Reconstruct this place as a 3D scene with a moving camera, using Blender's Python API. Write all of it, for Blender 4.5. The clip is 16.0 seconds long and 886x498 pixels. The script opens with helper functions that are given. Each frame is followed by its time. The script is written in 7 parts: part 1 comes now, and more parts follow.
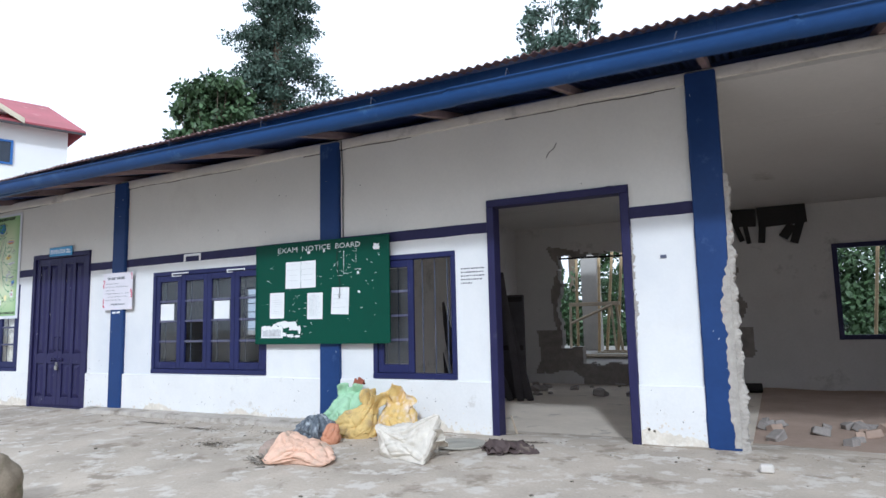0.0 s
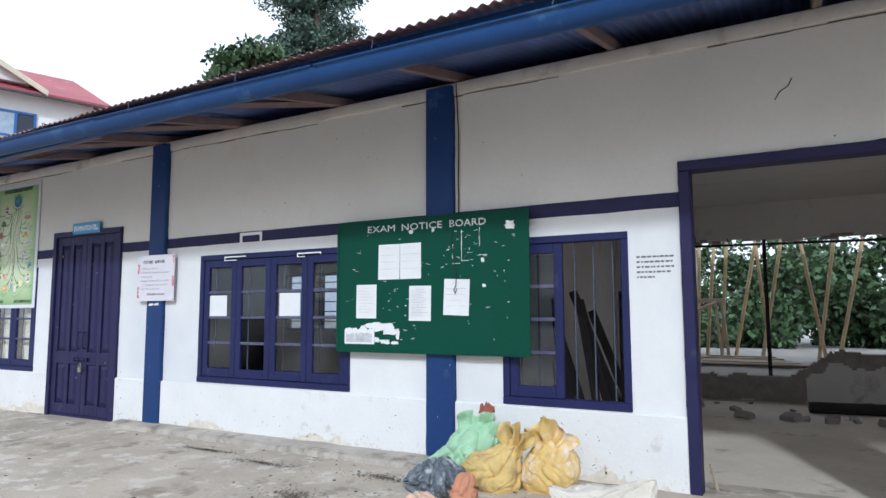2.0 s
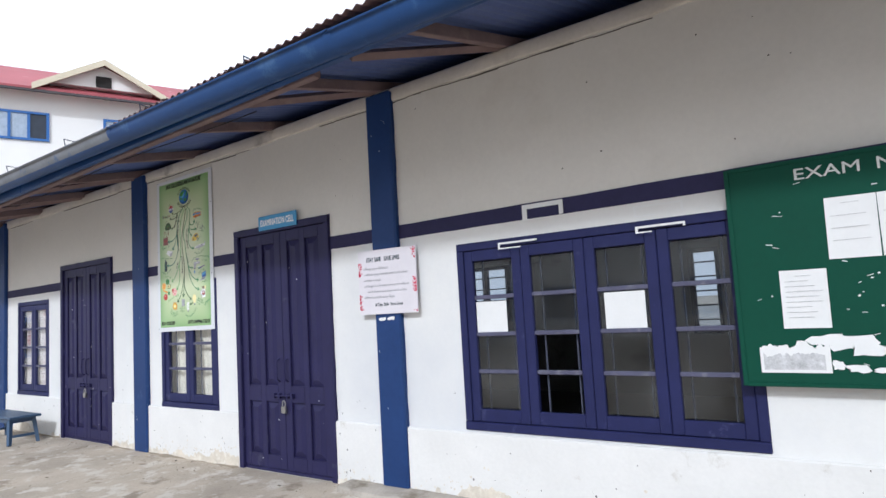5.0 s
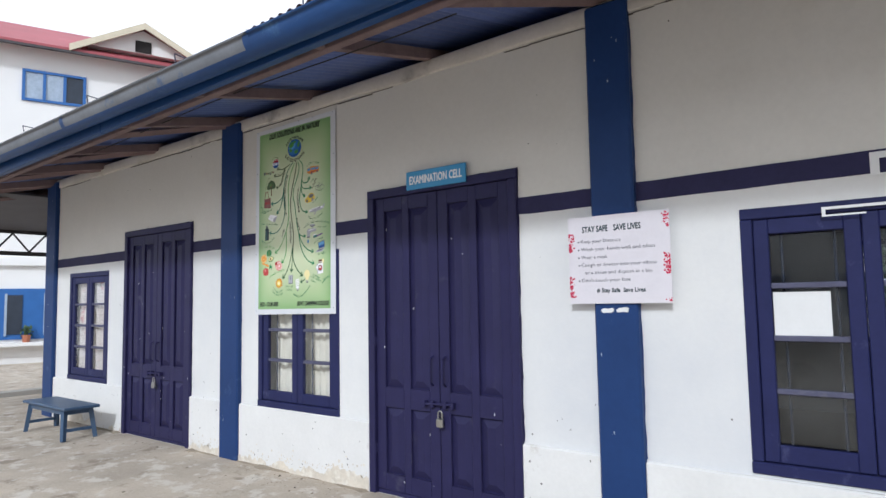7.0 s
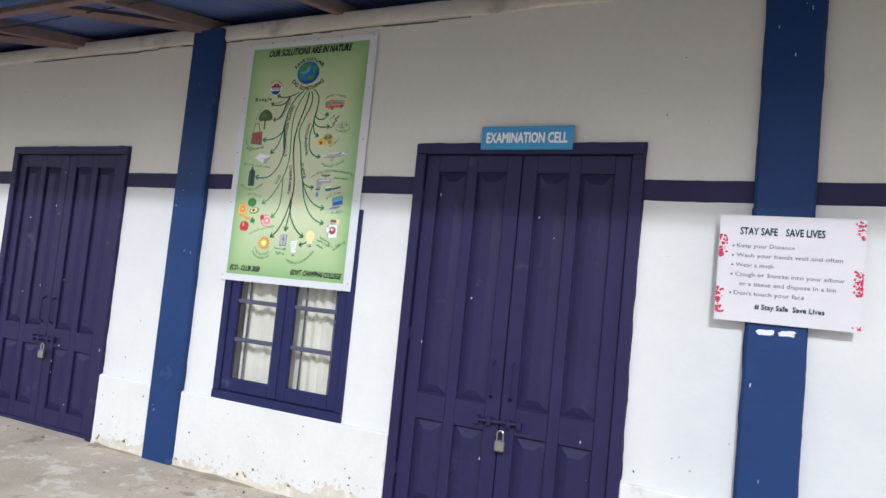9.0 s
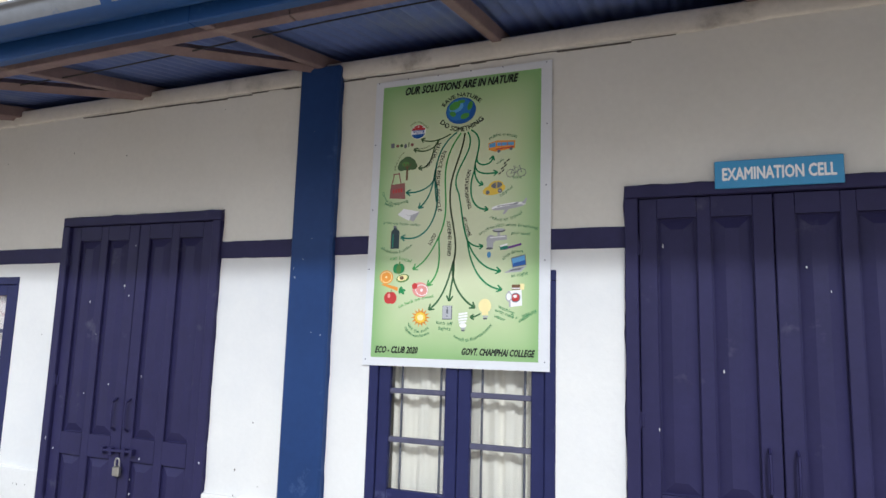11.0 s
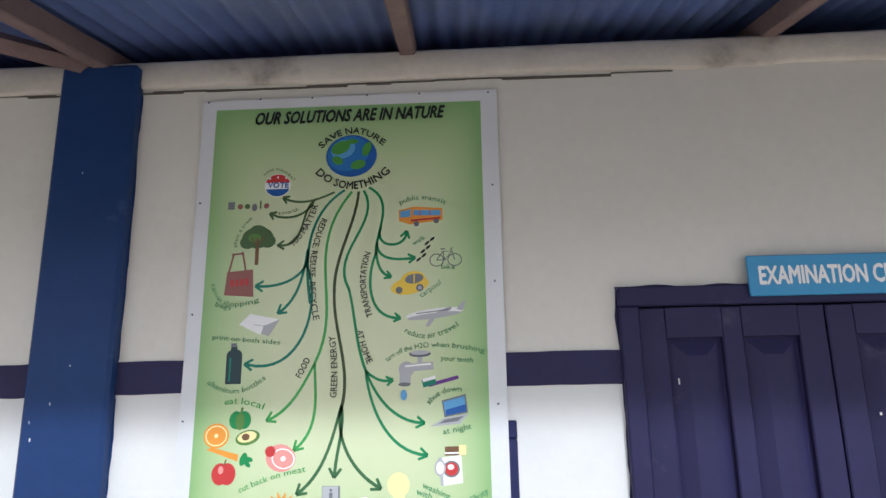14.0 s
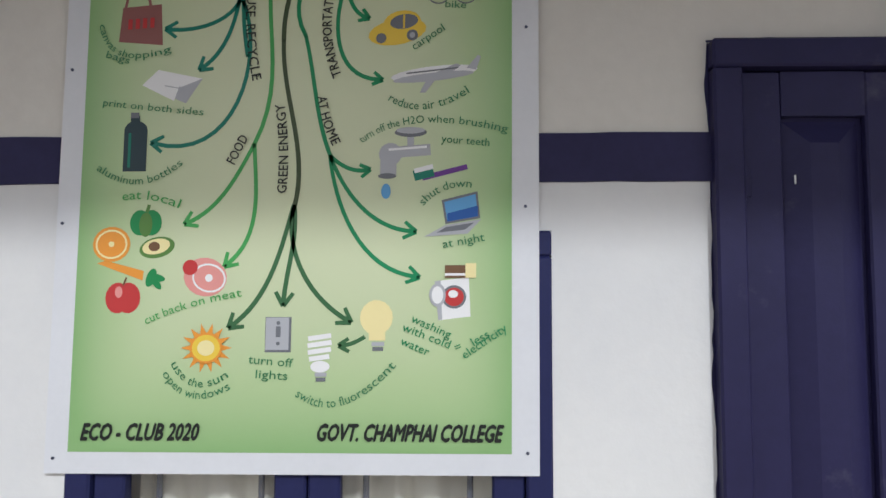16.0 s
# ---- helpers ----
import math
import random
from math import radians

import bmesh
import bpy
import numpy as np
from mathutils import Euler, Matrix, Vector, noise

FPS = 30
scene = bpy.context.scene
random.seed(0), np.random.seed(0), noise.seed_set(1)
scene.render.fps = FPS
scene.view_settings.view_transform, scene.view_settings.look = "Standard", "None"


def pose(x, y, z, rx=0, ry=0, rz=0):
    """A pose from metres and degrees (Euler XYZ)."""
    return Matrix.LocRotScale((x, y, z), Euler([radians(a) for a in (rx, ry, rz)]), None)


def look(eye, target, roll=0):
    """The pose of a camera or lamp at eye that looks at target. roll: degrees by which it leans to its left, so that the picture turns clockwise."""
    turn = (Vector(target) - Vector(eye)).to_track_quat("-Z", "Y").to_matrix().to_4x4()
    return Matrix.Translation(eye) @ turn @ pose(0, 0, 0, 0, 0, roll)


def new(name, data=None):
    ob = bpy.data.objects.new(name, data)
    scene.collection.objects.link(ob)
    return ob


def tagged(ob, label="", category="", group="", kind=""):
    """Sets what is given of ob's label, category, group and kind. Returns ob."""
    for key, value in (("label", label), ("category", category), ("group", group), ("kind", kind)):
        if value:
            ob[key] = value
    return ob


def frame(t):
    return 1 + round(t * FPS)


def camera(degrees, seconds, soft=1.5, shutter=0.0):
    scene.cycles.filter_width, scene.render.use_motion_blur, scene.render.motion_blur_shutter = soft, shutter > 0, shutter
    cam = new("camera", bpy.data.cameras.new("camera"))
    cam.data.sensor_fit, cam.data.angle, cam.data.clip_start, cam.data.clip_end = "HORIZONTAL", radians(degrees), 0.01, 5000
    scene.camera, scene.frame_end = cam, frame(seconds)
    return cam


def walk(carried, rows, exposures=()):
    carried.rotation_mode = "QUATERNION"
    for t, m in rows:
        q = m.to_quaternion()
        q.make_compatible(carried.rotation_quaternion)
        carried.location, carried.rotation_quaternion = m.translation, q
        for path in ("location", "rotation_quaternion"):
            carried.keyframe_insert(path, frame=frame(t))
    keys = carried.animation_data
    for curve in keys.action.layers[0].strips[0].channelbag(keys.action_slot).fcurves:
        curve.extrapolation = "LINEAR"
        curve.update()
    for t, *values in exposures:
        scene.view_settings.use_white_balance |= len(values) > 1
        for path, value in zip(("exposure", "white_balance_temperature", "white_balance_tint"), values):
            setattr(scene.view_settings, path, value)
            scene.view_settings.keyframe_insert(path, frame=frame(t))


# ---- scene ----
cam = camera(68.8, 16.0)
PATH = [
    (0, (-0.222, 0.054, 1.053), (-1.127, 1.823, 1.284), -1.3),
    (0.5, (-0.642, 0.335, 1.125), (-1.558, 2.105, 1.291), -1.1),
    (1, (-1.073, 0.711, 1.15), (-2.13, 2.402, 1.301), -1.7),
    (1.5, (-1.524, 0.969, 1.118), (-2.569, 2.669, 1.248), 0.6),
    (2, (-1.999, 1.153, 1.204), (-2.955, 2.899, 1.401), -0.2),
    (2.5, (-2.481, 1.409, 1.13), (-3.388, 3.187, 1.271), 0.4),
    (3, (-2.911, 1.579, 1.237), (-3.732, 3.392, 1.425), 1.8),
    (3.5, (-3.331, 1.791, 1.195), (-4.239, 3.557, 1.439), 0.0),
    (4, (-3.788, 1.949, 1.262), (-4.72, 3.707, 1.457), -1.6),
    (4.5, (-4.273, 1.993, 1.342), (-5.375, 3.654, 1.507), -0.7),
    (5, (-4.763, 2.113, 1.36), (-5.961, 3.704, 1.543), -3.3),
    (5.2, (-4.932, 2.171, 1.354), (-6.138, 3.756, 1.539), -1.9),
    (7.3, (-6.904, 2.382, 1.388), (-8.133, 3.952, 1.54), -1.0),
    (7.5, (-7.07, 2.377, 1.39), (-8.205, 4.021, 1.492), 0.4),
    (8, (-7.491, 2.439, 1.354), (-8.633, 4.071, 1.541), -0.4),
    (8.2, (-7.66, 2.474, 1.336), (-8.74, 4.149, 1.504), 3.3),
    (10.3, (-9.295, 2.478, 1.467), (-9.886, 4.386, 1.569), 1.5),
    (10.5, (-9.454, 2.506, 1.484), (-10.11, 4.39, 1.632), -0.0),
    (11, (-9.779, 2.622, 1.441), (-10.49, 4.472, 1.713), 1.6),
    (11.5, (-10.065, 2.714, 1.501), (-10.525, 4.636, 1.812), -1.7),
    (12, (-10.271, 2.884, 1.446), (-10.644, 4.78, 1.965), -0.7),
    (12.5, (-10.43, 2.922, 1.494), (-10.665, 4.856, 1.947), -0.4),
    (13, (-10.477, 2.904, 1.513), (-10.589, 4.826, 2.054), -0.9),
    (13.5, (-10.557, 3.449, 1.829), (-10.602, 5.397, 2.276), -1.3),
    (14, (-10.563, 3.765, 1.878), (-10.623, 5.715, 2.317), -1.1),
    (14.5, (-10.566, 4.047, 1.963), (-10.631, 6.023, 2.264), -0.9),
    (15, (-10.609, 4.37, 1.873), (-10.666, 6.356, 2.103), -0.5),
    (15.5, (-10.625, 4.458, 1.739), (-10.699, 6.448, 1.915), -0.2),
    (16, (-10.595, 4.484, 1.663), (-10.657, 6.479, 1.799), 0.2),
]
walk(cam, [(t, look(eye, target, roll)) for t, eye, target, roll in PATH], exposures=[(0, 0.12, 5400, 8), (1.5, 0.06, 5450, 7), (2.5, 0.05, 5550, 8), (4, 0.08, 5650, 9), (5, 0.09, 5750, 9), (7.5, -0.03, 5750, 8), (8, 0.07, 5800, 8), (12, 0.22, 5780, 8), (14, 0.38, 5720, 8), (14.5, 0.28, 5760, 9), (15, 0.2, 5800, 9), (15.5, 0.0, 5850, 9), (16, -0.2, 5900, 9)])

# ---------------------------------------------------------------- light
SUN_EL, SUN_AZ = radians(33.0), (0.353, -0.935)
world = bpy.data.worlds.new("overcast_sky")
scene.world = world
world.use_nodes = True
wn, wl = world.node_tree.nodes, world.node_tree.links
sky = wn.new("ShaderNodeTexSky")
sky.sky_type = "NISHITA"
sky.sun_disc = False
sky.sun_elevation = SUN_EL
sky.sun_rotation = math.atan2(SUN_AZ[0], SUN_AZ[1])
sky.air_density, sky.dust_density, sky.ozone_density = 1.0, 6.0, 1.0
cloud = wn.new("ShaderNodeMixRGB")          # thin white cloud over the whole sky
cloud.blend_type = "MIX"
cloud.inputs[0].default_value = 0.88
cloud.inputs[2].default_value = (13.2, 13.1, 13.1, 1)
wl.new(sky.outputs[0], cloud.inputs[1])
wl.new(cloud.outputs[0], wn["Background"].inputs[0])
wn["Background"].inputs[1].default_value = 0.1

sun = new("sun", bpy.data.lights.new("sun", "SUN"))
sun.data.energy, sun.data.angle, sun.data.color = 2.0, radians(4.0), (1.0, 0.985, 0.96)
sun.matrix_world = look((SUN_AZ[0] * 40, SUN_AZ[1] * 40, 40 * math.tan(SUN_EL)), (0, 0, 0))


# ---------------------------------------------------------------- materials
def mat(name, base, rough=0.7, metal=0.0, var=0.12, scale=3.0, grain=60.0, bump=0.15, stain=None, stain_at=0.58, stain_scale=1.5, soft_stain=0.12, spec=0.4, island=0.0, per_object=0.0, second=None, second_at=0.6, second_scale=1.0):
    """A surface with colour variation at two scales, fine relief and stains of their own shape."""
    m = bpy.data.materials.new(name)
    m.use_nodes = True
    n, l = m.node_tree.nodes, m.node_tree.links
    b = n["Principled BSDF"]
    b.inputs["Roughness"].default_value = rough
    b.inputs["Metallic"].default_value = metal
    b.inputs["Specular IOR Level"].default_value = spec
    geo = n.new("ShaderNodeNewGeometry")
    big, fine = n.new("ShaderNodeTexNoise"), n.new("ShaderNodeTexNoise")
    for tex, s, d in ((big, scale, 5), (fine, grain, 4)):
        tex.inputs["Scale"].default_value = s
        tex.inputs["Detail"].default_value = d
        tex.inputs["Roughness"].default_value = 0.6
        l.new(geo.outputs["Position"], tex.inputs["Vector"])
    add = n.new("ShaderNodeMath")
    add.operation = "MULTIPLY_ADD"
    l.new(fine.outputs[0], add.inputs[0])
    add.inputs[1].default_value = 0.45
    l.new(big.outputs[0], add.inputs[2])
    ramp = n.new("ShaderNodeMapRange")
    ramp.inputs[1].default_value, ramp.inputs[2].default_value = 0.42, 1.05
    ramp.inputs[3].default_value, ramp.inputs[4].default_value = 1 - var, 1 + var
    l.new(add.outputs[0], ramp.inputs[0])
    value = ramp.outputs[0]
    for amount, source in ((island, geo.outputs["Random Per Island"]), (per_object, None)):
        if amount:
            if source is None:
                source = n.new("ShaderNodeObjectInfo").outputs["Random"]
            spread = n.new("ShaderNodeMapRange")
            spread.inputs[3].default_value, spread.inputs[4].default_value = 1 - amount, 1 + amount
            l.new(source, spread.inputs[0])
            times = n.new("ShaderNodeMath")
            times.operation = "MULTIPLY"
            l.new(value, times.inputs[0])
            l.new(spread.outputs[0], times.inputs[1])
            value = times.outputs[0]
    mul = n.new("ShaderNodeVectorMath")
    mul.operation = "SCALE"
    mul.inputs[0].default_value = base
    l.new(value, mul.inputs["Scale"])
    colour = mul.outputs[0]
    for stain, stain_at, stain_scale in ((stain, stain_at, stain_scale), (second, second_at, second_scale)):
        if not stain:
            continue
        st = n.new("ShaderNodeTexNoise")
        st.inputs["Scale"].default_value, st.inputs["Detail"].default_value, st.inputs["Roughness"].default_value = stain_scale, 8, 0.68
        l.new(geo.outputs["Position"], st.inputs["Vector"])
        mask = n.new("ShaderNodeMapRange")
        mask.inputs[1].default_value, mask.inputs[2].default_value = stain_at, stain_at + soft_stain
        l.new(st.outputs[0], mask.inputs[0])
        mix = n.new("ShaderNodeMixRGB")
        mix.inputs[2].default_value = (*stain, 1)
        l.new(mask.outputs[0], mix.inputs[0])
        l.new(colour, mix.inputs[1])
        colour = mix.outputs[0]
    l.new(colour, b.inputs["Base Color"])
    if bump:
        bp = n.new("ShaderNodeBump")
        bp.inputs["Strength"].default_value, bp.inputs["Distance"].default_value = bump, 0.01
        l.new(add.outputs[0], bp.inputs["Height"])
        l.new(bp.outputs[0], b.inputs["Normal"])
    return m


def plain(name, base, rough=0.6, var=0.04):
    return mat(name, base, rough, var=var, scale=8, bump=0.03)


M_WHITE = mat("whitewash", (0.71, 0.705, 0.69), 0.85, second=(0.57, 0.58, 0.605), second_at=0.47, second_scale=0.32, var=0.05, scale=1.2, grain=35, bump=0.22, stain=(0.66, 0.63, 0.57), stain_at=0.60, stain_scale=1.1, soft_stain=0.3)
M_CREAM = mat("old_cream_wall_paint", (0.66, 0.635, 0.585), 0.85, var=0.07, scale=0.9, grain=30, bump=0.22, stain=(0.55, 0.52, 0.47), stain_at=0.60, stain_scale=0.9, soft_stain=0.3)
M_PLINTH = mat("splashed_plinth_whitewash", (0.70, 0.69, 0.67), 0.88, var=0.07, scale=2.0, grain=40, bump=0.3, stain=(0.36, 0.31, 0.24), stain_at=0.63, stain_scale=3.2, soft_stain=0.2)
M_PLATE = mat("bare_wall_plate_plaster", (0.56, 0.52, 0.47), 0.9, var=0.16, scale=3, grain=40, bump=0.4, stain=(0.33, 0.30, 0.27), stain_at=0.58, stain_scale=2.5)
M_CRACK = mat("crack_dust", (0.10, 0.09, 0.08), 0.95, var=0.3, scale=20)
M_BLUE = mat("blue_pillar_paint", (0.015, 0.042, 0.14), 0.5, spec=0.22, var=0.14, scale=2.2, grain=25, bump=0.12, stain=(0.06, 0.10, 0.22), stain_at=0.62, stain_scale=4)
M_INDIGO = mat("indigo_joinery_paint", (0.021, 0.019, 0.066), 0.5, spec=0.22, var=0.16, scale=4, grain=45, bump=0.14, stain=(0.06, 0.057, 0.10), stain_at=0.62, stain_scale=5)
M_WINDOW = mat("blue_indigo_window_paint", (0.017, 0.020, 0.078), 0.5, spec=0.22, var=0.16, scale=4, grain=45, bump=0.14, stain=(0.07, 0.075, 0.16), stain_at=0.62, stain_scale=5)
# worn paint, lightened further for sunlight on the bars' top edges
M_WORNLITBAR = mat("worn_sunlit_grey_blue_bar", (0.085, 0.085, 0.135), 0.6, spec=0.25, var=0.25, scale=8, grain=45, bump=0.15, stain=(0.17, 0.17, 0.21), stain_at=0.55, stain_scale=9)
M_BAND = mat("indigo_band_paint", (0.027, 0.025, 0.072), 0.65, spec=0.2, var=0.2, scale=4, grain=45, bump=0.2)
M_GUTTER = mat("blue_gutter_enamel", (0.014, 0.052, 0.165), 0.42, spec=0.25, var=0.16, scale=1.6, grain=20, bump=0.06, stain=(0.055, 0.12, 0.25), stain_at=0.6, stain_scale=3)
M_GUTTERGREY = mat("dusty_grey_blue_gutter", (0.16, 0.17, 0.19), 0.6, spec=0.25, var=0.2, scale=4, grain=30, bump=0.1, stain=(0.03, 0.08, 0.20), stain_at=0.56, stain_scale=3)
M_ROOF = mat("rusted_red_roof_sheet", (0.19, 0.115, 0.11), 0.6, var=0.3, scale=2, grain=30, bump=0.15, stain=(0.27, 0.21, 0.21), stain_at=0.60, stain_scale=6, per_object=0.25)
M_UNDER = mat("blue_sheet_underside", (0.10, 0.14, 0.32), 0.55, spec=0.3, var=0.22, scale=1.6, grain=25, bump=0.08, stain=(0.19, 0.22, 0.30), stain_at=0.52, stain_scale=1.3, soft_stain=0.3, per_object=0.25)
M_RAFTER = mat("weathered_roof_timber", (0.195, 0.135, 0.132), 0.8, var=0.22, scale=6, grain=50, bump=0.35, stain=(0.24, 0.18, 0.16), stain_at=0.58, stain_scale=5)
M_GROUND = mat("dusty_worn_concrete", (0.45, 0.385, 0.31), 0.92, var=0.30, scale=1.3, grain=55, bump=0.8, stain=(0.58, 0.53, 0.46), stain_at=0.53, stain_scale=4.2, soft_stain=0.07, second=(0.29, 0.24, 0.185), second_at=0.565, second_scale=2.4)
M_FLOOR = mat("dusty_room_floor", (0.60, 0.53, 0.44), 0.92, var=0.16, scale=1.5, grain=30, bump=0.4, stain=(0.25, 0.22, 0.19), stain_at=0.6, stain_scale=2)
M_EARTH = mat("reddish_earth", (0.37, 0.275, 0.215), 0.95, var=0.22, scale=2, grain=30, bump=0.6)
M_INNER = mat("dim_grey_room_paint", (0.52, 0.50, 0.48), 0.9, var=0.12, scale=1.2, grain=30, bump=0.2, stain=(0.28, 0.265, 0.25), stain_at=0.58, stain_scale=1.2)
M_BRICK = mat("exposed_brick_and_mortar", (0.25, 0.225, 0.205), 0.95, var=0.3, scale=8, grain=50, bump=0.6, island=0.3)
M_MORTAR = mat("broken_grey_mortar", (0.37, 0.34, 0.30), 0.95, var=0.25, scale=10, grain=50, bump=0.6, stain=(0.42, 0.24, 0.17), stain_at=0.62, stain_scale=9)
M_CEIL = mat("ceiling_board", (0.56, 0.54, 0.52), 0.9, var=0.08, scale=0.8, grain=20, bump=0.08, stain=(0.33, 0.31, 0.29), stain_at=0.62, stain_scale=0.8)
M_DARK = mat("charred_board", (0.018, 0.016, 0.016), 0.8, var=0.3, scale=6, bump=0.4)
M_DARKPLANK = mat("smoke_dark_plank", (0.055, 0.05, 0.055), 0.8, var=0.3, scale=6, bump=0.3, per_object=0.4)
M_IRON = mat("grey_iron_bar", (0.10, 0.11, 0.16), 0.5, 0.6, var=0.2, bump=0.1)
M_STEEL = mat("worn_steel", (0.42, 0.41, 0.38), 0.35, 0.9, var=0.2, bump=0.1)
M_CURTAIN = mat("cream_curtain_cloth", (0.78, 0.74, 0.65), 0.9, var=0.10, scale=5, grain=120, bump=0.03)
M_PINK = mat("pink_curtain_cloth", (0.70, 0.64, 0.62), 0.9, var=0.15, scale=5, grain=120, bump=0.2, stain=(0.50, 0.16, 0.17), stain_at=0.58, stain_scale=5)
M_PAPER = plain("white_paper", (0.72, 0.72, 0.715), 0.8)
M_INK = plain("grey_ink", (0.30, 0.30, 0.31), 0.8)
M_STENCIL = plain("black_stencil_paint", (0.13, 0.13, 0.14), 0.8)
M_BOARDGREEN = mat("green_board_paint", (0.003, 0.055, 0.033), 0.6, spec=0.18, var=0.1, scale=2, grain=30, bump=0.05, stain=(0.02, 0.12, 0.07), stain_at=0.66, stain_scale=3)
M_BENCH = mat("blue_bench_paint", (0.05, 0.09, 0.16), 0.4, var=0.15, scale=4, bump=0.12)
M_BAMBOO = mat("pale_bamboo", (0.50, 0.37, 0.21), 0.6, var=0.2, scale=4, grain=40, bump=0.15, per_object=0.25)
M_CONCRETE = mat("raw_concrete", (0.42, 0.40, 0.37), 0.9, var=0.16, scale=2, grain=30, bump=0.3)
M_PLANK = mat("old_plank", (0.42, 0.35, 0.26), 0.85, var=0.2, scale=3, grain=40, bump=0.3)
M_LEAF = mat("broad_leaf_green", (0.062, 0.108, 0.046), 0.5, var=0.3, scale=1.0, grain=10, bump=0, island=0.5)
M_NEEDLE = mat("conifer_green", (0.07, 0.112, 0.082), 0.6, var=0.3, scale=1.0, grain=10, bump=0, island=0.5)
M_BARK = mat("grey_bark", (0.14, 0.11, 0.08), 0.9, var=0.3, scale=5, bump=0.6)
M_HOUSE = mat("house_whitewash", (0.80, 0.79, 0.78), 0.85, var=0.04, scale=0.5, bump=0.1)
M_REDROOF = mat("faded_red_house_roof", (0.36, 0.085, 0.10), 0.55, var=0.18, scale=0.6, grain=8, bump=0.1, stain=(0.52, 0.24, 0.23), stain_at=0.60, stain_scale=0.8)
M_TRIM = mat("cream_barge_board", (0.62, 0.55, 0.42), 0.7, var=0.1)
M_HOUSEBLUE = mat("bright_blue_window_frame", (0.035, 0.13, 0.38), 0.45, var=0.1)
M_SHED = mat("shed_steel", (0.07, 0.065, 0.07), 0.6, 0.3, var=0.2)


def glass(name, tint=(0.85, 0.9, 0.9), rough=0.03):
    m = bpy.data.materials.new(name)
    m.use_nodes = True
    n, l = m.node_tree.nodes, m.node_tree.links
    b = n["Principled BSDF"]
    n.remove(b)
    out = n["Material Output"]
    clear, gloss, mix, fr = n.new("ShaderNodeBsdfTransparent"), n.new("ShaderNodeBsdfGlossy"), n.new("ShaderNodeMixShader"), n.new("ShaderNodeLayerWeight")
    clear.inputs[0].default_value = (*tint, 1)
    gloss.inputs["Roughness"].default_value = rough
    fr.inputs[0].default_value = 0.5
    steep, gain = n.new("ShaderNodeMath"), n.new("ShaderNodeMath")
    steep.operation, gain.operation = "POWER", "MULTIPLY_ADD"
    steep.inputs[1].default_value, gain.inputs[1].default_value, gain.inputs[2].default_value = 4.5, 0.9, 0.045
    l.new(fr.outputs["Facing"], steep.inputs[0])
    l.new(steep.outputs[0], gain.inputs[0])
    l.new(gain.outputs[0], mix.inputs[0])
    l.new(clear.outputs[0], mix.inputs[1])
    l.new(gloss.outputs[0], mix.inputs[2])
    dust, film, tex, amount = n.new("ShaderNodeBsdfDiffuse"), n.new("ShaderNodeMixShader"), n.new("ShaderNodeTexNoise"), n.new("ShaderNodeMapRange")
    dust.inputs[0].default_value = (0.55, 0.54, 0.52, 1)          # film of dust on the pane
    tex.inputs["Scale"].default_value, tex.inputs["Detail"].default_value = 4.0, 7
    l.new(n.new("ShaderNodeNewGeometry").outputs["Position"], tex.inputs["Vector"])
    amount.inputs[1].default_value, amount.inputs[2].default_value = 0.35, 0.75
    amount.inputs[3].default_value, amount.inputs[4].default_value = 0.002, 0.05
    l.new(tex.outputs[0], amount.inputs[0])
    l.new(amount.outputs[0], film.inputs[0])
    l.new(mix.outputs[0], film.inputs[1])
    l.new(dust.outputs[0], film.inputs[2])
    l.new(film.outputs[0], out.inputs[0])
    return m


# besides the dust film, a dark tint stands in for dim rooms behind
M_GLASS = glass("dusty_dimmed_window_glass", (0.60, 0.64, 0.68), 0.03)
M_CLEAR = glass("clean_window_glass", (0.96, 0.97, 0.97), 0.04)


# ---------------------------------------------------------------- building blocks
def thing(name, at, label, category, group="", kind=""):
    e = new(name)
    e.location = at
    e.empty_display_size = 0.1
    return tagged(e, label, category, group, kind)


def mesh_of(name, bm, materials):
    me = bpy.data.meshes.new(name)
    bm.normal_update()
    bm.to_mesh(me)
    bm.free()
    for m in materials if isinstance(materials, (list, tuple)) else (materials,):
        me.materials.append(m)
    return me


def part(name, bm, material, parent=None, label="", smooth=False):
    """One mesh, built in world metres, as an object; under parent if one is given."""
    me = mesh_of(name, bm, material)
    if smooth:
        for p in me.polygons:
            p.use_smooth = True
    ob = new(name, me)
    if parent:
        ob.parent = parent
        ob.matrix_parent_inverse = Matrix.Translation(-parent.location)
    if label:
        ob["label"] = label
    return ob


def structure(name, bm, material, label, category, smooth=False):
    return tagged(part(name, bm, material, None, label, smooth), label, category, kind="structure")


def box(bm, x0, x1, y0, y1, z0, z1, bevel=0.0, mi=0, m=None):
    vs = [bm.verts.new((x, y, z)) for z in (z0, z1) for y in (y0, y1) for x in (x0, x1)]
    fs = [bm.faces.new([vs[i] for i in q]) for q in ((0, 2, 3, 1), (4, 5, 7, 6), (0, 1, 5, 4), (2, 6, 7, 3), (0, 4, 6, 2), (1, 3, 7, 5))]
    for f in fs:
        f.material_index = mi
    if bevel:
        made = bmesh.ops.bevel(bm, geom=list({e for f in fs for e in f.edges}), offset=bevel, segments=1, affect="EDGES", profile=0.5)
        for f in made["faces"]:
            f.material_index = mi
        vs = list({v for f in made["faces"] for v in f.verts} | {v for v in vs if v.is_valid})
    if m is not None:
        bmesh.ops.transform(bm, matrix=m, verts=[v for v in vs if v.is_valid])
    return vs


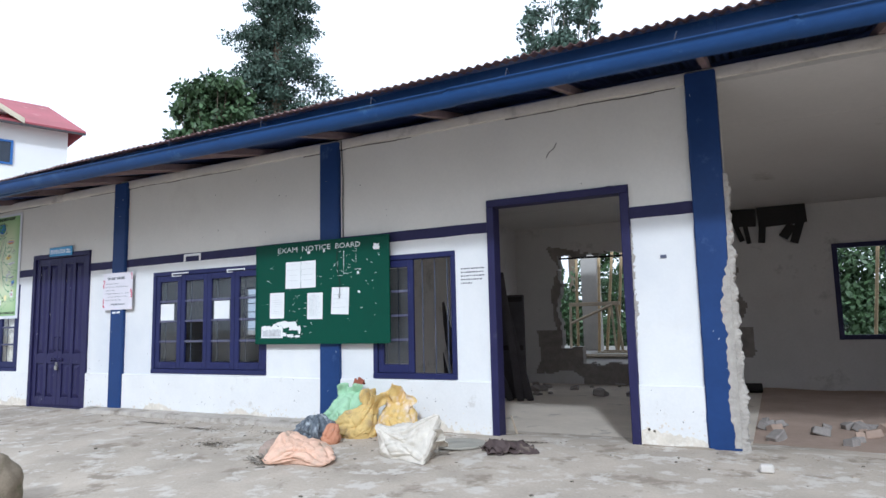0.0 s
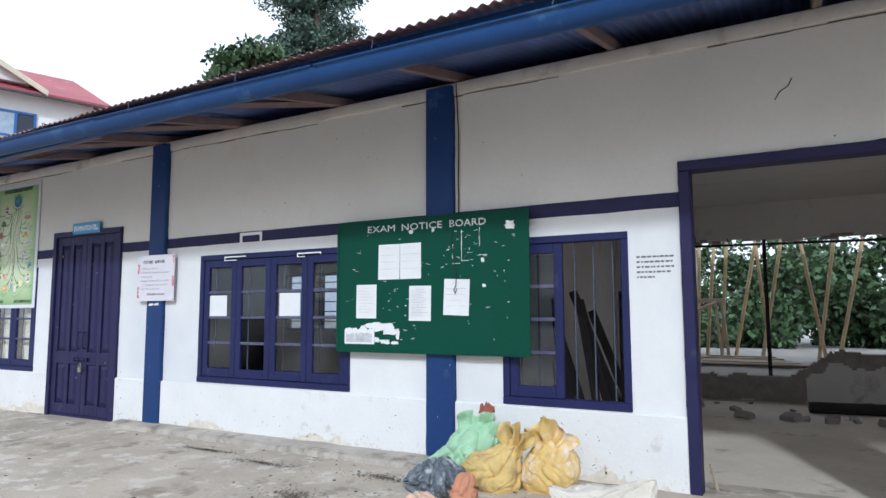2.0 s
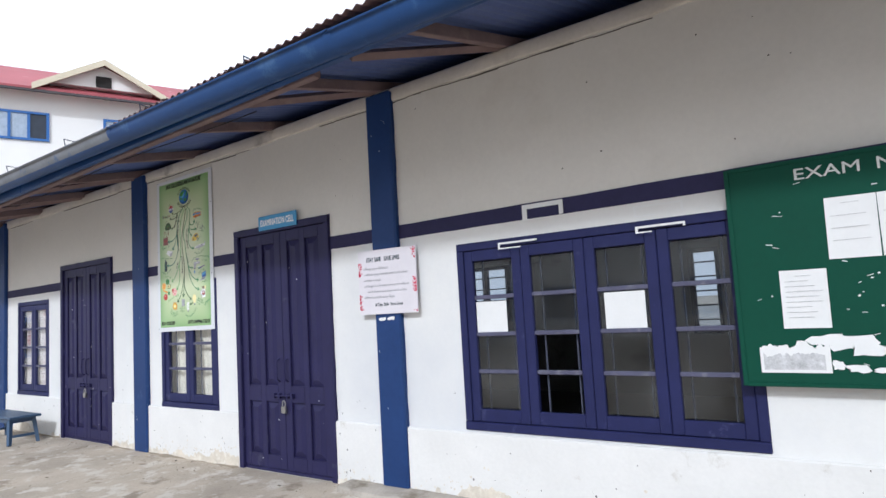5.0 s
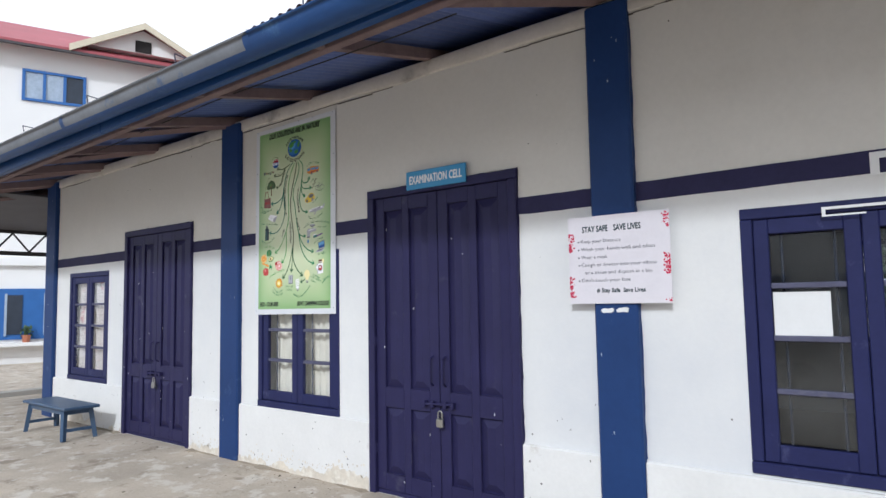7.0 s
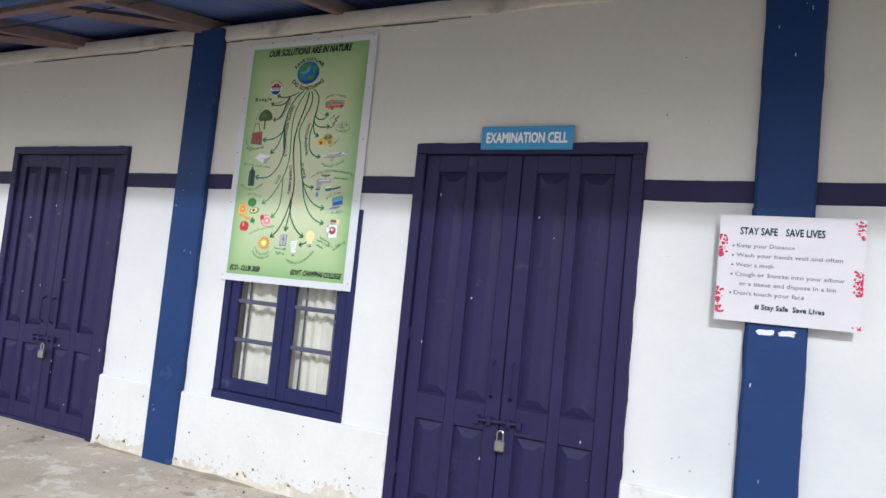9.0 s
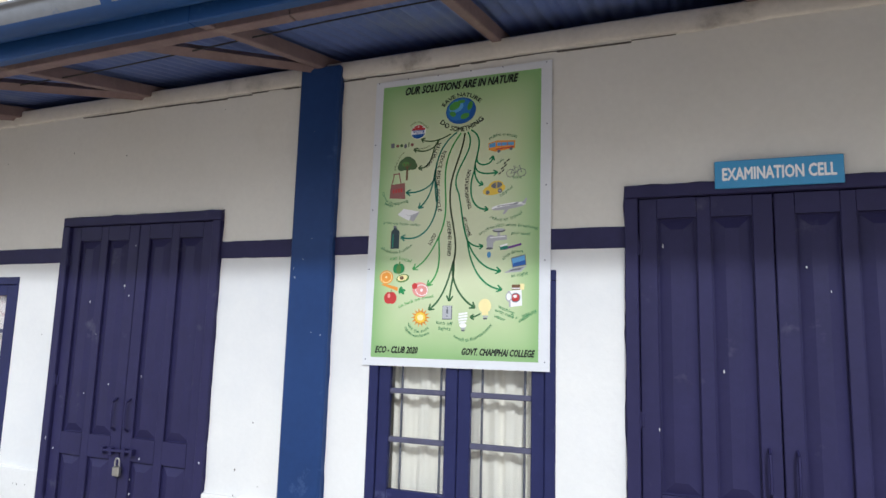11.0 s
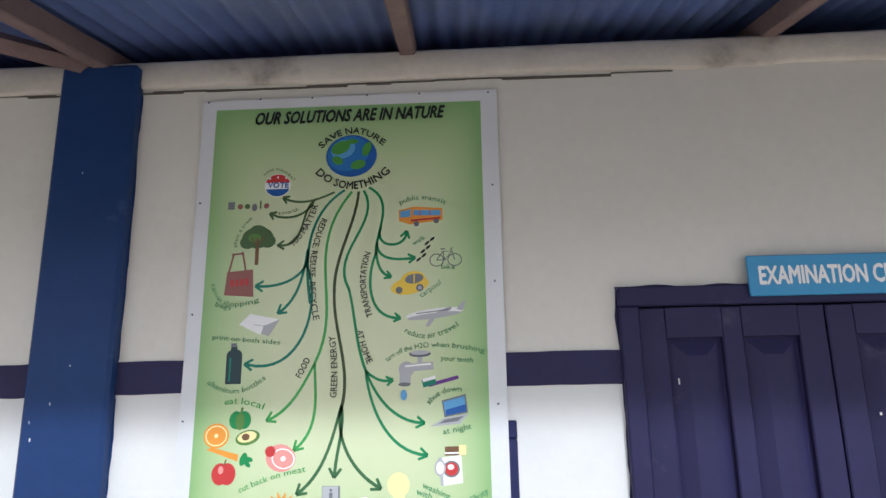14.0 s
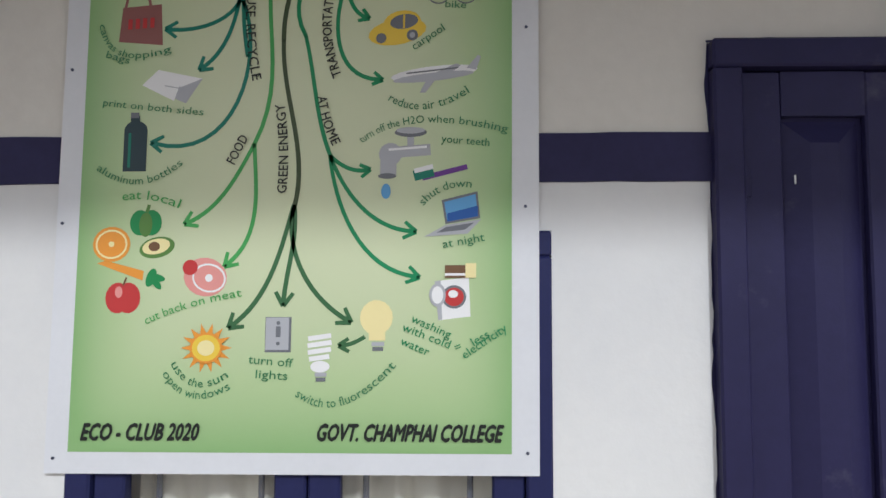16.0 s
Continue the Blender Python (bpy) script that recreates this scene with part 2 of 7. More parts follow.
def boxes(*specs, bevel=0.0):
    bm = bmesh.new()
    for s in specs:
        box(bm, *s, bevel=bevel)
    return bm


def rod(bm, a, b, r0, r1=None, seg=8, caps=True, mi=0):
    a, b = Vector(a), Vector(b)
    r1 = r0 if r1 is None else r1
    q = (b - a).to_track_quat("Z", "Y")
    rings = []
    for p, r in ((a, r0), (b, r1)):
        rings.append([bm.verts.new(p + q @ Vector((r * math.cos(2 * math.pi * i / seg), r * math.sin(2 * math.pi * i / seg), 0))) for i in range(seg)])
    for i in range(seg):
        f = bm.faces.new((rings[0][i], rings[0][(i + 1) % seg], rings[1][(i + 1) % seg], rings[1][i]))
        f.material_index = mi
    if caps:
        bm.faces.new(rings[0][::-1]).material_index = mi
        bm.faces.new(rings[1]).material_index = mi


def tube(points, r, seg=6):
    bm = bmesh.new()
    for a, b in zip(points, points[1:]):
        rod(bm, a, b, r, seg=seg)
    return bm


def grid_wall(xs, zs, solid, y0, y1, shade=None):
    """A wall in the plane y, from cells: solid(x, z) says whether the cell is there."""
    bm = bmesh.new()
    keep = {}

    def v(i, j, y):
        if (i, j, y) not in keep:
            keep[i, j, y] = bm.verts.new((xs[i], y, zs[j]))
        return keep[i, j, y]

    nx, nz = len(xs) - 1, len(zs) - 1
    there = [[solid((xs[i] + xs[i + 1]) / 2, (zs[j] + zs[j + 1]) / 2) for j in range(nz)] for i in range(nx)]
    for i in range(nx):
        for j in range(nz):
            if not there[i][j]:
                continue
            k = shade((xs[i] + xs[i + 1]) / 2, (zs[j] + zs[j + 1]) / 2) if shade else 0
            quads = [[(i, j, y0), (i + 1, j, y0), (i + 1, j + 1, y0), (i, j + 1, y0)], [(i, j, y1), (i, j + 1, y1), (i + 1, j + 1, y1), (i + 1, j, y1)]]
            if i == 0 or not there[i - 1][j]:
                quads.append([(i, j, y0), (i, j + 1, y0), (i, j + 1, y1), (i, j, y1)])
            if i == nx - 1 or not there[i + 1][j]:
                quads.append([(i + 1, j, y0), (i + 1, j, y1), (i + 1, j + 1, y1), (i + 1, j + 1, y0)])
            if j == 0 or not there[i][j - 1]:
                quads.append([(i, j, y0), (i, j, y1), (i + 1, j, y1), (i + 1, j, y0)])
            if j == nz - 1 or not there[i][j + 1]:
                quads.append([(i, j + 1, y0), (i + 1, j + 1, y0), (i + 1, j + 1, y1), (i, j + 1, y1)])
            for q in quads:
                bm.faces.new([v(*c) for c in q]).material_index = k
    return bm


def cuts(lo, hi, inner, step=None):
    out = {lo, hi} | {c for c in inner if lo < c < hi}
    if step:
        out |= {lo + step * k for k in range(1, int((hi - lo) / step))}
    out = sorted(out)
    return [c for k, c in enumerate(out) if k == 0 or c - out[k - 1] > 1e-4]


# ---------------------------------------------------------------- plan of the building
Y = 5.86                                    # face of the front wall
WALL = 0.22
COLUMNS = [(-0.795, -0.545), (-4.72, -4.46), (-8.25, -7.995), (-11.965, -11.69), (-15.95, -15.67)]
DOORWAY = (-2.693, -1.328, -0.05, 2.248)
EXAM_DOOR = (-10.07, -8.763, 0.0, 2.203)
END_DOOR = (-13.85, -12.50, 0.0, 2.195)
WIN_FOUR = (-7.465, -5.52, 0.515, 1.808)
WIN_BARS = (-4.045, -3.058, 0.508, 1.788)
WIN_POSTER = (-11.437, -10.408, 0.497, 1.796)
WIN_END = (-15.29, -14.26, 0.50, 1.789)
HOLES = [DOORWAY, EXAM_DOOR, END_DOOR, WIN_FOUR, WIN_BARS, WIN_POSTER, WIN_END]
BACK = 11.5
FLOOR = -0.05


def rise(x):
    """The eaves climb a little towards the open bay."""
    return 0.0105 * (x + 12.0)



def ground_z(x, y):
    z = -0.03 * max(0.0, min(Y - 0.25 - y, 9.0))
    if x < -16.5:
        z -= 0.35 * min(1.0, (-16.5 - x) / 6.0)
    return z


def in_hole(x, z):
    return any(a < x < b and c < z < d for a, b, c, d in HOLES)


# ground: one sheet to the horizon, finer near the walk
bm = bmesh.new()
gx = sorted({-600, -250, -120, -70, -45, -35, -30, 10, 14, 20, 30, 60, 150, 400, *np.arange(-27, 8.01, 0.3).round(3).tolist()})
gy = sorted({-600, -250, -120, -60, -40, -30, -20, -12, -8, 7, 9, 12, 16, 25, 40, 80, 200, 500, *np.arange(-5, 5.81, 0.3).round(3).tolist(), 5.86})
rows = [[bm.verts.new((x, y, ground_z(x, y) + (0.012 * noise.noise(Vector((x * 0.9, y * 0.9, 0))) if -27 < x < 8 and -5 < y < 5.7 else 0) - (0.10 if y > Y + 0.01 and -15.9 < x < 4 else 0))) for x in gx] for y in gy]
for j in range(len(gy) - 1):
    for i in range(len(gx) - 1):
        bm.faces.new((rows[j][i], rows[j][i + 1], rows[j + 1][i + 1], rows[j + 1][i]))
structure("ground", bm, M_GROUND, "dusty worn concrete yard with scattered dirt", "ground", smooth=True)

# front wall: lower white paint, upper cream paint
xs = cuts(-15.93, -0.545, [h for o in HOLES for h in o[:2]])
low = grid_wall(xs, cuts(-0.1, 1.95, [c for o in HOLES for c in o[2:]]), lambda x, z: not in_hole(x, z), Y, Y + WALL)
structure("wall_front_lower", low, M_WHITE, "whitewashed lower front wall with specks of dirt", "wall")
up = grid_wall(xs, cuts(1.95, 3.06, [c for o in HOLES for c in o[2:]]), lambda x, z: not in_hole(x, z), Y, Y + WALL)
for v in up.verts:
    if v.co.z > 3.0:
        v.co.z += rise(v.co.x)
structure("wall_front_upper", up, M_CREAM, "cream painted upper front wall under the eaves", "wall")

# plinth between the openings, a little proud, with an uneven foot
plinth = thing("wall_plinth", (-8, Y, 0), "splashed white plinth along the foot of the wall", "wall plinth", kind="structure")
marks = sorted([c for o in COLUMNS for c in o] + [c for o in (DOORWAY, EXAM_DOOR, END_DOOR) for c in o[:2]])[1:-1]
stops = list(zip(marks[::2], marks[1::2]))
for a, b in stops:
    part("plinth_length", boxes((a, b, Y - 0.028, Y + 0.02, -0.1, 0.497), bevel=0.008), M_PLINTH, plinth)

# pillars
for k, (a, b) in enumerate(COLUMNS):
    bm = boxes((a, b, Y - 0.047, Y + 0.1, -0.12, 3.04 + rise(a)), bevel=0.012)
    structure("pillar_%d" % (k + 1), bm, M_BLUE, "blue painted pillar against the white wall", "pillar")

# dark band
bm = bmesh.new()
for a, b in stops:
    n = 24
    prev = None
    for i in range(n + 1):
        x = a + (b - a) * i / n
        d = 0.0046 * (x + 12.0)
        z0 = 1.892 + d + 0.005 * noise.noise(Vector((x * 2.3, 8, 0))) + 0.003 * noise.noise(Vector((x * 14, 8, 0)))
        z1 = 1.999 + d + 0.005 * noise.noise(Vector((x * 2.1, 2, 0))) + 0.003 * noise.noise(Vector((x * 17, 2, 0)))
        cur = [bm.verts.new(c) for c in ((x, Y + 0.01, z0), (x, Y - 0.006, z0 + 0.001), (x, Y - 0.006, z1 - 0.001), (x, Y + 0.01, z1))]
        if prev:
            for k in range(3):
                bm.faces.new((prev[k], cur[k], cur[k + 1], prev[k + 1]))
        prev = cur
structure("trim_band", bm, M_BAND, "dark indigo painted band along the wall", "wall trim")

# wall plate under the eaves, with a broken lower edge
bm = bmesh.new()
n = 320
rows = []
for i in range(n + 1):
    x = -15.93 + 19.23 * i / n
    zl = 2.953 + 0.016 * noise.noise(Vector((x * 1.7, 1, 0))) + 0.007 * noise.noise(Vector((x * 9, 1, 0)))
    yo = Y - 0.018 - 0.010 * noise.noise(Vector((x * 1.1, 5, 0)))
    up_ = rise(x)
    zl += up_
    rows.append([bm.verts.new(c) for c in ((x, Y + 0.002, zl), (x, yo + 0.006, zl + 0.003), (x, yo, zl + 0.012), (x, yo + 0.004, 3.05 + up_), (x, yo + 0.012, 3.062 + up_), (x, Y + 0.06, 3.062 + up_))])
for a, b in zip(rows, rows[1:]):
    for k in range(5):
        bm.faces.new((a[k], b[k], b[k + 1], a[k + 1]))
structure("wall_plate", bm, M_PLATE, "rough plaster wall plate below the rafters", "wall trim", smooth=True)
random.seed(4)
bm = bmesh.new()
x = -15.6
while x < -0.6:
    w = random.uniform(0.05, 0.22)
    if noise.noise(Vector((x * 0.8, 3, 0))) > -0.15:
        z = 2.946 + rise(x) + 0.014 * noise.noise(Vector((x * 2, 0, 0)))
        h = random.uniform(0.003, 0.010)
        box(bm, x, x + w, Y - 0.006, Y + 0.01, z - h, z)
    x += w
structure("trim_crack", bm, M_CRACK, "dark crack under the wall plate", "crack")

# rooms behind the front wall
def slab(name, spec, material, label, category):
    return structure(name, boxes(spec), material, label, category)


slab("floor", (-4.6, -0.5, Y + 0.001, BACK + 0.2, -0.3, FLOOR), M_FLOOR, "dusty concrete room floor", "floor")
# floor colour darkened here so the closed rooms stay dim behind their panes
slab("floor_rooms", (-15.9, -4.601, Y + 0.001, BACK + 0.2, -0.3, FLOOR), mat("darkened_room_floor", (0.20, 0.18, 0.16), 0.8, var=0.2, scale=1.5, grain=30, bump=0.3), "floor of the closed rooms, coloured dark to dim them", "floor")
bm = bmesh.new()
n = 24
fx = [-0.5 + 3.9 * i / n for i in range(n + 1)]
fy = [Y - 0.35 + (BACK + 0.2 - Y + 0.35) * j / n for j in range(n + 1)]
vv = [[bm.verts.new((a, b, FLOOR - 0.005 + 0.03 * noise.noise(Vector((a * 1.3, b * 1.3, 5))) * min(1, (j / 3)) + (0.004 if j < 2 else 0))) for a in fx] for j, b in enumerate(fy)]
for j in range(n):
    for i in range(n):
        bm.faces.new((vv[j][i], vv[j][i + 1], vv[j + 1][i + 1], vv[j + 1][i]))
structure("floor_bay", bm, M_EARTH, "bare reddish earth floor of the open bay", "floor", smooth=True)
slab("ceiling", (-15.9, -4.6, Y + WALL, BACK, 2.95, 2.99), M_CEIL, "plain ceiling boards of the closed rooms", "ceiling")
bm = bmesh.new()
vs = [bm.verts.new(c) for c in ((-4.6, Y + 0.05, 3.02), (3.4, Y + 0.05, 3.10), (3.4, BACK, 2.80), (-4.6, BACK, 2.77), (-4.6, Y + 0.05, 3.06), (3.4, Y + 0.05, 3.14), (3.4, BACK, 2.84), (-4.6, BACK, 2.81))]
for q in ((0, 1, 2, 3), (7, 6, 5, 4), (0, 4, 5, 1), (1, 5, 6, 2), (2, 6, 7, 3), (3, 7, 4, 0)):
    bm.faces.new([vs[i] for i in q])
bay_ceiling = structure("ceiling_bay", bm, M_CEIL, "sagging grey ceiling boards of the gutted room", "ceiling")
for yy in (7.2, 8.6, 10.0):
    bm = bmesh.new()
    k = (yy - Y - 0.05) / (BACK - Y - 0.05)
    za, zb = 3.02 - 0.25 * k, 3.10 - 0.30 * k
    lath = [bm.verts.new(c) for c in ((-4.6, yy, za - 0.008), (3.4, yy, zb - 0.008), (3.4, yy + 0.03, zb - 0.008), (-4.6, yy + 0.03, za - 0.008), (-4.6, yy, za + 0.01), (3.4, yy, zb + 0.01), (3.4, yy + 0.03, zb + 0.01), (-4.6, yy + 0.03, za + 0.01))]
    for q in ((0, 1, 2, 3), (0, 4, 5, 1), (3, 2, 6, 7)):
        bm.faces.new([lath[i] for i in q])
    part("lath", bm, M_CEIL, bay_ceiling)
for k, xw in enumerate((-15.93, -11.9, -4.65)):
    slab("wall_partition_%d" % (k + 1), (xw, xw + 0.12, Y + WALL, BACK, FLOOR, 2.96), M_INNER, "grey painted partition wall", "wall")
slab("wall_east", (3.4, 3.6, Y - 0.1, BACK + 0.2, -0.3, 3.1), M_INNER, "grey painted end wall", "wall")

HOLE = (-3.72, -0.80, 0.32, 2.24)
BACKWIN = (0.58, 2.3, 0.69, 2.14)
REARWINS = [(-11.45, -10.05, 0.85, 2.03), (-7.52, -7.10, 0.80, 2.0)]


def hole_edge(x, z):
    """How far outside the broken opening a place is, in metres; negative within."""
    a, b, c, d = HOLE
    c = 0.58 if x < -3.35 else 0.30 + 0.36 * min(1, max(0, (x + 2.15) / 0.5))
    base = max(a - x, x - b, c - z, z - d)
    return base + 0.10 * noise.noise(Vector((x * 3.1, z * 3.1, 2))) + 0.04 * noise.noise(Vector((x * 9, z * 9, 7)))


def back_solid(x, z):
    if any(a < x < b and c < z < d for a, b, c, d in [BACKWIN] + REARWINS):
        return False
    return hole_edge(x, z) > 0


def back_shade(x, z):
    d = hole_edge(x, z)
    return 1 if d < ((0.2 if x > -1.95 else 0.42) if z < 0.9 else 0.12 if x < -3.3 else 0.02) + 0.14 * noise.noise(Vector((x * 2, z * 2, 9))) else 0


bxs = cuts(-15.93, 3.5, [c for o in [BACKWIN] + REARWINS for c in o[:2]] + [-4.6 + 0.03 * k for k in range(140)])
bzs = cuts(-0.3, 3.0, [c for o in [BACKWIN] + REARWINS for c in o[2:]], 0.03)
structure("wall_back", grid_wall(bxs, bzs, back_solid, BACK, BACK + 0.22, back_shade), [M_INNER, M_BRICK], "grey back wall with a hole broken through the bricks", "wall")

# door frame of the gutted room
bm = boxes((DOORWAY[0], DOORWAY[0] + 0.075, Y - 0.035, Y + 0.12, -0.05, 2.18), (DOORWAY[1] - 0.075, DOORWAY[1], Y - 0.035, Y + 0.12, -0.05, 2.18), (DOORWAY[0], DOORWAY[1], Y - 0.035, Y + 0.12, 2.1805, 2.25), bevel=0.006)
structure("door_1_frame", bm, M_INDIGO, "indigo wooden door frame with no door in it", "door frame")


# ---------------------------------------------------------------- roof
SLOPE = 0.215
EAVE_Y, EAVE_Z = 4.45, 2.872
RIDGE_Y = 8.7
ROOF_X0, ROOF_X1 = -19.2, 3.9
roof = thing("roof", (-8, Y, 3.06), "corrugated iron roof, red above and blue below", "roof", kind="structure")


def roof_z(y):
    return EAVE_Z + (y - EAVE_Y) * SLOPE


def sheet_mesh(width, far):
    """A corrugated sheet with its foot at the eave; far: slopes down behind the ridge."""
    bm = bmesh.new()
    waves = round(width / 0.076)
    k = waves * 6
    ring = []
    for i in range(k + 1):
        x = width * i / k
        c = 0.0105 * math.cos(2 * math.pi * i / 6)
        ring.append((x, c))
    length = RIDGE_Y - EAVE_Y
    sgn = -1 if far else 1
    tops, bots = [], []
    for x, c in ring:
        tops.append([bm.verts.new((x, sgn * d, c + d * SLOPE)) for d in (0, 0.13, length)])
        bots.append([bm.verts.new((x, sgn * d, c - 0.003 + d * SLOPE)) for d in (0, 0.13, length)])
    for i in range(k):
        for j in range(2):
            q = [tops[i][j], tops[i + 1][j], tops[i + 1][j + 1], tops[i][j + 1]]
            w = [bots[i][j], bots[i][j + 1], bots[i + 1][j + 1], bots[i + 1][j]]
            bm.faces.new(q if sgn > 0 else q[::-1]).material_index = 0
            bm.faces.new(w if sgn > 0 else w[::-1]).material_index = j
        bm.faces.new((tops[i][0], bots[i][0], bots[i + 1][0], tops[i + 1][0])).material_index = 0
    me = mesh_of("roof_sheet", bm, [M_ROOF, M_UNDER])
    for p in me.polygons:
        p.use_smooth = True
    return me


bpy.context.view_layer.update()
sheet = sheet_mesh(0.76, False)
sheet_far = sheet_mesh(0.76, True)
x, k = ROOF_X0, 0
random.seed(8)
while x < ROOF_X1:
    for me, yy in ((sheet, EAVE_Y + random.uniform(-0.012, 0.012)), (sheet_far, 2 * RIDGE_Y - EAVE_Y)):
        ob = new("roof_sheet", me)
        ob.location = (x, yy, EAVE_Z + random.uniform(-0.004, 0.004) + (0.006 if k % 2 else 0))
        ob.parent = roof
        ob.matrix_parent_inverse = Matrix.Translation(-roof.location)
    x += 0.735
    k += 1

STATIONS = [-18.2, -17.0, -15.78, -14.45, -13.2, -11.83, -10.74, -9.47, -8.13, -6.95, -5.66, -4.44, -3.13, -1.80, -0.62, 0.65, 1.9, 3.1]
for s in STATIONS:
    bm = boxes((s - 0.028, s + 0.028, 4.65, Y + 0.4, -0.11, -0.03), bevel=0.005)
    for v in bm.verts:
        v.co.z += roof_z(v.co.y) - 0.0075 * max(0, s + 8)
    part("rafter", bm, M_RAFTER, roof)
for yy, name in ((4.62, "eave_board"), (6.6, "purlin")):
    x = ROOF_X0
    while x < ROOF_X1:
        e = min(x + 3.75, ROOF_X1)
        z = roof_z(yy) - 0.015
        bm = boxes((x, e, yy - 0.025, yy + 0.025, z - (0.040 if name == "purlin" else 0.165), z - 0.004), bevel=0.005)
        part(name, bm, M_UNDER if name == "purlin" else M_GUTTER, roof)
        x = e

# wooden rail between the outer ends of the rafters, and slanting braces to it
x = -18.6
while x < -7.8:
    e = min(x + 3.6, -7.8)
    part("eave_rail", boxes((x, e - 0.004, 4.87, 4.93, roof_z(4.9) - 0.125, roof_z(4.9) - 0.072), bevel=0.005), M_RAFTER, roof)
    x = e
for s in (-17.0, -15.78, -14.45, -13.2, -11.83, -8.13, -6.95, -5.66):
    bm = bmesh.new()
    rod(bm, (s - 0.03, Y + 0.03, roof_z(Y) - 0.085), (s - 0.52, 4.88, roof_z(4.88) - 0.085), 0.036, seg=4)
    part("brace", bm, M_RAFTER, roof)

# gutter
gutter = thing("gutter", (-8, 4.517, 2.812), "blue enamelled half-round rain gutter along the eaves", "gutter", kind="structure")
GY, GZ, GR = 4.517, 2.812, 0.085
x = ROOF_X0
random.seed(3)
while x < ROOF_X1:
    e = min(x + 2.4, ROOF_X1)
    bm = bmesh.new()
    dz = random.uniform(-0.004, 0.004)
    prof = [(GY - GR - 0.012, 0.012), (GY - GR - 0.012, -0.004)] + [(GY - GR * math.cos(math.pi * i / 12), -GR * 1.2 * math.sin(math.pi * i / 12)) for i in range(13)] + [(GY + GR, 0.03)]
    inner = [(GY - GR * 0.96, 0.012)] + [(GY - (GR - 0.004) * math.cos(math.pi * i / 12), 0.004 - (GR - 0.004) * 1.17 * math.sin(math.pi * i / 12)) for i in range(13)] + [(GY + GR - 0.004, 0.03)]
    for pr, flip in ((prof, 1), (inner, -1)):
        a = [bm.verts.new((x, p[0], GZ + p[1] + dz)) for p in pr]
        b = [bm.verts.new((e + 0.02, p[0], GZ + p[1] + dz)) for p in pr]
        for i in range(len(pr) - 1):
            q = (a[i], a[i + 1], b[i + 1], b[i])
            f = bm.faces.new(q if flip < 0 else q[::-1])
            f.material_index = 1 if x < -10.0 and (flip < 0 or i < 5) else 0
    part("gutter_length", bm, [M_GUTTER, M_GUTTERGREY], gutter, smooth=True)
    bm = bmesh.new()
    prof2 = [(GY - (GR + 0.004) * math.cos(math.pi * i / 12), 0.006 - (GR + 0.004) * 1.2 * math.sin(math.pi * i / 12)) for i in range(13)]
    a = [bm.verts.new((e - 0.03, p[0], GZ + p[1] + dz)) for p in prof2]
    b = [bm.verts.new((e + 0.03, p[0], GZ + p[1] + dz)) for p in prof2]
    for i in range(12):
        bm.faces.new((a[i], b[i], b[i + 1], a[i + 1]))
    part("gutter_joint", bm, M_GUTTER, gutter, smooth=True)
    for hx in (x + 0.5, x + 1.7):
        part("gutter_hook", tube([(hx, GY - GR - 0.012, GZ + 0.015), (hx + 0.02, GY - GR - 0.03, GZ + 0.06), (hx, GY - 0.02, roof_z(GY) - 0.015)], 0.004), M_IRON, gutter)
    x = e


# the roof climbs towards the bay, the gutter hardly at all
for ob, climb in ((roof, 0.018), (gutter, 0.003)):
    ob.rotation_euler = (0, -math.atan(climb), 0)
    ob.location.z += rise(-8.0)

# ---------------------------------------------------------------- doors
def raised_panel(x0, x1, z0, z1, y):
    """A fielded panel: flat sunk edge, sloping sides, raised field."""
    bm = bmesh.new()
    rings = []
    for inset, out in ((0, 0), (0.008, 0), (0.058, 0.021)):
        rings.append([bm.verts.new((x, y - out, z)) for x, z in ((x0 + inset, z0 + inset), (x1 - inset, z0 + inset), (x1 - inset, z1 - inset), (x0 + inset, z1 - inset))])
    for a, b in zip(rings, rings[1:]):
        for i in range(4):
            bm.faces.new((a[i], a[(i + 1) % 4], b[(i + 1) % 4], b[i]))
    bm.faces.new(rings[-1])
    return bm


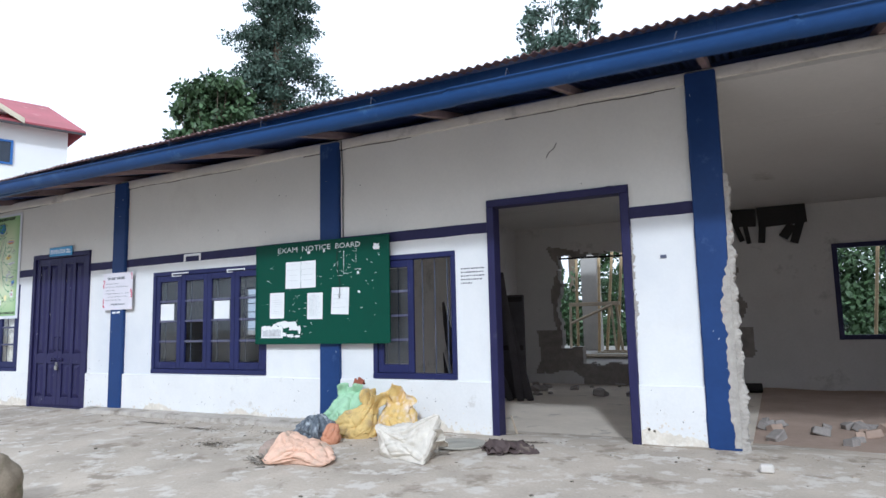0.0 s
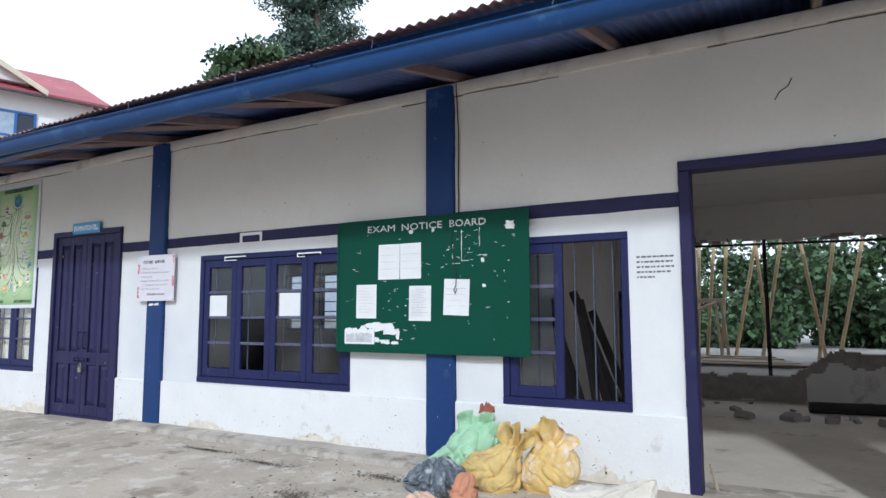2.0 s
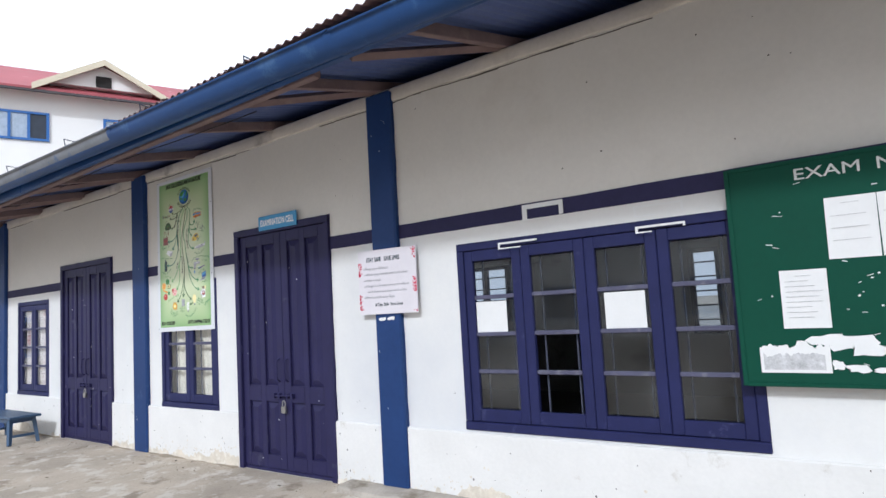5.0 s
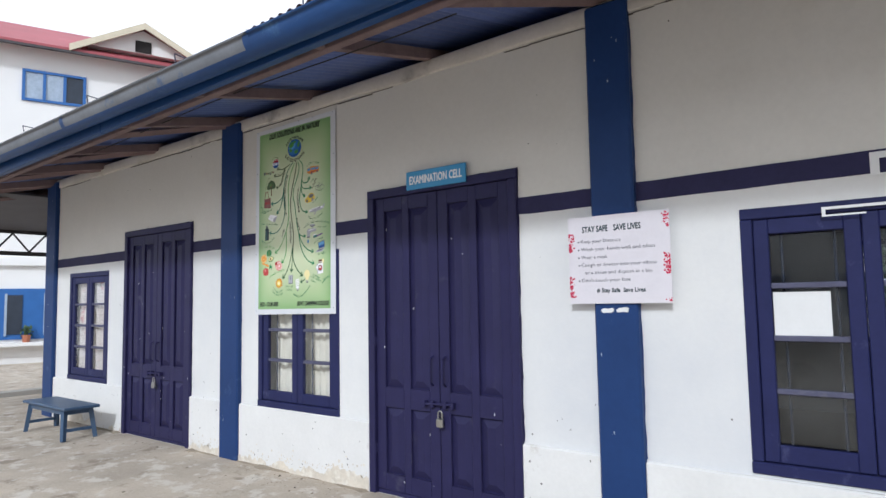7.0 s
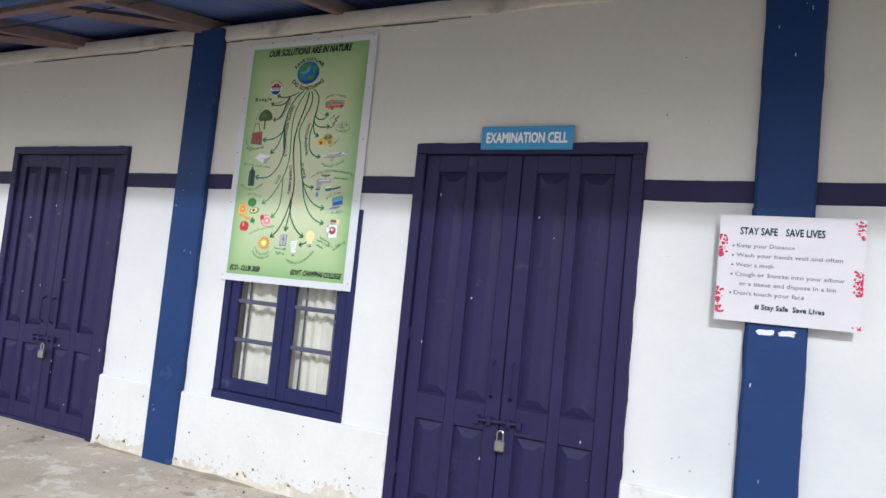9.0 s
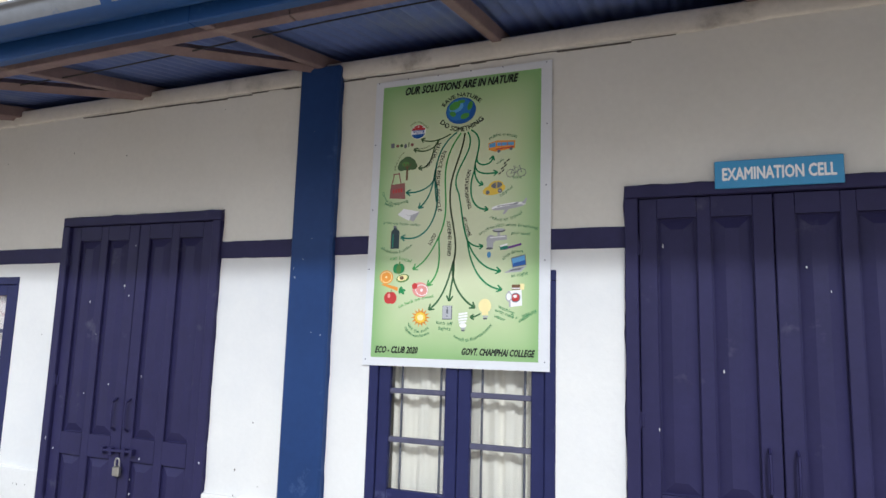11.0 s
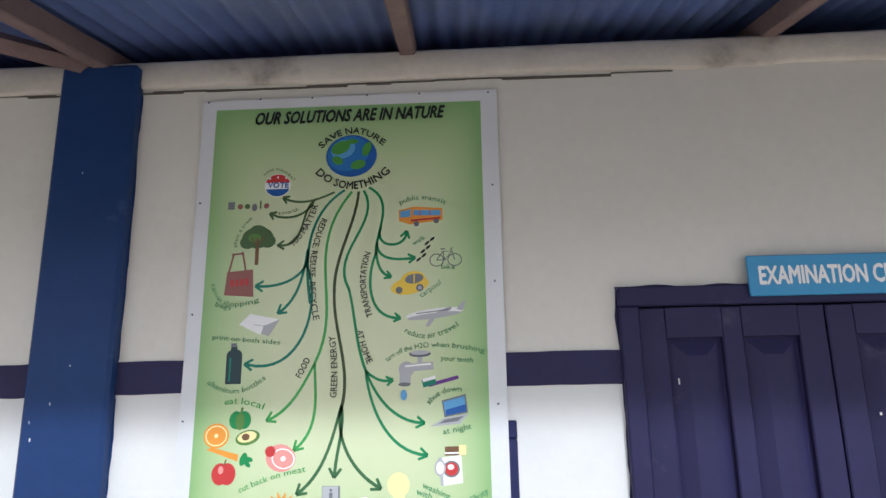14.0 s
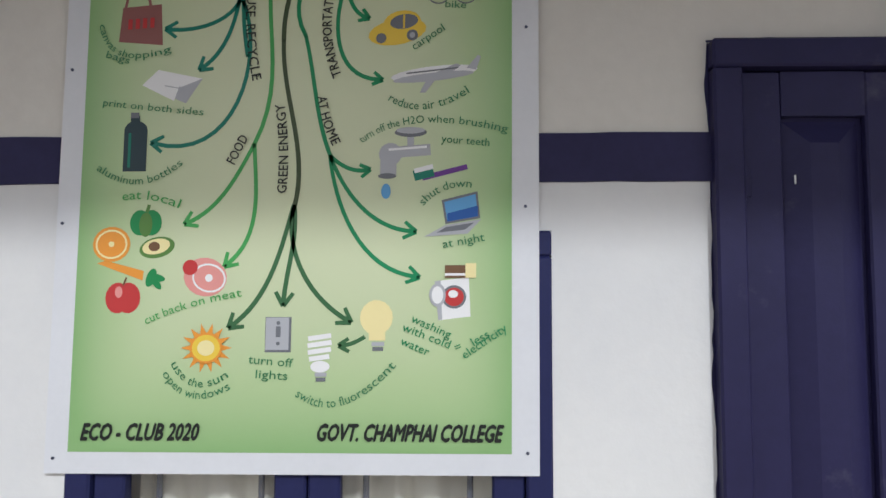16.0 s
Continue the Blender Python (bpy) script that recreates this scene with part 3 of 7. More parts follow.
def panel_door(number, opening, label, locked):
    x0, x1, z0, z1 = opening
    door = thing("door_%d" % number, ((x0 + x1) / 2, Y, z0), label, "door", kind="structure")
    fw = 0.062
    part("door_frame", boxes((x0, x0 + fw, Y - 0.03, Y + 0.1, z0, z1 - fw), (x1 - fw, x1, Y - 0.03, Y + 0.1, z0, z1 - fw), (x0, x1, Y - 0.03, Y + 0.1, z1 - fw + 0.0005, z1), (x0 + fw, x1 - fw, Y + 0.0, Y + 0.1, z0, z0 + 0.03), bevel=0.005), M_INDIGO, door)
    mid = (x0 + x1) / 2
    yf = Y - 0.004
    for a, b in ((x0 + fw + 0.003, mid - 0.003), (mid + 0.003, x1 - fw - 0.003)):
        bm = bmesh.new()
        box(bm, a, b, yf + 0.022, yf + 0.05, z0 + 0.035, z1 - fw - 0.004)
        st = 0.085
        cx = (a + b) / 2
        zs = (z0 + 0.035, z0 + 0.15, z0 + 0.62, z0 + 0.76, z1 - fw - 0.10, z1 - fw - 0.004)
        for u, v in ((a, a + st), (cx - 0.032, cx + 0.032), (b - st, b)):
            box(bm, u, v, yf, yf + 0.0215, zs[0], zs[5], bevel=0.004)
        for u, v in ((a + st, cx - 0.032), (cx + 0.032, b - st)):
            for c, d in ((zs[0], zs[1]), (zs[2], zs[3]), (zs[4], zs[5])):
                box(bm, u + 0.0005, v - 0.0005, yf + 0.001, yf + 0.0213, c, d)
        leaf = part("door_leaf", bm, M_INDIGO, door)
        for u, v in ((a + st, cx - 0.032), (cx + 0.032, b - st)):
            for c, d in ((zs[1], zs[2]), (zs[3], zs[4])):
                part("door_panel", raised_panel(u, v, c, d, yf + 0.0212), M_INDIGO, leaf)
        outer = a if a < mid - 0.3 and b < mid + 0.01 else b
        for hz in (0.28, 1.05, 1.86):
            bm = bmesh.new()
            hx = outer - 0.006 if outer == a else outer + 0.006
            rod(bm, (hx, yf - 0.012, z0 + hz), (hx, yf - 0.012, z0 + hz + 0.075), 0.009, seg=8)
            box(bm, hx - 0.022, hx + 0.022, yf - 0.006, yf - 0.0005, z0 + hz + 0.006, z0 + hz + 0.069, bevel=0.002)
            part("hinge", bm, M_INDIGO, leaf)
        hx = mid - 0.055 if outer == a else mid + 0.055
        part("pull_handle", tube([(hx, yf - 0.002, z0 + 0.80), (hx, yf - 0.035, z0 + 0.82), (hx, yf - 0.04, z0 + 0.90), (hx, yf - 0.035, z0 + 0.98), (hx, yf - 0.002, z0 + 1.0)], 0.007), M_INDIGO, leaf)
    zb = z0 + 0.675
    bm = bmesh.new()
    rod(bm, (mid - 0.13, yf - 0.022, zb), (mid + 0.13, yf - 0.022, zb + 0.008), 0.009)
    for k in (-0.12, -0.05, 0.06, 0.12):
        box(bm, mid + k - 0.012, mid + k + 0.012, yf - 0.033, yf - 0.001, zb - 0.02, zb + 0.022, bevel=0.003)
    part("sliding_bolt", bm, M_INDIGO, door, "indigo painted sliding bolt")
    bm = bmesh.new()
    px, pz = mid + 0.025, zb - 0.115
    box(bm, px - 0.027, px + 0.027, yf - 0.048, yf - 0.022, pz - 0.03, pz + 0.03, bevel=0.006)
    pts = [(px - 0.017, pz + 0.03)] + [(px - 0.017 * math.cos(math.pi * i / 6), pz + 0.062 + 0.017 * math.sin(math.pi * i / 6)) for i in range(7)] + [(px + 0.017, pz + 0.03)]
    for p, q in zip(pts, pts[1:]):
        rod(bm, (p[0], yf - 0.034, p[1]), (q[0], yf - 0.034, q[1]), 0.005, seg=6)
    part("padlock", bm, M_STEEL, door, "dull steel padlock")
    return door


panel_door(2, EXAM_DOOR, "closed indigo double door with raised panels and a padlock", True)
panel_door(3, END_DOOR, "closed indigo double door bolted and padlocked beside a pillar", True)


# ---------------------------------------------------------------- windows
def casement(window, a, b, z0, z1, missing=(), rows=4, pane_glass=None):
    st = 0.068
    bm = bmesh.new()
    y0, y1 = Y + 0.004, Y + 0.040
    box(bm, a, a + st, y0, y1, z0, z1, bevel=0.005)
    box(bm, b - st, b, y0, y1, z0, z1, bevel=0.005)
    box(bm, a + st, b - st, y0 + 0.001, y1 - 0.001, z0, z0 + 0.085, bevel=0.004)
    box(bm, a + st, b - st, y0 + 0.001, y1 - 0.001, z1 - 0.075, z1, bevel=0.004)
    h = (z1 - z0 - 0.16) / rows
    bars_z = []
    for k in range(1, rows):
        z = z0 + 0.085 + h * k
        bars_z.append(z)
    leaf = part("casement", bm, M_WINDOW, window)
    for z in bars_z:
        part("glazing_bar", boxes((a + st, b - st, y0 + 0.004, y1 - 0.006, z - 0.014, z + 0.014), bevel=0.004), M_WORNLITBAR, leaf)
    for k in range(rows):
        if k in missing:
            continue
        z = z0 + 0.085 + h * k
        pane = part("pane", boxes((a + st - 0.004, b - st + 0.004, Y + 0.022, Y + 0.025, z + 0.009, z + h - 0.009)), pane_glass or M_GLASS, leaf)
        pane.visible_shadow = False
    return leaf


def window(number, opening, leaves, label, missing=None, bars=None, pane_glass=None):
    x0, x1, z0, z1 = opening
    w = thing("window_%d" % number, ((x0 + x1) / 2, Y, z0), label, "window", kind="structure")
    f = 0.055
    part("window_frame", boxes((x0, x0 + f, Y - 0.008, Y + 0.09, z0 + f, z1 - f), (x1 - f, x1, Y - 0.008, Y + 0.09, z0 + f, z1 - f), (x0, x1, Y - 0.008, Y + 0.09, z1 - f + 0.0005, z1), (x0, x1, Y - 0.014, Y + 0.09, z0 - 0.003, z0 + f - 0.0005), bevel=0.005), M_WINDOW, w)
    n = len(leaves)
    step = (x1 - x0 - 2 * f) / n
    for k, kind in enumerate(leaves):
        a, b = x0 + f + step * k + 0.002, x0 + f + step * (k + 1) - 0.002
        if kind:
            casement(w, a, b, z0 + f + 0.002, z1 - f - 0.002, (missing or {}).get(k, ()), pane_glass=pane_glass)
        for j in range(bars or 0):
            bx = a + (b - a) * (j + 0.5) / bars
            bm = bmesh.new()
            rod(bm, (bx, Y + 0.07, z0 + f), (bx, Y + 0.07, z1 - f), 0.007, seg=6)
            part("window_bar", bm, M_IRON, w)
    return w


window(1, WIN_BARS, (1, 0), "indigo window, one casement gone and its iron bars bare", bars=3)
window(2, WIN_FOUR, (1, 1, 1, 1), "indigo four-leaf casement window with two panes missing", {1: (0, 1)}, bars=2)
window(3, WIN_POSTER, (1, 1), "indigo casement window half covered by a poster", bars=2, pane_glass=M_CLEAR)
window(4, WIN_END, (1, 1), "small faded indigo casement window with curtains", pane_glass=M_CLEAR)


def curtain(x0, x1, z0, z1, y, material, label):
    bm = bmesh.new()
    n = 60
    cols = []
    for i in range(n + 1):
        x = x0 + (x1 - x0) * i / n
        d = 0.022 * math.sin(i * 0.9 + 1.3 * math.sin(i * 0.31)) + 0.01 * math.sin(i * 2.1)
        cols.append([bm.verts.new((x, y + d * (0.7 + 0.3 * k / 4), z0 + (z1 - z0) * k / 4)) for k in range(5)])
    for i in range(n):
        for k in range(4):
            bm.faces.new((cols[i][k], cols[i + 1][k], cols[i + 1][k + 1], cols[i][k + 1]))
    ob = tagged(part("curtain", bm, material, smooth=True), label, "curtain")
    rodbm = bmesh.new()
    rod(rodbm, (x0 - 0.06, y, z1 - 0.01), (x1 + 0.06, y, z1 - 0.01), 0.008)
    part("curtain_rod", rodbm, M_IRON, ob)
    return ob


curtain(-11.33, -10.46, 0.45, 1.80, Y + 0.112, M_CURTAIN, "cream curtain hanging in folds behind the window")
curtain(-15.22, -14.32, 0.45, 1.80, Y + 0.085, M_PINK, "pink and white patterned curtain behind the window")


# ---------------------------------------------------------------- lettering and flat prints
def letters(body, bold=0.0):
    cu = bpy.data.curves.new("lettering", "FONT")
    cu.body, cu.size, cu.resolution_u, cu.offset = body, 1.0, 2, bold
    tmp = new("lettering", cu)
    bpy.context.view_layer.update()
    me = bpy.data.meshes.new_from_object(tmp.evaluated_get(bpy.context.evaluated_depsgraph_get()))
    bpy.data.objects.remove(tmp)
    bpy.data.curves.remove(cu)
    return me


def text_on(name, body, path, size, material, y, to_world, parent, slant=0.0, bold=0.0, label=""):
    """Lettering laid along a quadratic curve path=(p0, p1, p2), in the flat coordinates that to_world turns into metres."""
    me = letters(body)
    co = np.empty(len(me.vertices) * 3)
    me.vertices.foreach_get("co", co)
    co = co.reshape(-1, 3)
    lo, hi = co[:, 0].min(), co[:, 0].max()
    p0, p1, p2 = (np.array(p, float) for p in path)
    s = (co[:, 0] - lo) / max(hi - lo, 1e-6)
    pt = np.outer((1 - s) ** 2, p0) + np.outer(2 * s * (1 - s), p1) + np.outer(s ** 2, p2)
    tg = np.outer(2 * (1 - s), p1 - p0) + np.outer(2 * s, p2 - p1)
    tg /= np.linalg.norm(tg, axis=1)[:, None]
    up = np.stack([tg[:, 1], -tg[:, 0]], 1)          # v points down
    h = co[:, 1] * size / 0.72
    pt = pt + up * h[:, None] + tg * (slant * h)[:, None]
    quads = [tuple(p.vertices) for p in me.polygons]
    bpy.data.meshes.remove(me)
    verts, faces = [], []
    shifts = ((0, 0), (1, 0), (0.5, 0.7), (0.5, -0.7)) if bold else ((0, 0),)
    for k, (du, dv) in enumerate(shifts):
        o = len(verts)
        verts.extend(to_world(u + du * bold * size * 2.2, v + dv * bold * size * 2.2, y - 0.00008 * k) for u, v in pt)
        faces.extend(tuple(i + o for i in q) for q in quads)
    me = bpy.data.meshes.new(name)
    me.from_pydata(verts, [], faces)
    me.materials.append(material)
    ob = new(name, me)
    ob.parent = parent
    ob.matrix_parent_inverse = Matrix.Translation(-parent.location)
    if label:
        ob["label"] = label
    return ob


def straight(u0, v0, u1, v1):
    return ((u0, v0), ((u0 + u1) / 2, (v0 + v1) / 2), (u1, v1))


def flat_part(name, shapes, to_world, y, parent, label=""):
    """A print of several flat shapes, each a little above the one before: shapes = [(outline, material)]."""
    bm = bmesh.new()
    mats = []
    for k, (pts, m) in enumerate(shapes):
        if m not in mats:
            mats.append(m)
        f = bm.faces.new([bm.verts.new(to_world(u, v, y - 0.00025 * (k + 1))) for u, v in pts])
        f.material_index = mats.index(m)
    bmesh.ops.triangulate(bm, faces=[f for f in bm.faces if len(f.verts) > 4])
    return part(name, bm, mats, parent, label)


def ell(u, v, a, b=None, turn=0.0, n=18, a0=0.0, a1=360.0):
    b = a if b is None else b
    c, s = math.cos(radians(turn)), math.sin(radians(turn))
    full = a1 - a0 >= 359.9
    out = []
    for i in range(n if full else n + 1):
        t = radians(a0 + (a1 - a0) * i / n)
        x, z = a * math.cos(t), b * math.sin(t)
        out.append((u + x * c - z * s, v + x * s + z * c))
    return out


def rect(u, v, w, h, turn=0.0):
    c, s = math.cos(radians(turn)), math.sin(radians(turn))
    return [(u + x * c - z * s, v + x * s + z * c) for x, z in ((-w / 2, -h / 2), (w / 2, -h / 2), (w / 2, h / 2), (-w / 2, h / 2))]


def bez(p0, p1, p2, p3, n=16):
    out = []
    for i in range(n + 1):
        t = i / n
        out.append(tuple((1 - t) ** 3 * a + 3 * t * (1 - t) ** 2 * b + 3 * t * t * (1 - t) * c + t ** 3 * d for a, b, c, d in zip(p0, p1, p2, p3)))
    return out


def stroke(bm, pts, w0, w1, to_world, y):
    """A drawn line of changing width."""
    n = len(pts)
    a, b = [], []
    for i, p in enumerate(pts):
        q0, q1 = pts[max(i - 1, 0)], pts[min(i + 1, n - 1)]
        d = Vector((q1[0] - q0[0], q1[1] - q0[1])).normalized()
        w = (w0 + (w1 - w0) * i / (n - 1)) / 2
        a.append(bm.verts.new(to_world(p[0] - d.y * w, p[1] + d.x * w, y)))
        b.append(bm.verts.new(to_world(p[0] + d.y * w, p[1] - d.x * w, y)))
    for i in range(n - 1):
        bm.faces.new((a[i], a[i + 1], b[i + 1], b[i]))


# ---------------------------------------------------------------- poster
PX, PZ, PY = -11.412, 2.866, Y - 0.0125


def on_poster(u, v, y):
    """Print coordinates in millimetres from the green field's top corner; the sheet hangs a little askew."""
    s, r = u / 908, v / 1502
    return (PX + 0.924 * s - r * (0.015 - 0.009 * s), y, PZ + 0.005 * s - 1.539 * r)


poster = thing("poster", (-10.95, PY, 1.30), "pale green printed poster with silver-white border pinned over a window", "poster")
bm = bmesh.new()
cs = [on_poster(u, v, 0) for u, v in ((-48, 1546), (964, 1545), (964, -40), (-48, -34))]
fr = [bm.verts.new((c[0], PY, c[2])) for c in cs]
bk = [bm.verts.new((c[0], PY + 0.003, c[2])) for c in cs]
bm.faces.new(fr)
bm.faces.new(bk[::-1])
for k in range(4):
    bm.faces.new((fr[k], bk[k], bk[(k + 1) % 4], fr[(k + 1) % 4]))
part("backing_sheet", bm, mat("silver_white_vinyl", (0.66, 0.67, 0.70), 0.35, var=0.05, scale=4, bump=0.05), poster, "silver-white vinyl border")


def poster_green():
    m = bpy.data.materials.new("green_poster_print")
    m.use_nodes = True
    n, l = m.node_tree.nodes, m.node_tree.links
    b = n["Principled BSDF"]
    b.inputs["Roughness"].default_value = 0.38
    geo, sub, ln = n.new("ShaderNodeNewGeometry"), n.new("ShaderNodeVectorMath"), n.new("ShaderNodeVectorMath")
    sub.operation, ln.operation = "SUBTRACT", "MULTIPLY"
    sub.inputs[1].default_value = (PX + 0.457, 0, PZ - 0.768)
    ln.inputs[1].default_value = (1 / 0.466, 0, 1 / 0.77)
    l.new(geo.outputs["Position"], sub.inputs[0])
    l.new(sub.outputs[0], ln.inputs[0])
    sep = n.new("ShaderNodeSeparateXYZ")
    l.new(ln.outputs[0], sep.inputs[0])
    ax, az, mx, pw = (n.new("ShaderNodeMath") for _ in range(4))
    ax.operation, az.operation, mx.operation, pw.operation = "ABSOLUTE", "ABSOLUTE", "SMOOTH_MAX", "POWER"
    mx.inputs[2].default_value = 0.3
    l.new(sep.outputs[0], ax.inputs[0])
    l.new(sep.outputs[2], az.inputs[0])
    l.new(ax.outputs[0], mx.inputs[0])
    l.new(az.outputs[0], mx.inputs[1])
    l.new(mx.outputs[0], pw.inputs[0])
    pw.inputs[1].default_value = 3.5
    ramp = n.new("ShaderNodeValToRGB")
    ramp.color_ramp.elements[0].color, ramp.color_ramp.elements[1].color = (0.62, 0.665, 0.44, 1), (0.24, 0.42, 0.165, 1)
    e = ramp.color_ramp.elements.new(0.45)
    e.color = (0.44, 0.565, 0.30, 1)
    l.new(pw.outputs[0], ramp.inputs[0])
    l.new(ramp.outputs[0], b.inputs["Base Color"])
    return m


flat_part("printed_field", [([(0, 0), (908, 0), (908, 1502), (0, 1502)], poster_green())], on_poster, PY - 0.0004, poster, "green print fading to yellow-green")
YP = PY - 0.0012
C = {k: plain("print_" + k, v, 0.4, 0.02) for k, v in dict(black=(0.012, 0.016, 0.014), dark=(0.04, 0.20, 0.085), green=(0.02, 0.24, 0.07), teal=(0.012, 0.19, 0.13), olive=(0.07, 0.13, 0.05), blue=(0.02, 0.10, 0.36), ocean=(0.035, 0.17, 0.46), sky=(0.12, 0.34, 0.62), land=(0.08, 0.28, 0.05), red=(0.50, 0.04, 0.04), orange=(0.75, 0.30, 0.04), yellow=(0.78, 0.55, 0.06), pale=(0.82, 0.72, 0.36), white=(0.80, 0.80, 0.80), grey=(0.42, 0.43, 0.46), deep=(0.16, 0.17, 0.19), brown=(0.16, 0.085, 0.04), plum=(0.26, 0.10, 0.09), pink=(0.72, 0.30, 0.27), purple=(0.14, 0.04, 0.26), leaf=(0.10, 0.22, 0.05), navy=(0.02, 0.045, 0.055), grass=(0.07, 0.36, 0.09), stem=(0.05, 0.075, 0.03), moss=(0.045, 0.14, 0.055), fern=(0.015, 0.24, 0.09)).items()}


def pt(name, body, path, size, colour="black", slant=0.0, bold=0.0):
    text_on(name, body, path, size, C[colour], YP - 0.0026, on_poster, poster, slant, bold)


# headings, branch names along the stems, captions
pt("heading_text", "OUR SOLUTIONS ARE IN NATURE", straight(133, 59, 776, 56), 44, "black", slant=0.22, bold=0.035)
pt("heading_text", "SAVE NATURE", ((370, 154), (468, 54), (575, 150)), 22, "black", bold=0.022)
pt("heading_text", "DO SOMETHING", ((350, 241), (472, 356), (602, 244)), 27, "black", bold=0.022)
pt("footer_text", "ECO - CLUB 2020", straight(26, 1477, 267, 1476), 34, "black", slant=0.22, bold=0.035)
pt("footer_text", "GOVT. CHAMPHAI COLLEGE", straight(511, 1476, 884, 1477), 34, "black", slant=0.22, bold=0.035)
pt("branch_text", "YOU MATTER", ((284, 489), (336, 446), (364, 351)), 21, "black", bold=0.008)
pt("branch_text", "REDUCE, RESUSE, RECYCLE", ((377, 395), (316, 540), (360, 730)), 21, "black", bold=0.008)
pt("branch_text", "TRANSPORTATION", ((550, 720), (507, 615), (540, 518)), 21, "black", bold=0.008)
pt("branch_text", "FOOD", straight(327, 909, 355, 852), 21, "black", bold=0.008)
pt("branch_text", "GREEN ENERGY", ((438, 970), (446, 878), (429, 779)), 21, "black", bold=0.008)
pt("branch_text", "AT HOME", ((499, 766), (504, 814), (533, 871)), 21, "black", bold=0.008)
pt("caption_text", "vote counts!", ((179, 245), (222, 196), (277, 264)), 11, "olive")
pt("caption_text", "research", ((222, 379), (265, 381), (300, 367)), 13, "olive")
pt("caption_text", "plant a tree", ((99, 484), (99, 433), (147, 390)), 12, "olive")
pt("caption_text", "canvas shopping", ((24, 604), (44, 710), (184, 664)), 16, "dark")
pt("caption_text", "bags", straight(41, 675, 92, 690), 16, "dark")
pt("caption_text", "print on both sides", ((40, 780), (140, 792), (257, 803)), 16, "dark")
pt("caption_text", "aluminum bottles", ((32, 917), (125, 986), (218, 907)), 17, "dark")
pt("caption_text", "eat local", ((93, 984), (142, 972), (212, 1000)), 20, "grass")
pt("caption_text", "cut back on meat", ((154, 1242), (231, 1203), (352, 1184)), 18, "grass")
pt("caption_text", "public transit", ((636, 359), (702, 325), (783, 363)), 17, "dark")
pt("caption_text", "walk", straight(680, 498, 719, 474), 16, "dark")
pt("caption_text", "bike", straight(767, 576, 811, 579), 16, "dark")
pt("caption_text", "carpool", straight(703, 668, 768, 625), 18, "dark")
pt("caption_text", "reduce air travel", ((648, 775), (722, 822), (820, 760)), 19, "dark")
pt("caption_text", "turn off the H2O when brushing", ((596, 866), (687, 792), (898, 846)), 17, "dark")
pt("caption_text", "your teeth", straight(761, 865, 861, 874), 17, "dark")
pt("caption_text", "shut down", ((726, 998), (765, 952), (824, 961)), 18, "dark")
pt("caption_text", "at night", straight(767, 1086, 853, 1071), 18, "dark")
pt("caption_text", "washing", straight(701, 1236, 781, 1271), 18, "fern")
pt("caption_text", "with cold", straight(683, 1254, 780, 1291), 18, "fern")
pt("caption_text", "water", straight(680, 1282, 737, 1306), 18, "fern")
pt("caption_text", "=", straight(795, 1297, 807, 1292), 16, "fern")
pt("caption_text", "less", straight(831, 1286, 864, 1267), 18, "fern")
pt("caption_text", "electricity", straight(813, 1312, 900, 1254), 18, "fern")
pt("caption_text", "use the sun", ((208, 1323), (251, 1402), (330, 1349)), 18, "dark")
pt("caption_text", "open windows", ((191, 1343), (243, 1426), (335, 1373)), 18, "dark")
pt("caption_text", "turn off", straight(369, 1321, 461, 1329), 18, "dark")
pt("caption_text", "lights", straight(385, 1351, 451, 1355), 18, "dark")
pt("caption_text", "switch to fluorescent", ((467, 1387), (562, 1454), (674, 1326)), 19, "dark")


def arrow(name, start, c1, c2, end, head, colour, w=8):
    bm = bmesh.new()
    pts = bez(start, c1, c2, end)
    stroke(bm, pts, w * 0.9, w, on_poster, YP - 0.0004)
    d = Vector((pts[-1][0] - pts[-3][0], pts[-1][1] - pts[-3][1])).normalized()
    for s in (1, -1):
        q = d.copy()
        q.rotate(Matrix.Rotation(radians(s * 142), 2))
        tip = (end[0] + d.x * 4, end[1] + d.y * 4)
        mid = (end[0] + q.x * head * 0.5 + d.x * 2, end[1] + q.y * head * 0.5 + d.y * 2)
        stroke(bm, [tip, mid, (end[0] + q.x * head, end[1] + q.y * head)], w, w * 0.8, on_poster, YP - 0.0007)
    part(name, bm, C[colour], poster)


arrow("drawn_arrow", (417, 307), (367, 331), (301, 353), (248, 322), 22, "olive", 8)
arrow("drawn_arrow", (350, 332), (331, 389), (254, 403), (206, 375), 22, "olive", 8)
arrow("drawn_arrow", (344, 339), (305, 378), (325, 495), (237, 482), 24, "olive", 8)
arrow("drawn_arrow", (451, 301), (320, 382), (324, 542), (347, 673), 0.1, "teal", 9)
arrow("drawn_arrow", (334, 498), (350, 593), (240, 625), (171, 614), 28, "teal", 9)
arrow("drawn_arrow", (334, 498), (324, 569), (314, 659), (247, 702), 28, "teal", 9)
arrow("drawn_arrow", (334, 554), (387, 683), (327, 912), (150, 861), 28, "teal", 9)
arrow("drawn_arrow", (475, 307), (309, 508), (462, 672), (368, 864), 0.1, "grass", 9)
arrow("drawn_arrow", (368, 864), (335, 928), (300, 1004), (228, 1032), 28, "grass", 9)
arrow("drawn_arrow", (368, 864), (371, 950), (396, 1059), (315, 1120), 28, "grass", 9)
arrow("drawn_arrow", (497, 308), (490, 423), (419, 524), (424, 641), 0.1, "stem", 10)
arrow("drawn_arrow", (424, 641), (421, 762), (486, 879), (455, 1002), 0.1, "stem", 10)
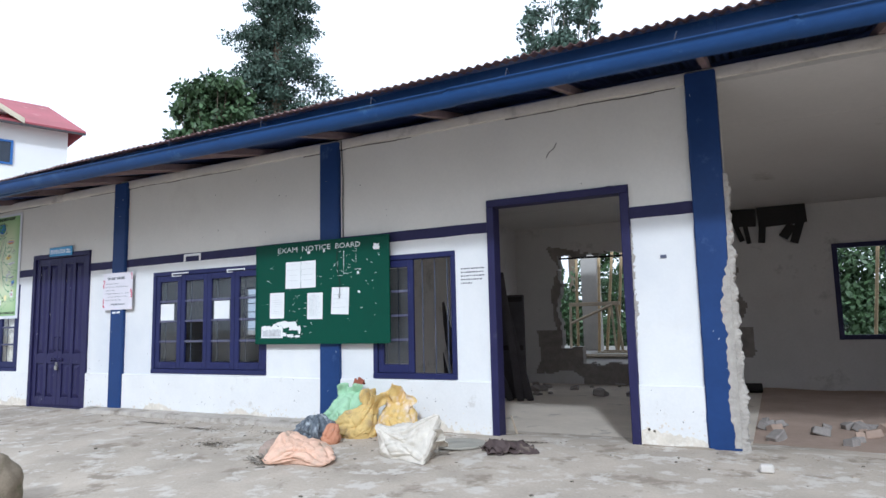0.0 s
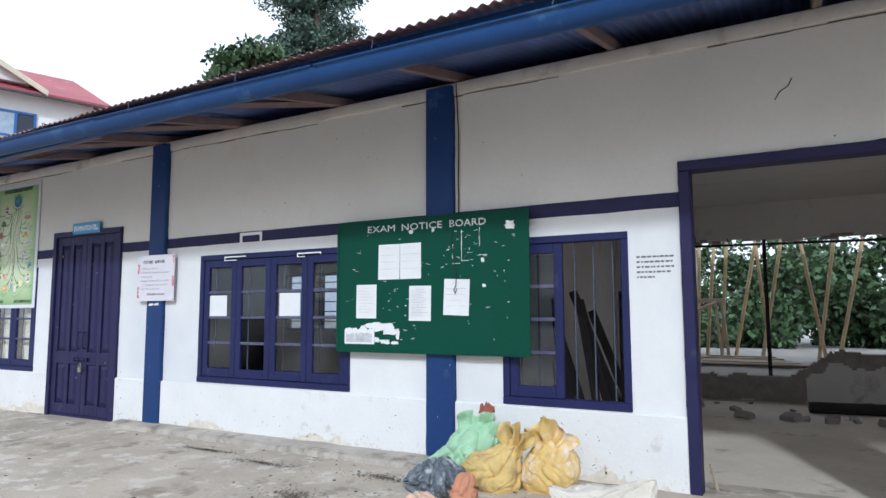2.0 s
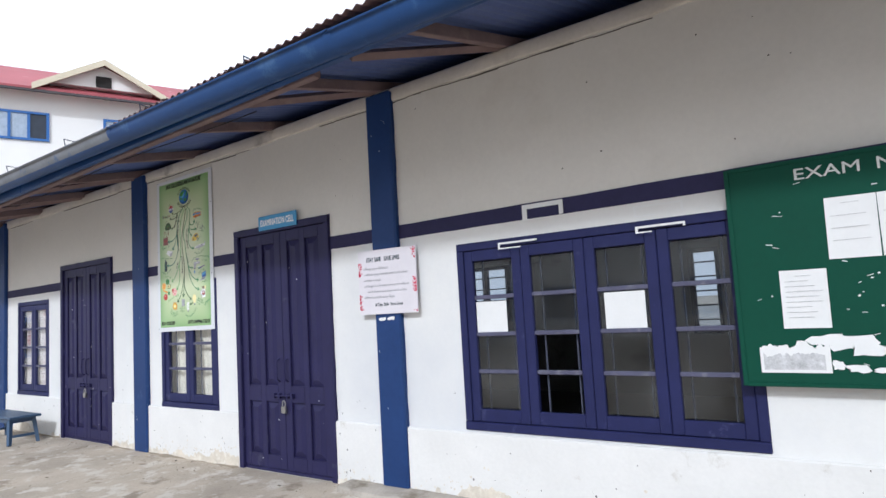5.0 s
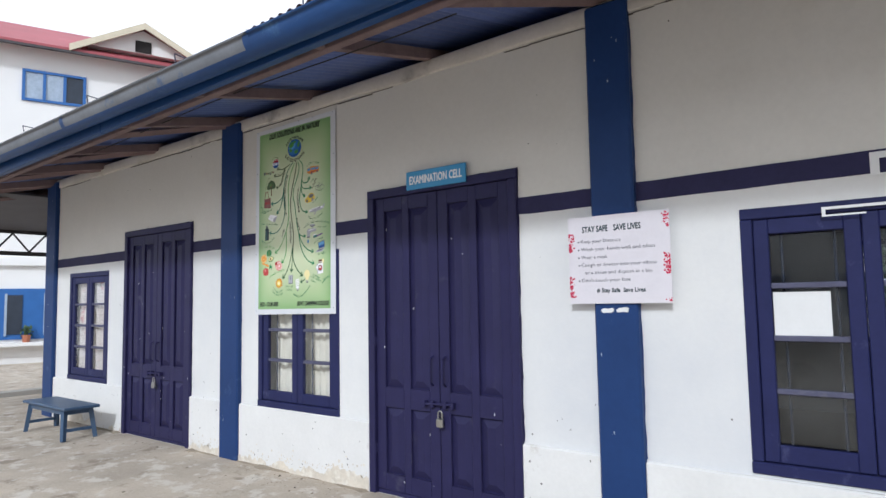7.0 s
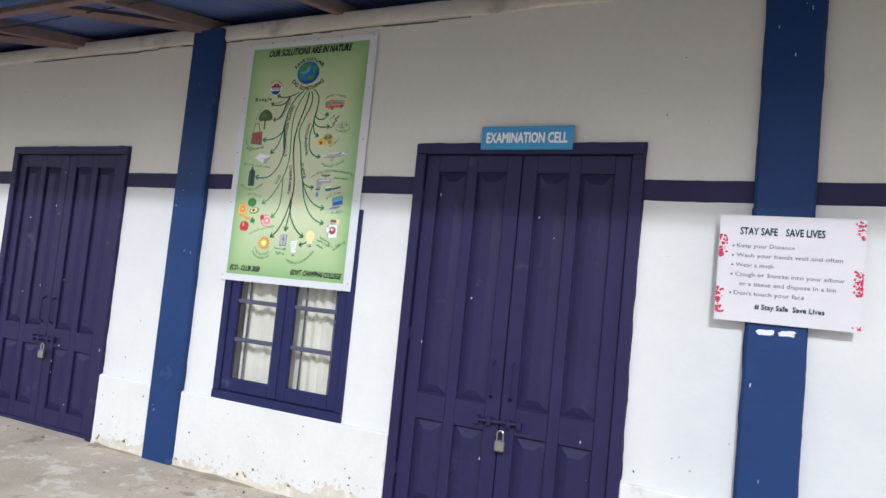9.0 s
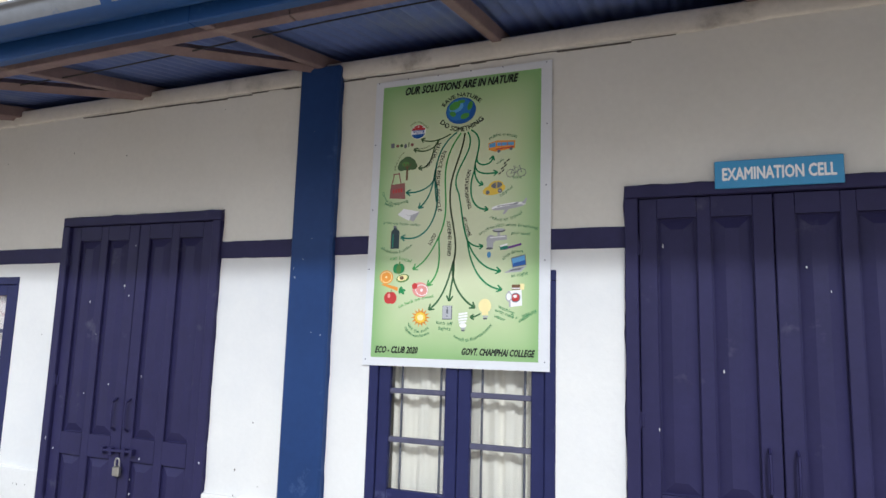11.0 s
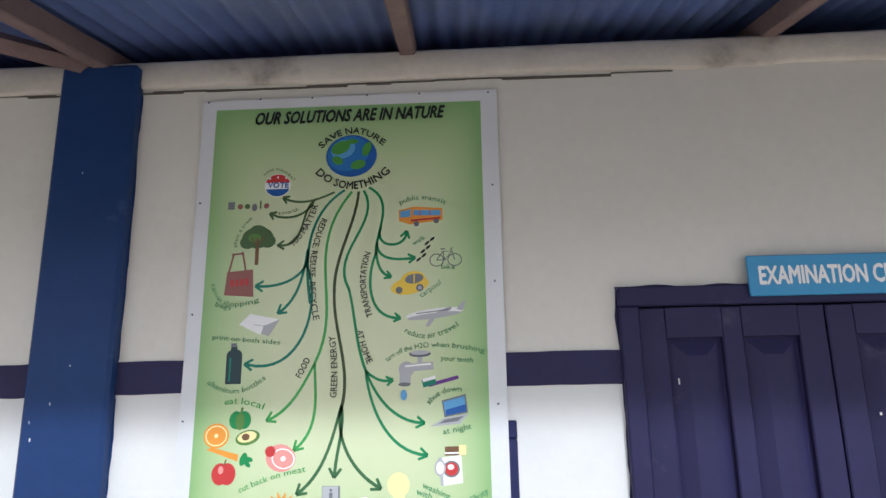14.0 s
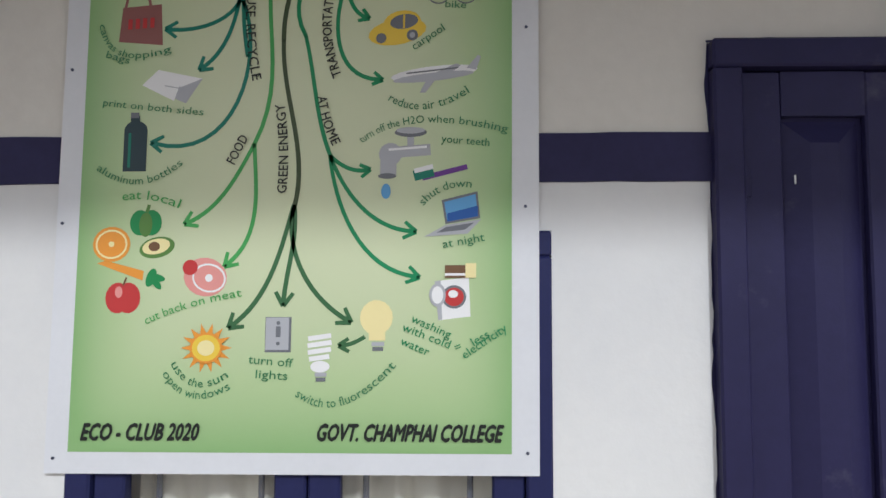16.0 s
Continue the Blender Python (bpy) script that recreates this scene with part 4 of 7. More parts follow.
arrow("drawn_arrow", (455, 993), (431, 1082), (411, 1190), (328, 1247), 30, "moss", 10)
arrow("drawn_arrow", (456, 996), (466, 1066), (441, 1131), (438, 1200), 30, "moss", 10)
arrow("drawn_arrow", (454, 1000), (437, 1095), (493, 1192), (576, 1236), 30, "moss", 10)
arrow("drawn_arrow", (608, 1267), (593, 1277), (576, 1285), (558, 1285), 22, "moss", 9)
arrow("drawn_arrow", (514, 305), (580, 416), (400, 511), (471, 633), 0.1, "fern", 9)
arrow("drawn_arrow", (471, 633), (493, 718), (495, 807), (528, 889), 0.1, "fern", 9)
arrow("drawn_arrow", (528, 889), (548, 912), (579, 929), (610, 921), 22, "fern", 9)
arrow("drawn_arrow", (528, 889), (557, 966), (615, 1047), (707, 1051), 28, "fern", 9)
arrow("drawn_arrow", (528, 889), (540, 993), (592, 1133), (715, 1145), 28, "fern", 9)
arrow("drawn_arrow", (531, 295), (622, 344), (554, 447), (556, 520), 0.1, "fern", 9)
arrow("drawn_arrow", (572, 433), (544, 504), (654, 510), (656, 451), 24, "fern", 9)
arrow("drawn_arrow", (560, 480), (555, 549), (639, 542), (680, 537), 24, "fern", 9)
arrow("drawn_arrow", (557, 507), (558, 538), (566, 586), (603, 596), 22, "fern", 9)
arrow("drawn_arrow", (556, 520), (528, 588), (523, 728), (633, 730), 22, "fern", 9)


def icon(name, du, dv, *shapes, label=""):
    flat_part(name, [([(u + du, v + dv) for u, v in p], C[c]) for p, c in shapes], on_poster, YP, poster, label)


icon("printed_globe", -6, 2, (ell(476, 180, 86, 74, n=28), "blue"), (ell(466, 172, 72, 60, -20), "ocean"), (ell(448, 156, 42, 32, -20), "sky"), (ell(440, 150, 34, 22, -25), "land"), (ell(430, 195, 20, 14, 30), "land"), (ell(500, 212, 26, 16, -15), "land"), (ell(528, 158, 14, 26, 20), "land"), (ell(478, 130, 22, 9), "land"), label="round blue and green globe")
icon("printed_badge", 8, -1, (ell(217, 278, 44, 40, n=24), "white"), (ell(217, 278, 42, 38, a0=195, a1=345), "red"), (ell(217, 278, 42, 38, a0=20, a1=160), "blue"), (rect(190, 254, 6, 6, 45), "white"), (rect(217, 250, 6, 6, 45), "white"), (rect(244, 254, 6, 6, 45), "white"))
pt("badge_text", "VOTE", straight(192, 285, 261, 287), 19, "blue", bold=0.03)
icon("printed_wordmark", 9, -3, (rect(64, 346, 22, 26), "deep"), (ell(94, 350, 9), "plum"), (ell(118, 350, 9), "olive"), (ell(142, 354, 9, 13), "deep"), (rect(162, 346, 5, 28), "olive"), (ell(182, 350, 9), "plum"))
icon("printed_tree", 7, 9, (rect(160, 505, 12, 62), "brown"), (ell(160, 445, 52, 36), "olive"), (ell(128, 460, 26, 22), "olive"), (ell(194, 458, 26, 22), "olive"), (ell(160, 425, 30, 22), "olive"), (ell(150, 445, 22, 14), "leaf"), (rect(160, 468, 6, 44), "brown"), (rect(148, 456, 4, 34, -35), "brown"), (rect(173, 456, 4, 34, 35), "brown"))
icon("printed_bag", 5, -19, ([(68, 585), (152, 578), (158, 668), (62, 660)], "plum"), (rect(80, 556, 6, 66, 12), "plum"), (rect(122, 552, 6, 66, -12), "plum"), (rect(100, 526, 40, 6, -4), "plum"), (rect(86, 622, 9, 22), "red"), (rect(102, 621, 9, 22), "red"), (rect(118, 620, 9, 22), "red"), (rect(134, 619, 9, 22), "red"))
icon("printed_paper", -4, 1, ([(126, 735), (160, 702), (256, 722), (222, 775)], "grey"), ([(126, 735), (160, 702), (210, 728), (196, 770)], "white"), ([(160, 702), (256, 722), (210, 740)], "white"), (rect(205, 742, 60, 2, 10), "grey"))
icon("printed_bottle", 7, -9, (rect(106, 885, 50, 90), "navy"), (ell(106, 842, 25, 20), "navy"), (rect(104, 822, 20, 22), "navy"), (rect(103, 810, 18, 12), "deep"), (rect(94, 885, 6, 74), "teal"))
icon("printed_pepper", 5, -12, (ell(126, 1042, 22, 27), "green"), (ell(150, 1042, 22, 27), "green"), (ell(138, 1046, 14, 26), "leaf"), (rect(142, 1012, 7, 16, 15), "leaf"))
icon("printed_orange", 10, -5, (ell(62, 1080, 40, 37), "orange"), (ell(62, 1080, 34, 31), "pale"), (ell(62, 1080, 30, 27), "orange"), (ell(62, 1080, 6), "pale"))
icon("printed_avocado", 11, -4, (ell(158, 1086, 38, 22, -12), "leaf"), (ell(156, 1084, 30, 16, -12), "pale"), (ell(152, 1084, 12, 10), "brown"))
icon("printed_carrot", 3, -1, ([(40, 1116), (58, 1110), (140, 1132), (138, 1152)], "orange"), (ell(156, 1146, 10, 20, 20), "green"), (ell(166, 1146, 20, 8, 10), "green"), (ell(166, 1156, 18, 7, 50), "green"))
icon("printed_apple", 8, -7, (ell(82, 1194, 26, 32), "red"), (ell(104, 1194, 26, 32), "red"), (ell(84, 1182, 8, 12), "pink"), (rect(96, 1160, 4, 18, 20), "brown"))
icon("printed_ham", 13, 2, (ell(260, 1142, 46, 40, 15), "pink"), (ell(268, 1144, 36, 30, 15), "white"), (ell(268, 1144, 32, 26, 15), "pink"), (ell(268, 1144, 8), "white"), (ell(228, 1122, 16, 16), "red"))
rays = []
for k in range(14):
    t = 2 * math.pi * k / 14
    rays.append(([(285 + r * math.cos(t + d), 1297 + 0.95 * r * math.sin(t + d)) for r, d in ((32, -0.2), (54, 0), (32, 0.2))], "orange"))
icon("printed_sun", -4, -7, *rays, (ell(285, 1297, 34, 32, n=24), "orange"), (ell(285, 1297, 29, 27, n=24), "yellow"), (ell(285, 1297, 18, 16), "pale"))
icon("printed_switch", -3, -5, (rect(432, 1268, 54, 72), "deep"), (rect(430, 1266, 48, 66), "grey"), (rect(432, 1262, 10, 22), "deep"), (ell(432, 1244, 4), "deep"), (ell(432, 1286, 4), "deep"))
icon("printed_spiral_lamp", -7, -8, (rect(522, 1276, 48, 10, -8), "white"), (rect(522, 1290, 50, 10, -8), "white"), (rect(522, 1304, 48, 10, -8), "white"), (rect(522, 1318, 42, 10, -8), "white"), (ell(524, 1336, 20, 12), "white"), (rect(526, 1352, 24, 8), "grey"), (rect(526, 1362, 20, 8), "deep"))
icon("printed_bulb", -3, 0, (ell(634, 1228, 34, 36), "pale"), (rect(636, 1262, 34, 26), "pale"), (rect(638, 1282, 26, 8), "grey"), (rect(638, 1292, 22, 8), "deep"))
icon("printed_bus", -12, -6, ([(642, 384), (690, 372), (786, 380), (786, 420), (680, 432), (644, 420)], "orange"), ([(646, 388), (682, 380), (680, 406), (648, 408)], "sky"), (rect(735, 394, 90, 18, 2), "sky"), (rect(712, 394, 3, 20), "red"), (rect(745, 394, 3, 20), "red"), (ell(700, 430, 9), "deep"), (ell(765, 422, 9), "deep"), (rect(730, 416, 96, 6, -4), "red"))
icon("printed_footprints", -5, -5, *[(ell(700 + 34 * k / 5 + (10 if k % 2 else 0), 548 - 66 * k / 5, 10, 4, -40), "black") for k in range(6)])
bm = bmesh.new()
for c in (753, 811):
    stroke(bm, [*ell(c, 547, 22, 20, n=20), (c + 22, 547)], 3, 3, on_poster, YP - 0.001)
for line in ([(758, 538), (778, 510), (806, 510), (784, 538), (758, 538)], [(778, 510), (784, 538)], [(816, 538), (804, 500), (812, 498)], [(770, 502), (786, 502)]):
    stroke(bm, [(u + -5, v + 9) for u, v in line], 3, 3, on_poster, YP - 0.001)
part("printed_bicycle", bm, C["deep"], poster)
icon("printed_car", 4, 5, (ell(662, 622, 62, 28, -10), "yellow"), (ell(672, 602, 40, 26, -8), "yellow"), (ell(676, 600, 30, 16, -8), "deep"), (rect(676, 600, 4, 30), "yellow"), (ell(628, 636, 11), "deep"), (ell(694, 630, 12), "deep"), (ell(694, 630, 6), "grey"))
icon("printed_aeroplane", 1, 7, (ell(744, 710, 92, 15, -6), "white"), (ell(742, 718, 86, 9, -6), "grey"), ([(740, 712), (790, 690), (800, 694), (764, 722)], "grey"), ([(730, 720), (750, 720), (726, 752), (714, 752)], "grey"), ([(812, 700), (836, 672), (842, 676), (832, 704)], "grey"), (rect(740, 705, 110, 3, -6), "deep"))
icon("printed_tap", -9, 17, (rect(700, 866, 96, 24, -4), "grey"), (rect(660, 894, 34, 46), "grey"), (ell(664, 872, 24), "grey"), (rect(706, 838, 14, 34), "grey"), (ell(706, 826, 34, 10), "deep"), (ell(706, 822, 30, 7), "grey"), (ell(658, 918, 19, 6), "deep"), (ell(656, 950, 10, 16), "sky"), (rect(700, 860, 80, 5, -4), "white"))
icon("printed_toothbrush", 1, 6, (rect(768, 922, 96, 11, -14), "purple"), (rect(724, 924, 42, 22, -14), "teal"), (rect(724, 914, 40, 10, -14), "white"))
icon("printed_laptop", 5, 2, ([(758, 984), (832, 966), (838, 1022), (766, 1034)], "deep"), ([(763, 988), (828, 972), (833, 1018), (770, 1029)], "sky"), ([(770, 1012), (833, 996), (833, 1018), (770, 1029)], "blue"), ([(766, 1036), (840, 1024), (812, 1054), (722, 1060)], "grey"), ([(768, 1040), (826, 1031), (806, 1046), (748, 1052)], "deep"))
icon("printed_washing_machine", -2, -6, ([(752, 1160), (822, 1152), (826, 1232), (760, 1240)], "white"), ([(752, 1160), (764, 1158), (768, 1238), (760, 1240)], "grey"), (ell(792, 1192, 25, 24), "deep"), (ell(792, 1192, 20, 19), "red"), (ell(790, 1186, 10, 8), "white"), (ell(758, 1188, 17, 24), "grey"), (ell(758, 1188, 12, 18), "white"), (rect(795, 1140, 44, 26), "brown"), (rect(795, 1146, 44, 5), "white"), (rect(826, 1138, 22, 30), "pale"))
# pins round the edge
for u, v in [(-30, -30), (150, -36), (330, -34), (520, -36), (700, -34), (935, -30), (940, 300), (938, 620), (936, 1000), (940, 1500), (-34, 330), (-32, 700), (-36, 1030), (-30, 1515)]:
    bm = bmesh.new()
    rod(bm, on_poster(u, v, PY + 0.001), on_poster(u, v, PY - 0.002), 0.0035, seg=8)
    part("pin", bm, M_IRON, poster)

# ---------------------------------------------------------------- door sign, health sign
SIGN_Y = Y - 0.045


def on_wall(u, v, y):
    return (u, y, -v)


sign = thing("door_sign", (-9.43, SIGN_Y, 2.176), "sky blue plate lettered in white above the door", "sign")
part("plate", boxes((-9.66, -9.135, SIGN_Y, SIGN_Y + 0.012, 2.162, 2.292), bevel=0.003), mat("sky_blue_plate", (0.045, 0.26, 0.50), 0.35, var=0.06, bump=0.03), sign)
text_on("sign_text", "EXAMINATION CELL", straight(-9.628, -2.200, -9.168, -2.200), 0.058, C["white"], SIGN_Y - 0.001, on_wall, sign, bold=0.03)

GYS = Y - 0.062
guide = thing("health_notice", (-8.1, GYS, 1.33), "white health notice with red splashes fixed across a pillar", "notice")
gw = (-8.388, -7.797, 1.345, 1.842)
part("sheet", boxes((gw[0], gw[1], GYS, GYS + 0.006, gw[2], gw[3])), plain("pale_lilac_white_print", (0.66, 0.63, 0.665), 0.6), guide)
random.seed(21)
bm = bmesh.new()
for k in range(520):
    side = k % 2
    v = gw[2] + 0.012 + random.random() * (gw[3] - gw[2] - 0.024)
    if noise.noise(Vector((side * 9 + 3, v * 8, 2))) < 0.02:
        continue
    d = random.random() ** 2.5 * (0.03 + 0.04 * abs(noise.noise(Vector((side * 9, v * 7, 0)))))
    r = random.uniform(0.0012, 0.0065) * (1.2 - d * 9)
    u = gw[0] + r + d if side == 0 else gw[1] - r - d
    a0 = random.random() * 6
    bm.faces.new([bm.verts.new((u + r * random.uniform(0.7, 1.25) * math.cos(a0 + t), GYS - 0.0004 - 0.000002 * k, v + r * random.uniform(0.7, 1.25) * math.sin(a0 + t))) for t in (0, 0.9, 1.8, 2.7, 3.6, 4.5, 5.4)])
tagged(part("red_splash", bm, plain("print_crimson", (0.50, 0.02, 0.07), 0.5), guide, "crimson splash print"), kind="stuff")
for body, u0, u1, z, size, col in (("STAY SAFE", -8.30, -8.145, 1.752, 0.034, "navy"), ("SAVE LIVES", -8.11, -7.955, 1.752, 0.034, "navy"), ("Keep your Distance", -8.31, -8.07, 1.690, 0.02, "deep"), ("Wash your hands well and often", -8.31, -7.88, 1.645, 0.02, "deep"), ("Wear a mask", -8.31, -8.15, 1.600, 0.02, "deep"), ("Cough or Sneeze into your elbow", -8.31, -7.87, 1.556, 0.02, "deep"), ("or a tissue and dispose in a bin", -8.29, -7.90, 1.512, 0.02, "deep"), ("Don't touch your face", -8.31, -8.02, 1.468, 0.02, "deep"), ("# Stay Safe  Save Lives", -8.22, -7.94, 1.408, 0.024, "navy")):
    text_on("notice_text", body, straight(u0, -z, u1, -z), size, C[col], GYS - 0.002, on_wall, guide, bold=0.03 if col == "navy" else 0.0)
for z in (1.697, 1.652, 1.607, 1.563, 1.475):
    bm = bmesh.new()
    rod(bm, (-8.325, GYS + 0.001, z), (-8.325, GYS - 0.0012, z), 0.005, seg=8)
    part("bullet", bm, C["deep"], guide)

# ---------------------------------------------------------------- notice board
NB = (-5.603, -3.782, 0.872, 2.005)
NBY = Y - 0.09
board = thing("notice_board", (-4.7, NBY, 0.875), "large green notice board with torn paper scraps across a pillar", "notice board")
part("panel", boxes((NB[0], NB[1], NBY, NBY + 0.022, NB[2], NB[3]), bevel=0.004), M_BOARDGREEN, board)
part("edge_strip", boxes((NB[0] - 0.004, NB[0] + 0.02, NBY - 0.006, NBY, NB[2], NB[3]), (NB[1] - 0.02, NB[1] + 0.004, NBY - 0.006, NBY, NB[2], NB[3]), (NB[0] + 0.02, NB[1] - 0.02, NBY - 0.006, NBY, NB[3] - 0.02, NB[3] + 0.002), (NB[0] + 0.02, NB[1] - 0.02, NBY - 0.006, NBY, NB[2] - 0.002, NB[2] + 0.018), bevel=0.002), M_BOARDGREEN, board)
part("batten", boxes((NB[0] + 0.15, NB[1] - 0.15, NBY + 0.0225, NBY + 0.043, 1.70, 1.76), (NB[0] + 0.15, NB[1] - 0.15, NBY + 0.0225, NBY + 0.043, 1.04, 1.10)), M_PLANK, board)
M_PAINTTEXT = mat("faded_white_letter_paint", (0.62, 0.65, 0.63), 0.8, var=0.2, scale=12, stain=(0.10, 0.22, 0.16), stain_at=0.60, stain_scale=22)
for word, a, b in (("EXAM", -5.275, -4.995), ("NOTICE", -4.925, -4.535), ("BOARD", -4.465, -4.14)):
    text_on("board_text", word, straight(a, -1.902, b, -1.902), 0.058, M_PAINTTEXT, NBY - 0.003, on_wall, board, bold=0.008)
random.seed(5)


def sheet_paper(x0, x1, z0, z1, y, parent_label, lines, turn=0.0):
    cx, cz = (x0 + x1) / 2, (z0 + z1) / 2
    paper = thing("paper_notice", (cx, y, z0), parent_label, "paper", "papers on the notice board")
    bm = bmesh.new()
    n = 6
    rows = []
    for j in range(n + 1):
        row = []
        for i in range(n + 1):
            u, v = i / n, j / n
            lift = 0.003 * (abs(u - 0.5) * 2) ** 3 * (1 - v) + 0.0006 * math.sin(5 * u + 3 * v)
            row.append(bm.verts.new((x0 + (x1 - x0) * u, y - 0.002 - abs(lift), z0 + (z1 - z0) * v)))
        rows.append(row)
    for j in range(n):
        for i in range(n):
            bm.faces.new((rows[j][i], rows[j][i + 1], rows[j + 1][i + 1], rows[j + 1][i]))
    ext = bmesh.ops.extrude_face_region(bm, geom=bm.faces[:])
    bmesh.ops.translate(bm, vec=(0, 0.001, 0), verts=[g for g in ext["geom"] if isinstance(g, bmesh.types.BMVert)])
    bmesh.ops.transform(bm, matrix=Matrix.Translation((cx, 0, cz)) @ Matrix.Rotation(radians(turn), 4, "Y") @ Matrix.Translation((-cx, 0, -cz)), verts=bm.verts)
    part("sheet", bm, M_PAPER, paper)
    if lines:
        bm = bmesh.new()
        for k in range(lines):
            z = z1 - (z1 - z0) * (0.10 + 0.80 * k / lines)
            w = (x1 - x0) * (random.uniform(0.5, 0.80) if k else 0.35)
            a = x0 + (x1 - x0) * 0.1 if k else cx - w / 2
            box(bm, a, a + w, y - 0.0065, y - 0.0060, z - 0.0016, z)
        part("written_line", bm, M_INK, paper)
    return paper


for x0, x1, z0, z1, lines, turn in ((-5.16, -4.945, 1.49, 1.79, 4, 0.5), (-4.94, -4.735, 1.49, 1.79, 4, -0.4), (-5.39, -5.18, 1.16, 1.45, 9, 0.3), (-4.85, -4.64, 1.14, 1.43, 17, 0.6), (-4.52, -4.29, 1.185, 1.475, 5, 2.2)):
    sheet_paper(x0, x1, z0, z1, NBY, "white printed sheet pasted on the green board", lines, turn)


def scrap(cx, cz, w, h, y, seed, n=14, rough=0.45):
    random.seed(seed)
    pts = []
    for i in range(n):
        a = 2 * math.pi * i / n
        k = 1 - rough * random.random()
        ca, sa = math.cos(a), math.sin(a)
        q = max(abs(ca), abs(sa))
        pts.append((cx + w / 2 * k * ca / q, cz + h / 2 * k * sa / q))
    return [(x, y, z) for x, z in pts]


def scraps(name, specs, y, parent, label):
    for k, (cx, cz, w, h, s) in enumerate(specs):
        bm = bmesh.new()
        f = bm.faces.new([bm.verts.new(c) for c in scrap(cx, cz, w, h, y - 0.0012 - 0.0004 * (k % 9), s)][::-1])
        bmesh.ops.triangulate(bm, faces=[f])
        part(name, bm, M_PAPER, parent, label)


scraps("torn_scrap", [(-5.22, 1.10, 0.20, 0.06, 2), (-5.10, 1.085, 0.24, 0.09, 3), (-5.05, 1.05, 0.16, 0.06, 4), (-5.09, 0.965, 0.12, 0.05, 5), (-4.99, 0.955, 0.10, 0.03, 6), (-4.96, 1.03, 0.04, 0.10, 7), (-5.17, 0.98, 0.06, 0.05, 13), (-3.935, 1.885, 0.10, 0.075, 8), (-4.83, 1.885, 0.05, 0.04, 9), (-4.62, 1.89, 0.03, 0.05, 10), (-4.16, 1.42, 0.04, 0.03, 11), (-4.17, 1.62, 0.035, 0.04, 12)], NBY - 0.0012, board, "torn white paper scrap")


def torn_top(x0, x1, z0, z1, y, seed, rough):
    """A sheet with three straight edges and a torn upper edge."""
    bm = bmesh.new()
    n = 34
    prev = None
    for i in range(n + 1):
        x = x0 + (x1 - x0) * i / n
        z = z1 + rough * (noise.noise(Vector((x * 14, seed, 0))) + 0.6 * noise.noise(Vector((x * 55, seed, 3))))
        cur = (bm.verts.new((x, y, z0)), bm.verts.new((x, y, max(z0 + 0.01, z))))
        if prev:
            bm.faces.new((prev[0], cur[0], cur[1], prev[1]))
        prev = cur
    return bm


M_NEWS = mat("grey_newsprint", (0.50, 0.50, 0.51), 0.9, var=0.4, scale=26, grain=120, bump=0)
part("torn_scrap", torn_top(-5.515, -5.20, 0.940, 1.075, NBY - 0.0016, 3, 0.05), M_PAPER, board, "torn white paper scrap")
part("torn_picture", torn_top(-5.50, -5.225, 0.955, 1.035, NBY - 0.0022, 8, 0.04), M_NEWS, board, "torn grey newsprint")
random.seed(31)
bm = bmesh.new()
for k in range(95):
    cx, cz = random.uniform(NB[0] + 0.08, NB[1] - 0.08), random.uniform(NB[2] + 0.08, NB[3] - 0.1)
    if random.random() < 0.55:
        cx, cz = random.choice([(-4.45, 1.62), (-4.25, 1.78), (-5.0, 1.33), (-4.6, 1.62), (-4.9, 1.12)])
        cx, cz = cx + random.gauss(0, 0.13), cz + random.gauss(0, 0.09)
    if not (NB[0] + 0.03 < cx < NB[1] - 0.03 and NB[2] + 0.03 < cz < NB[3] - 0.03):
        continue
    w, h = (random.uniform(0.004, 0.014), random.uniform(0.004, 0.012)) if random.random() < 0.2 else (random.uniform(0.008, 0.034), random.uniform(0.002, 0.0045))
    box(bm, cx, cx + w, NBY - 0.0008, NBY - 0.0001, cz, cz + h, m=Matrix.Translation((cx, 0, cz)) @ Matrix.Rotation(random.uniform(-0.4, 0.4), 4, "Y") @ Matrix.Translation((-cx, 0, -cz)))
for cx, z0, z1 in ((-4.36, 1.62, 1.86), (-4.20, 1.66, 1.86), (-4.44, 1.60, 1.80)):
    z = z0
    while z < z1:                                    # interrupted lines of old tape
        h = random.uniform(0.01, 0.05)
        if random.random() < 0.7:
            box(bm, cx + random.uniform(-0.002, 0.002), cx + random.uniform(0.003, 0.006), NBY - 0.0009, NBY - 0.0001, z, z + h)
        z += h + 0.004
    box(bm, cx, cx + 0.07, NBY - 0.0009, NBY - 0.0001, z0, z0 + 0.004)
tagged(part("paste_residue", bm, M_PAPER, board, "white paste and tape residue"), kind="stuff")

cord = thing("cord", (-4.43, NBY - 0.004, 1.40), "thin dark cord hanging down the board over a paper", "cord")
part("strand", tube([(-4.43, NBY - 0.008, 1.93), (-4.445, NBY - 0.009, 1.80), (-4.43, NBY - 0.009, 1.66), (-4.40, NBY - 0.010, 1.52), (-4.405, NBY - 0.011, 1.42), (-4.425, NBY - 0.011, 1.39), (-4.41, NBY - 0.011, 1.36), (-4.395, NBY - 0.011, 1.40)], 0.003), M_DARK, cord)

# sheets stuck inside the panes and tape remnants on the wall
for x0, x1, z0, z1 in ((-7.335, -7.09, 1.17, 1.39), (-6.385, -6.13, 1.18, 1.40)):
    p = thing("paper_sheet", ((x0 + x1) / 2, Y + 0.008, z0), "blank white sheet stuck on a window pane", "paper", "sheets on the panes")
    part("sheet", boxes((x0, x1, Y + 0.0185, Y + 0.0205, z0, z1)), M_PAPER, p)


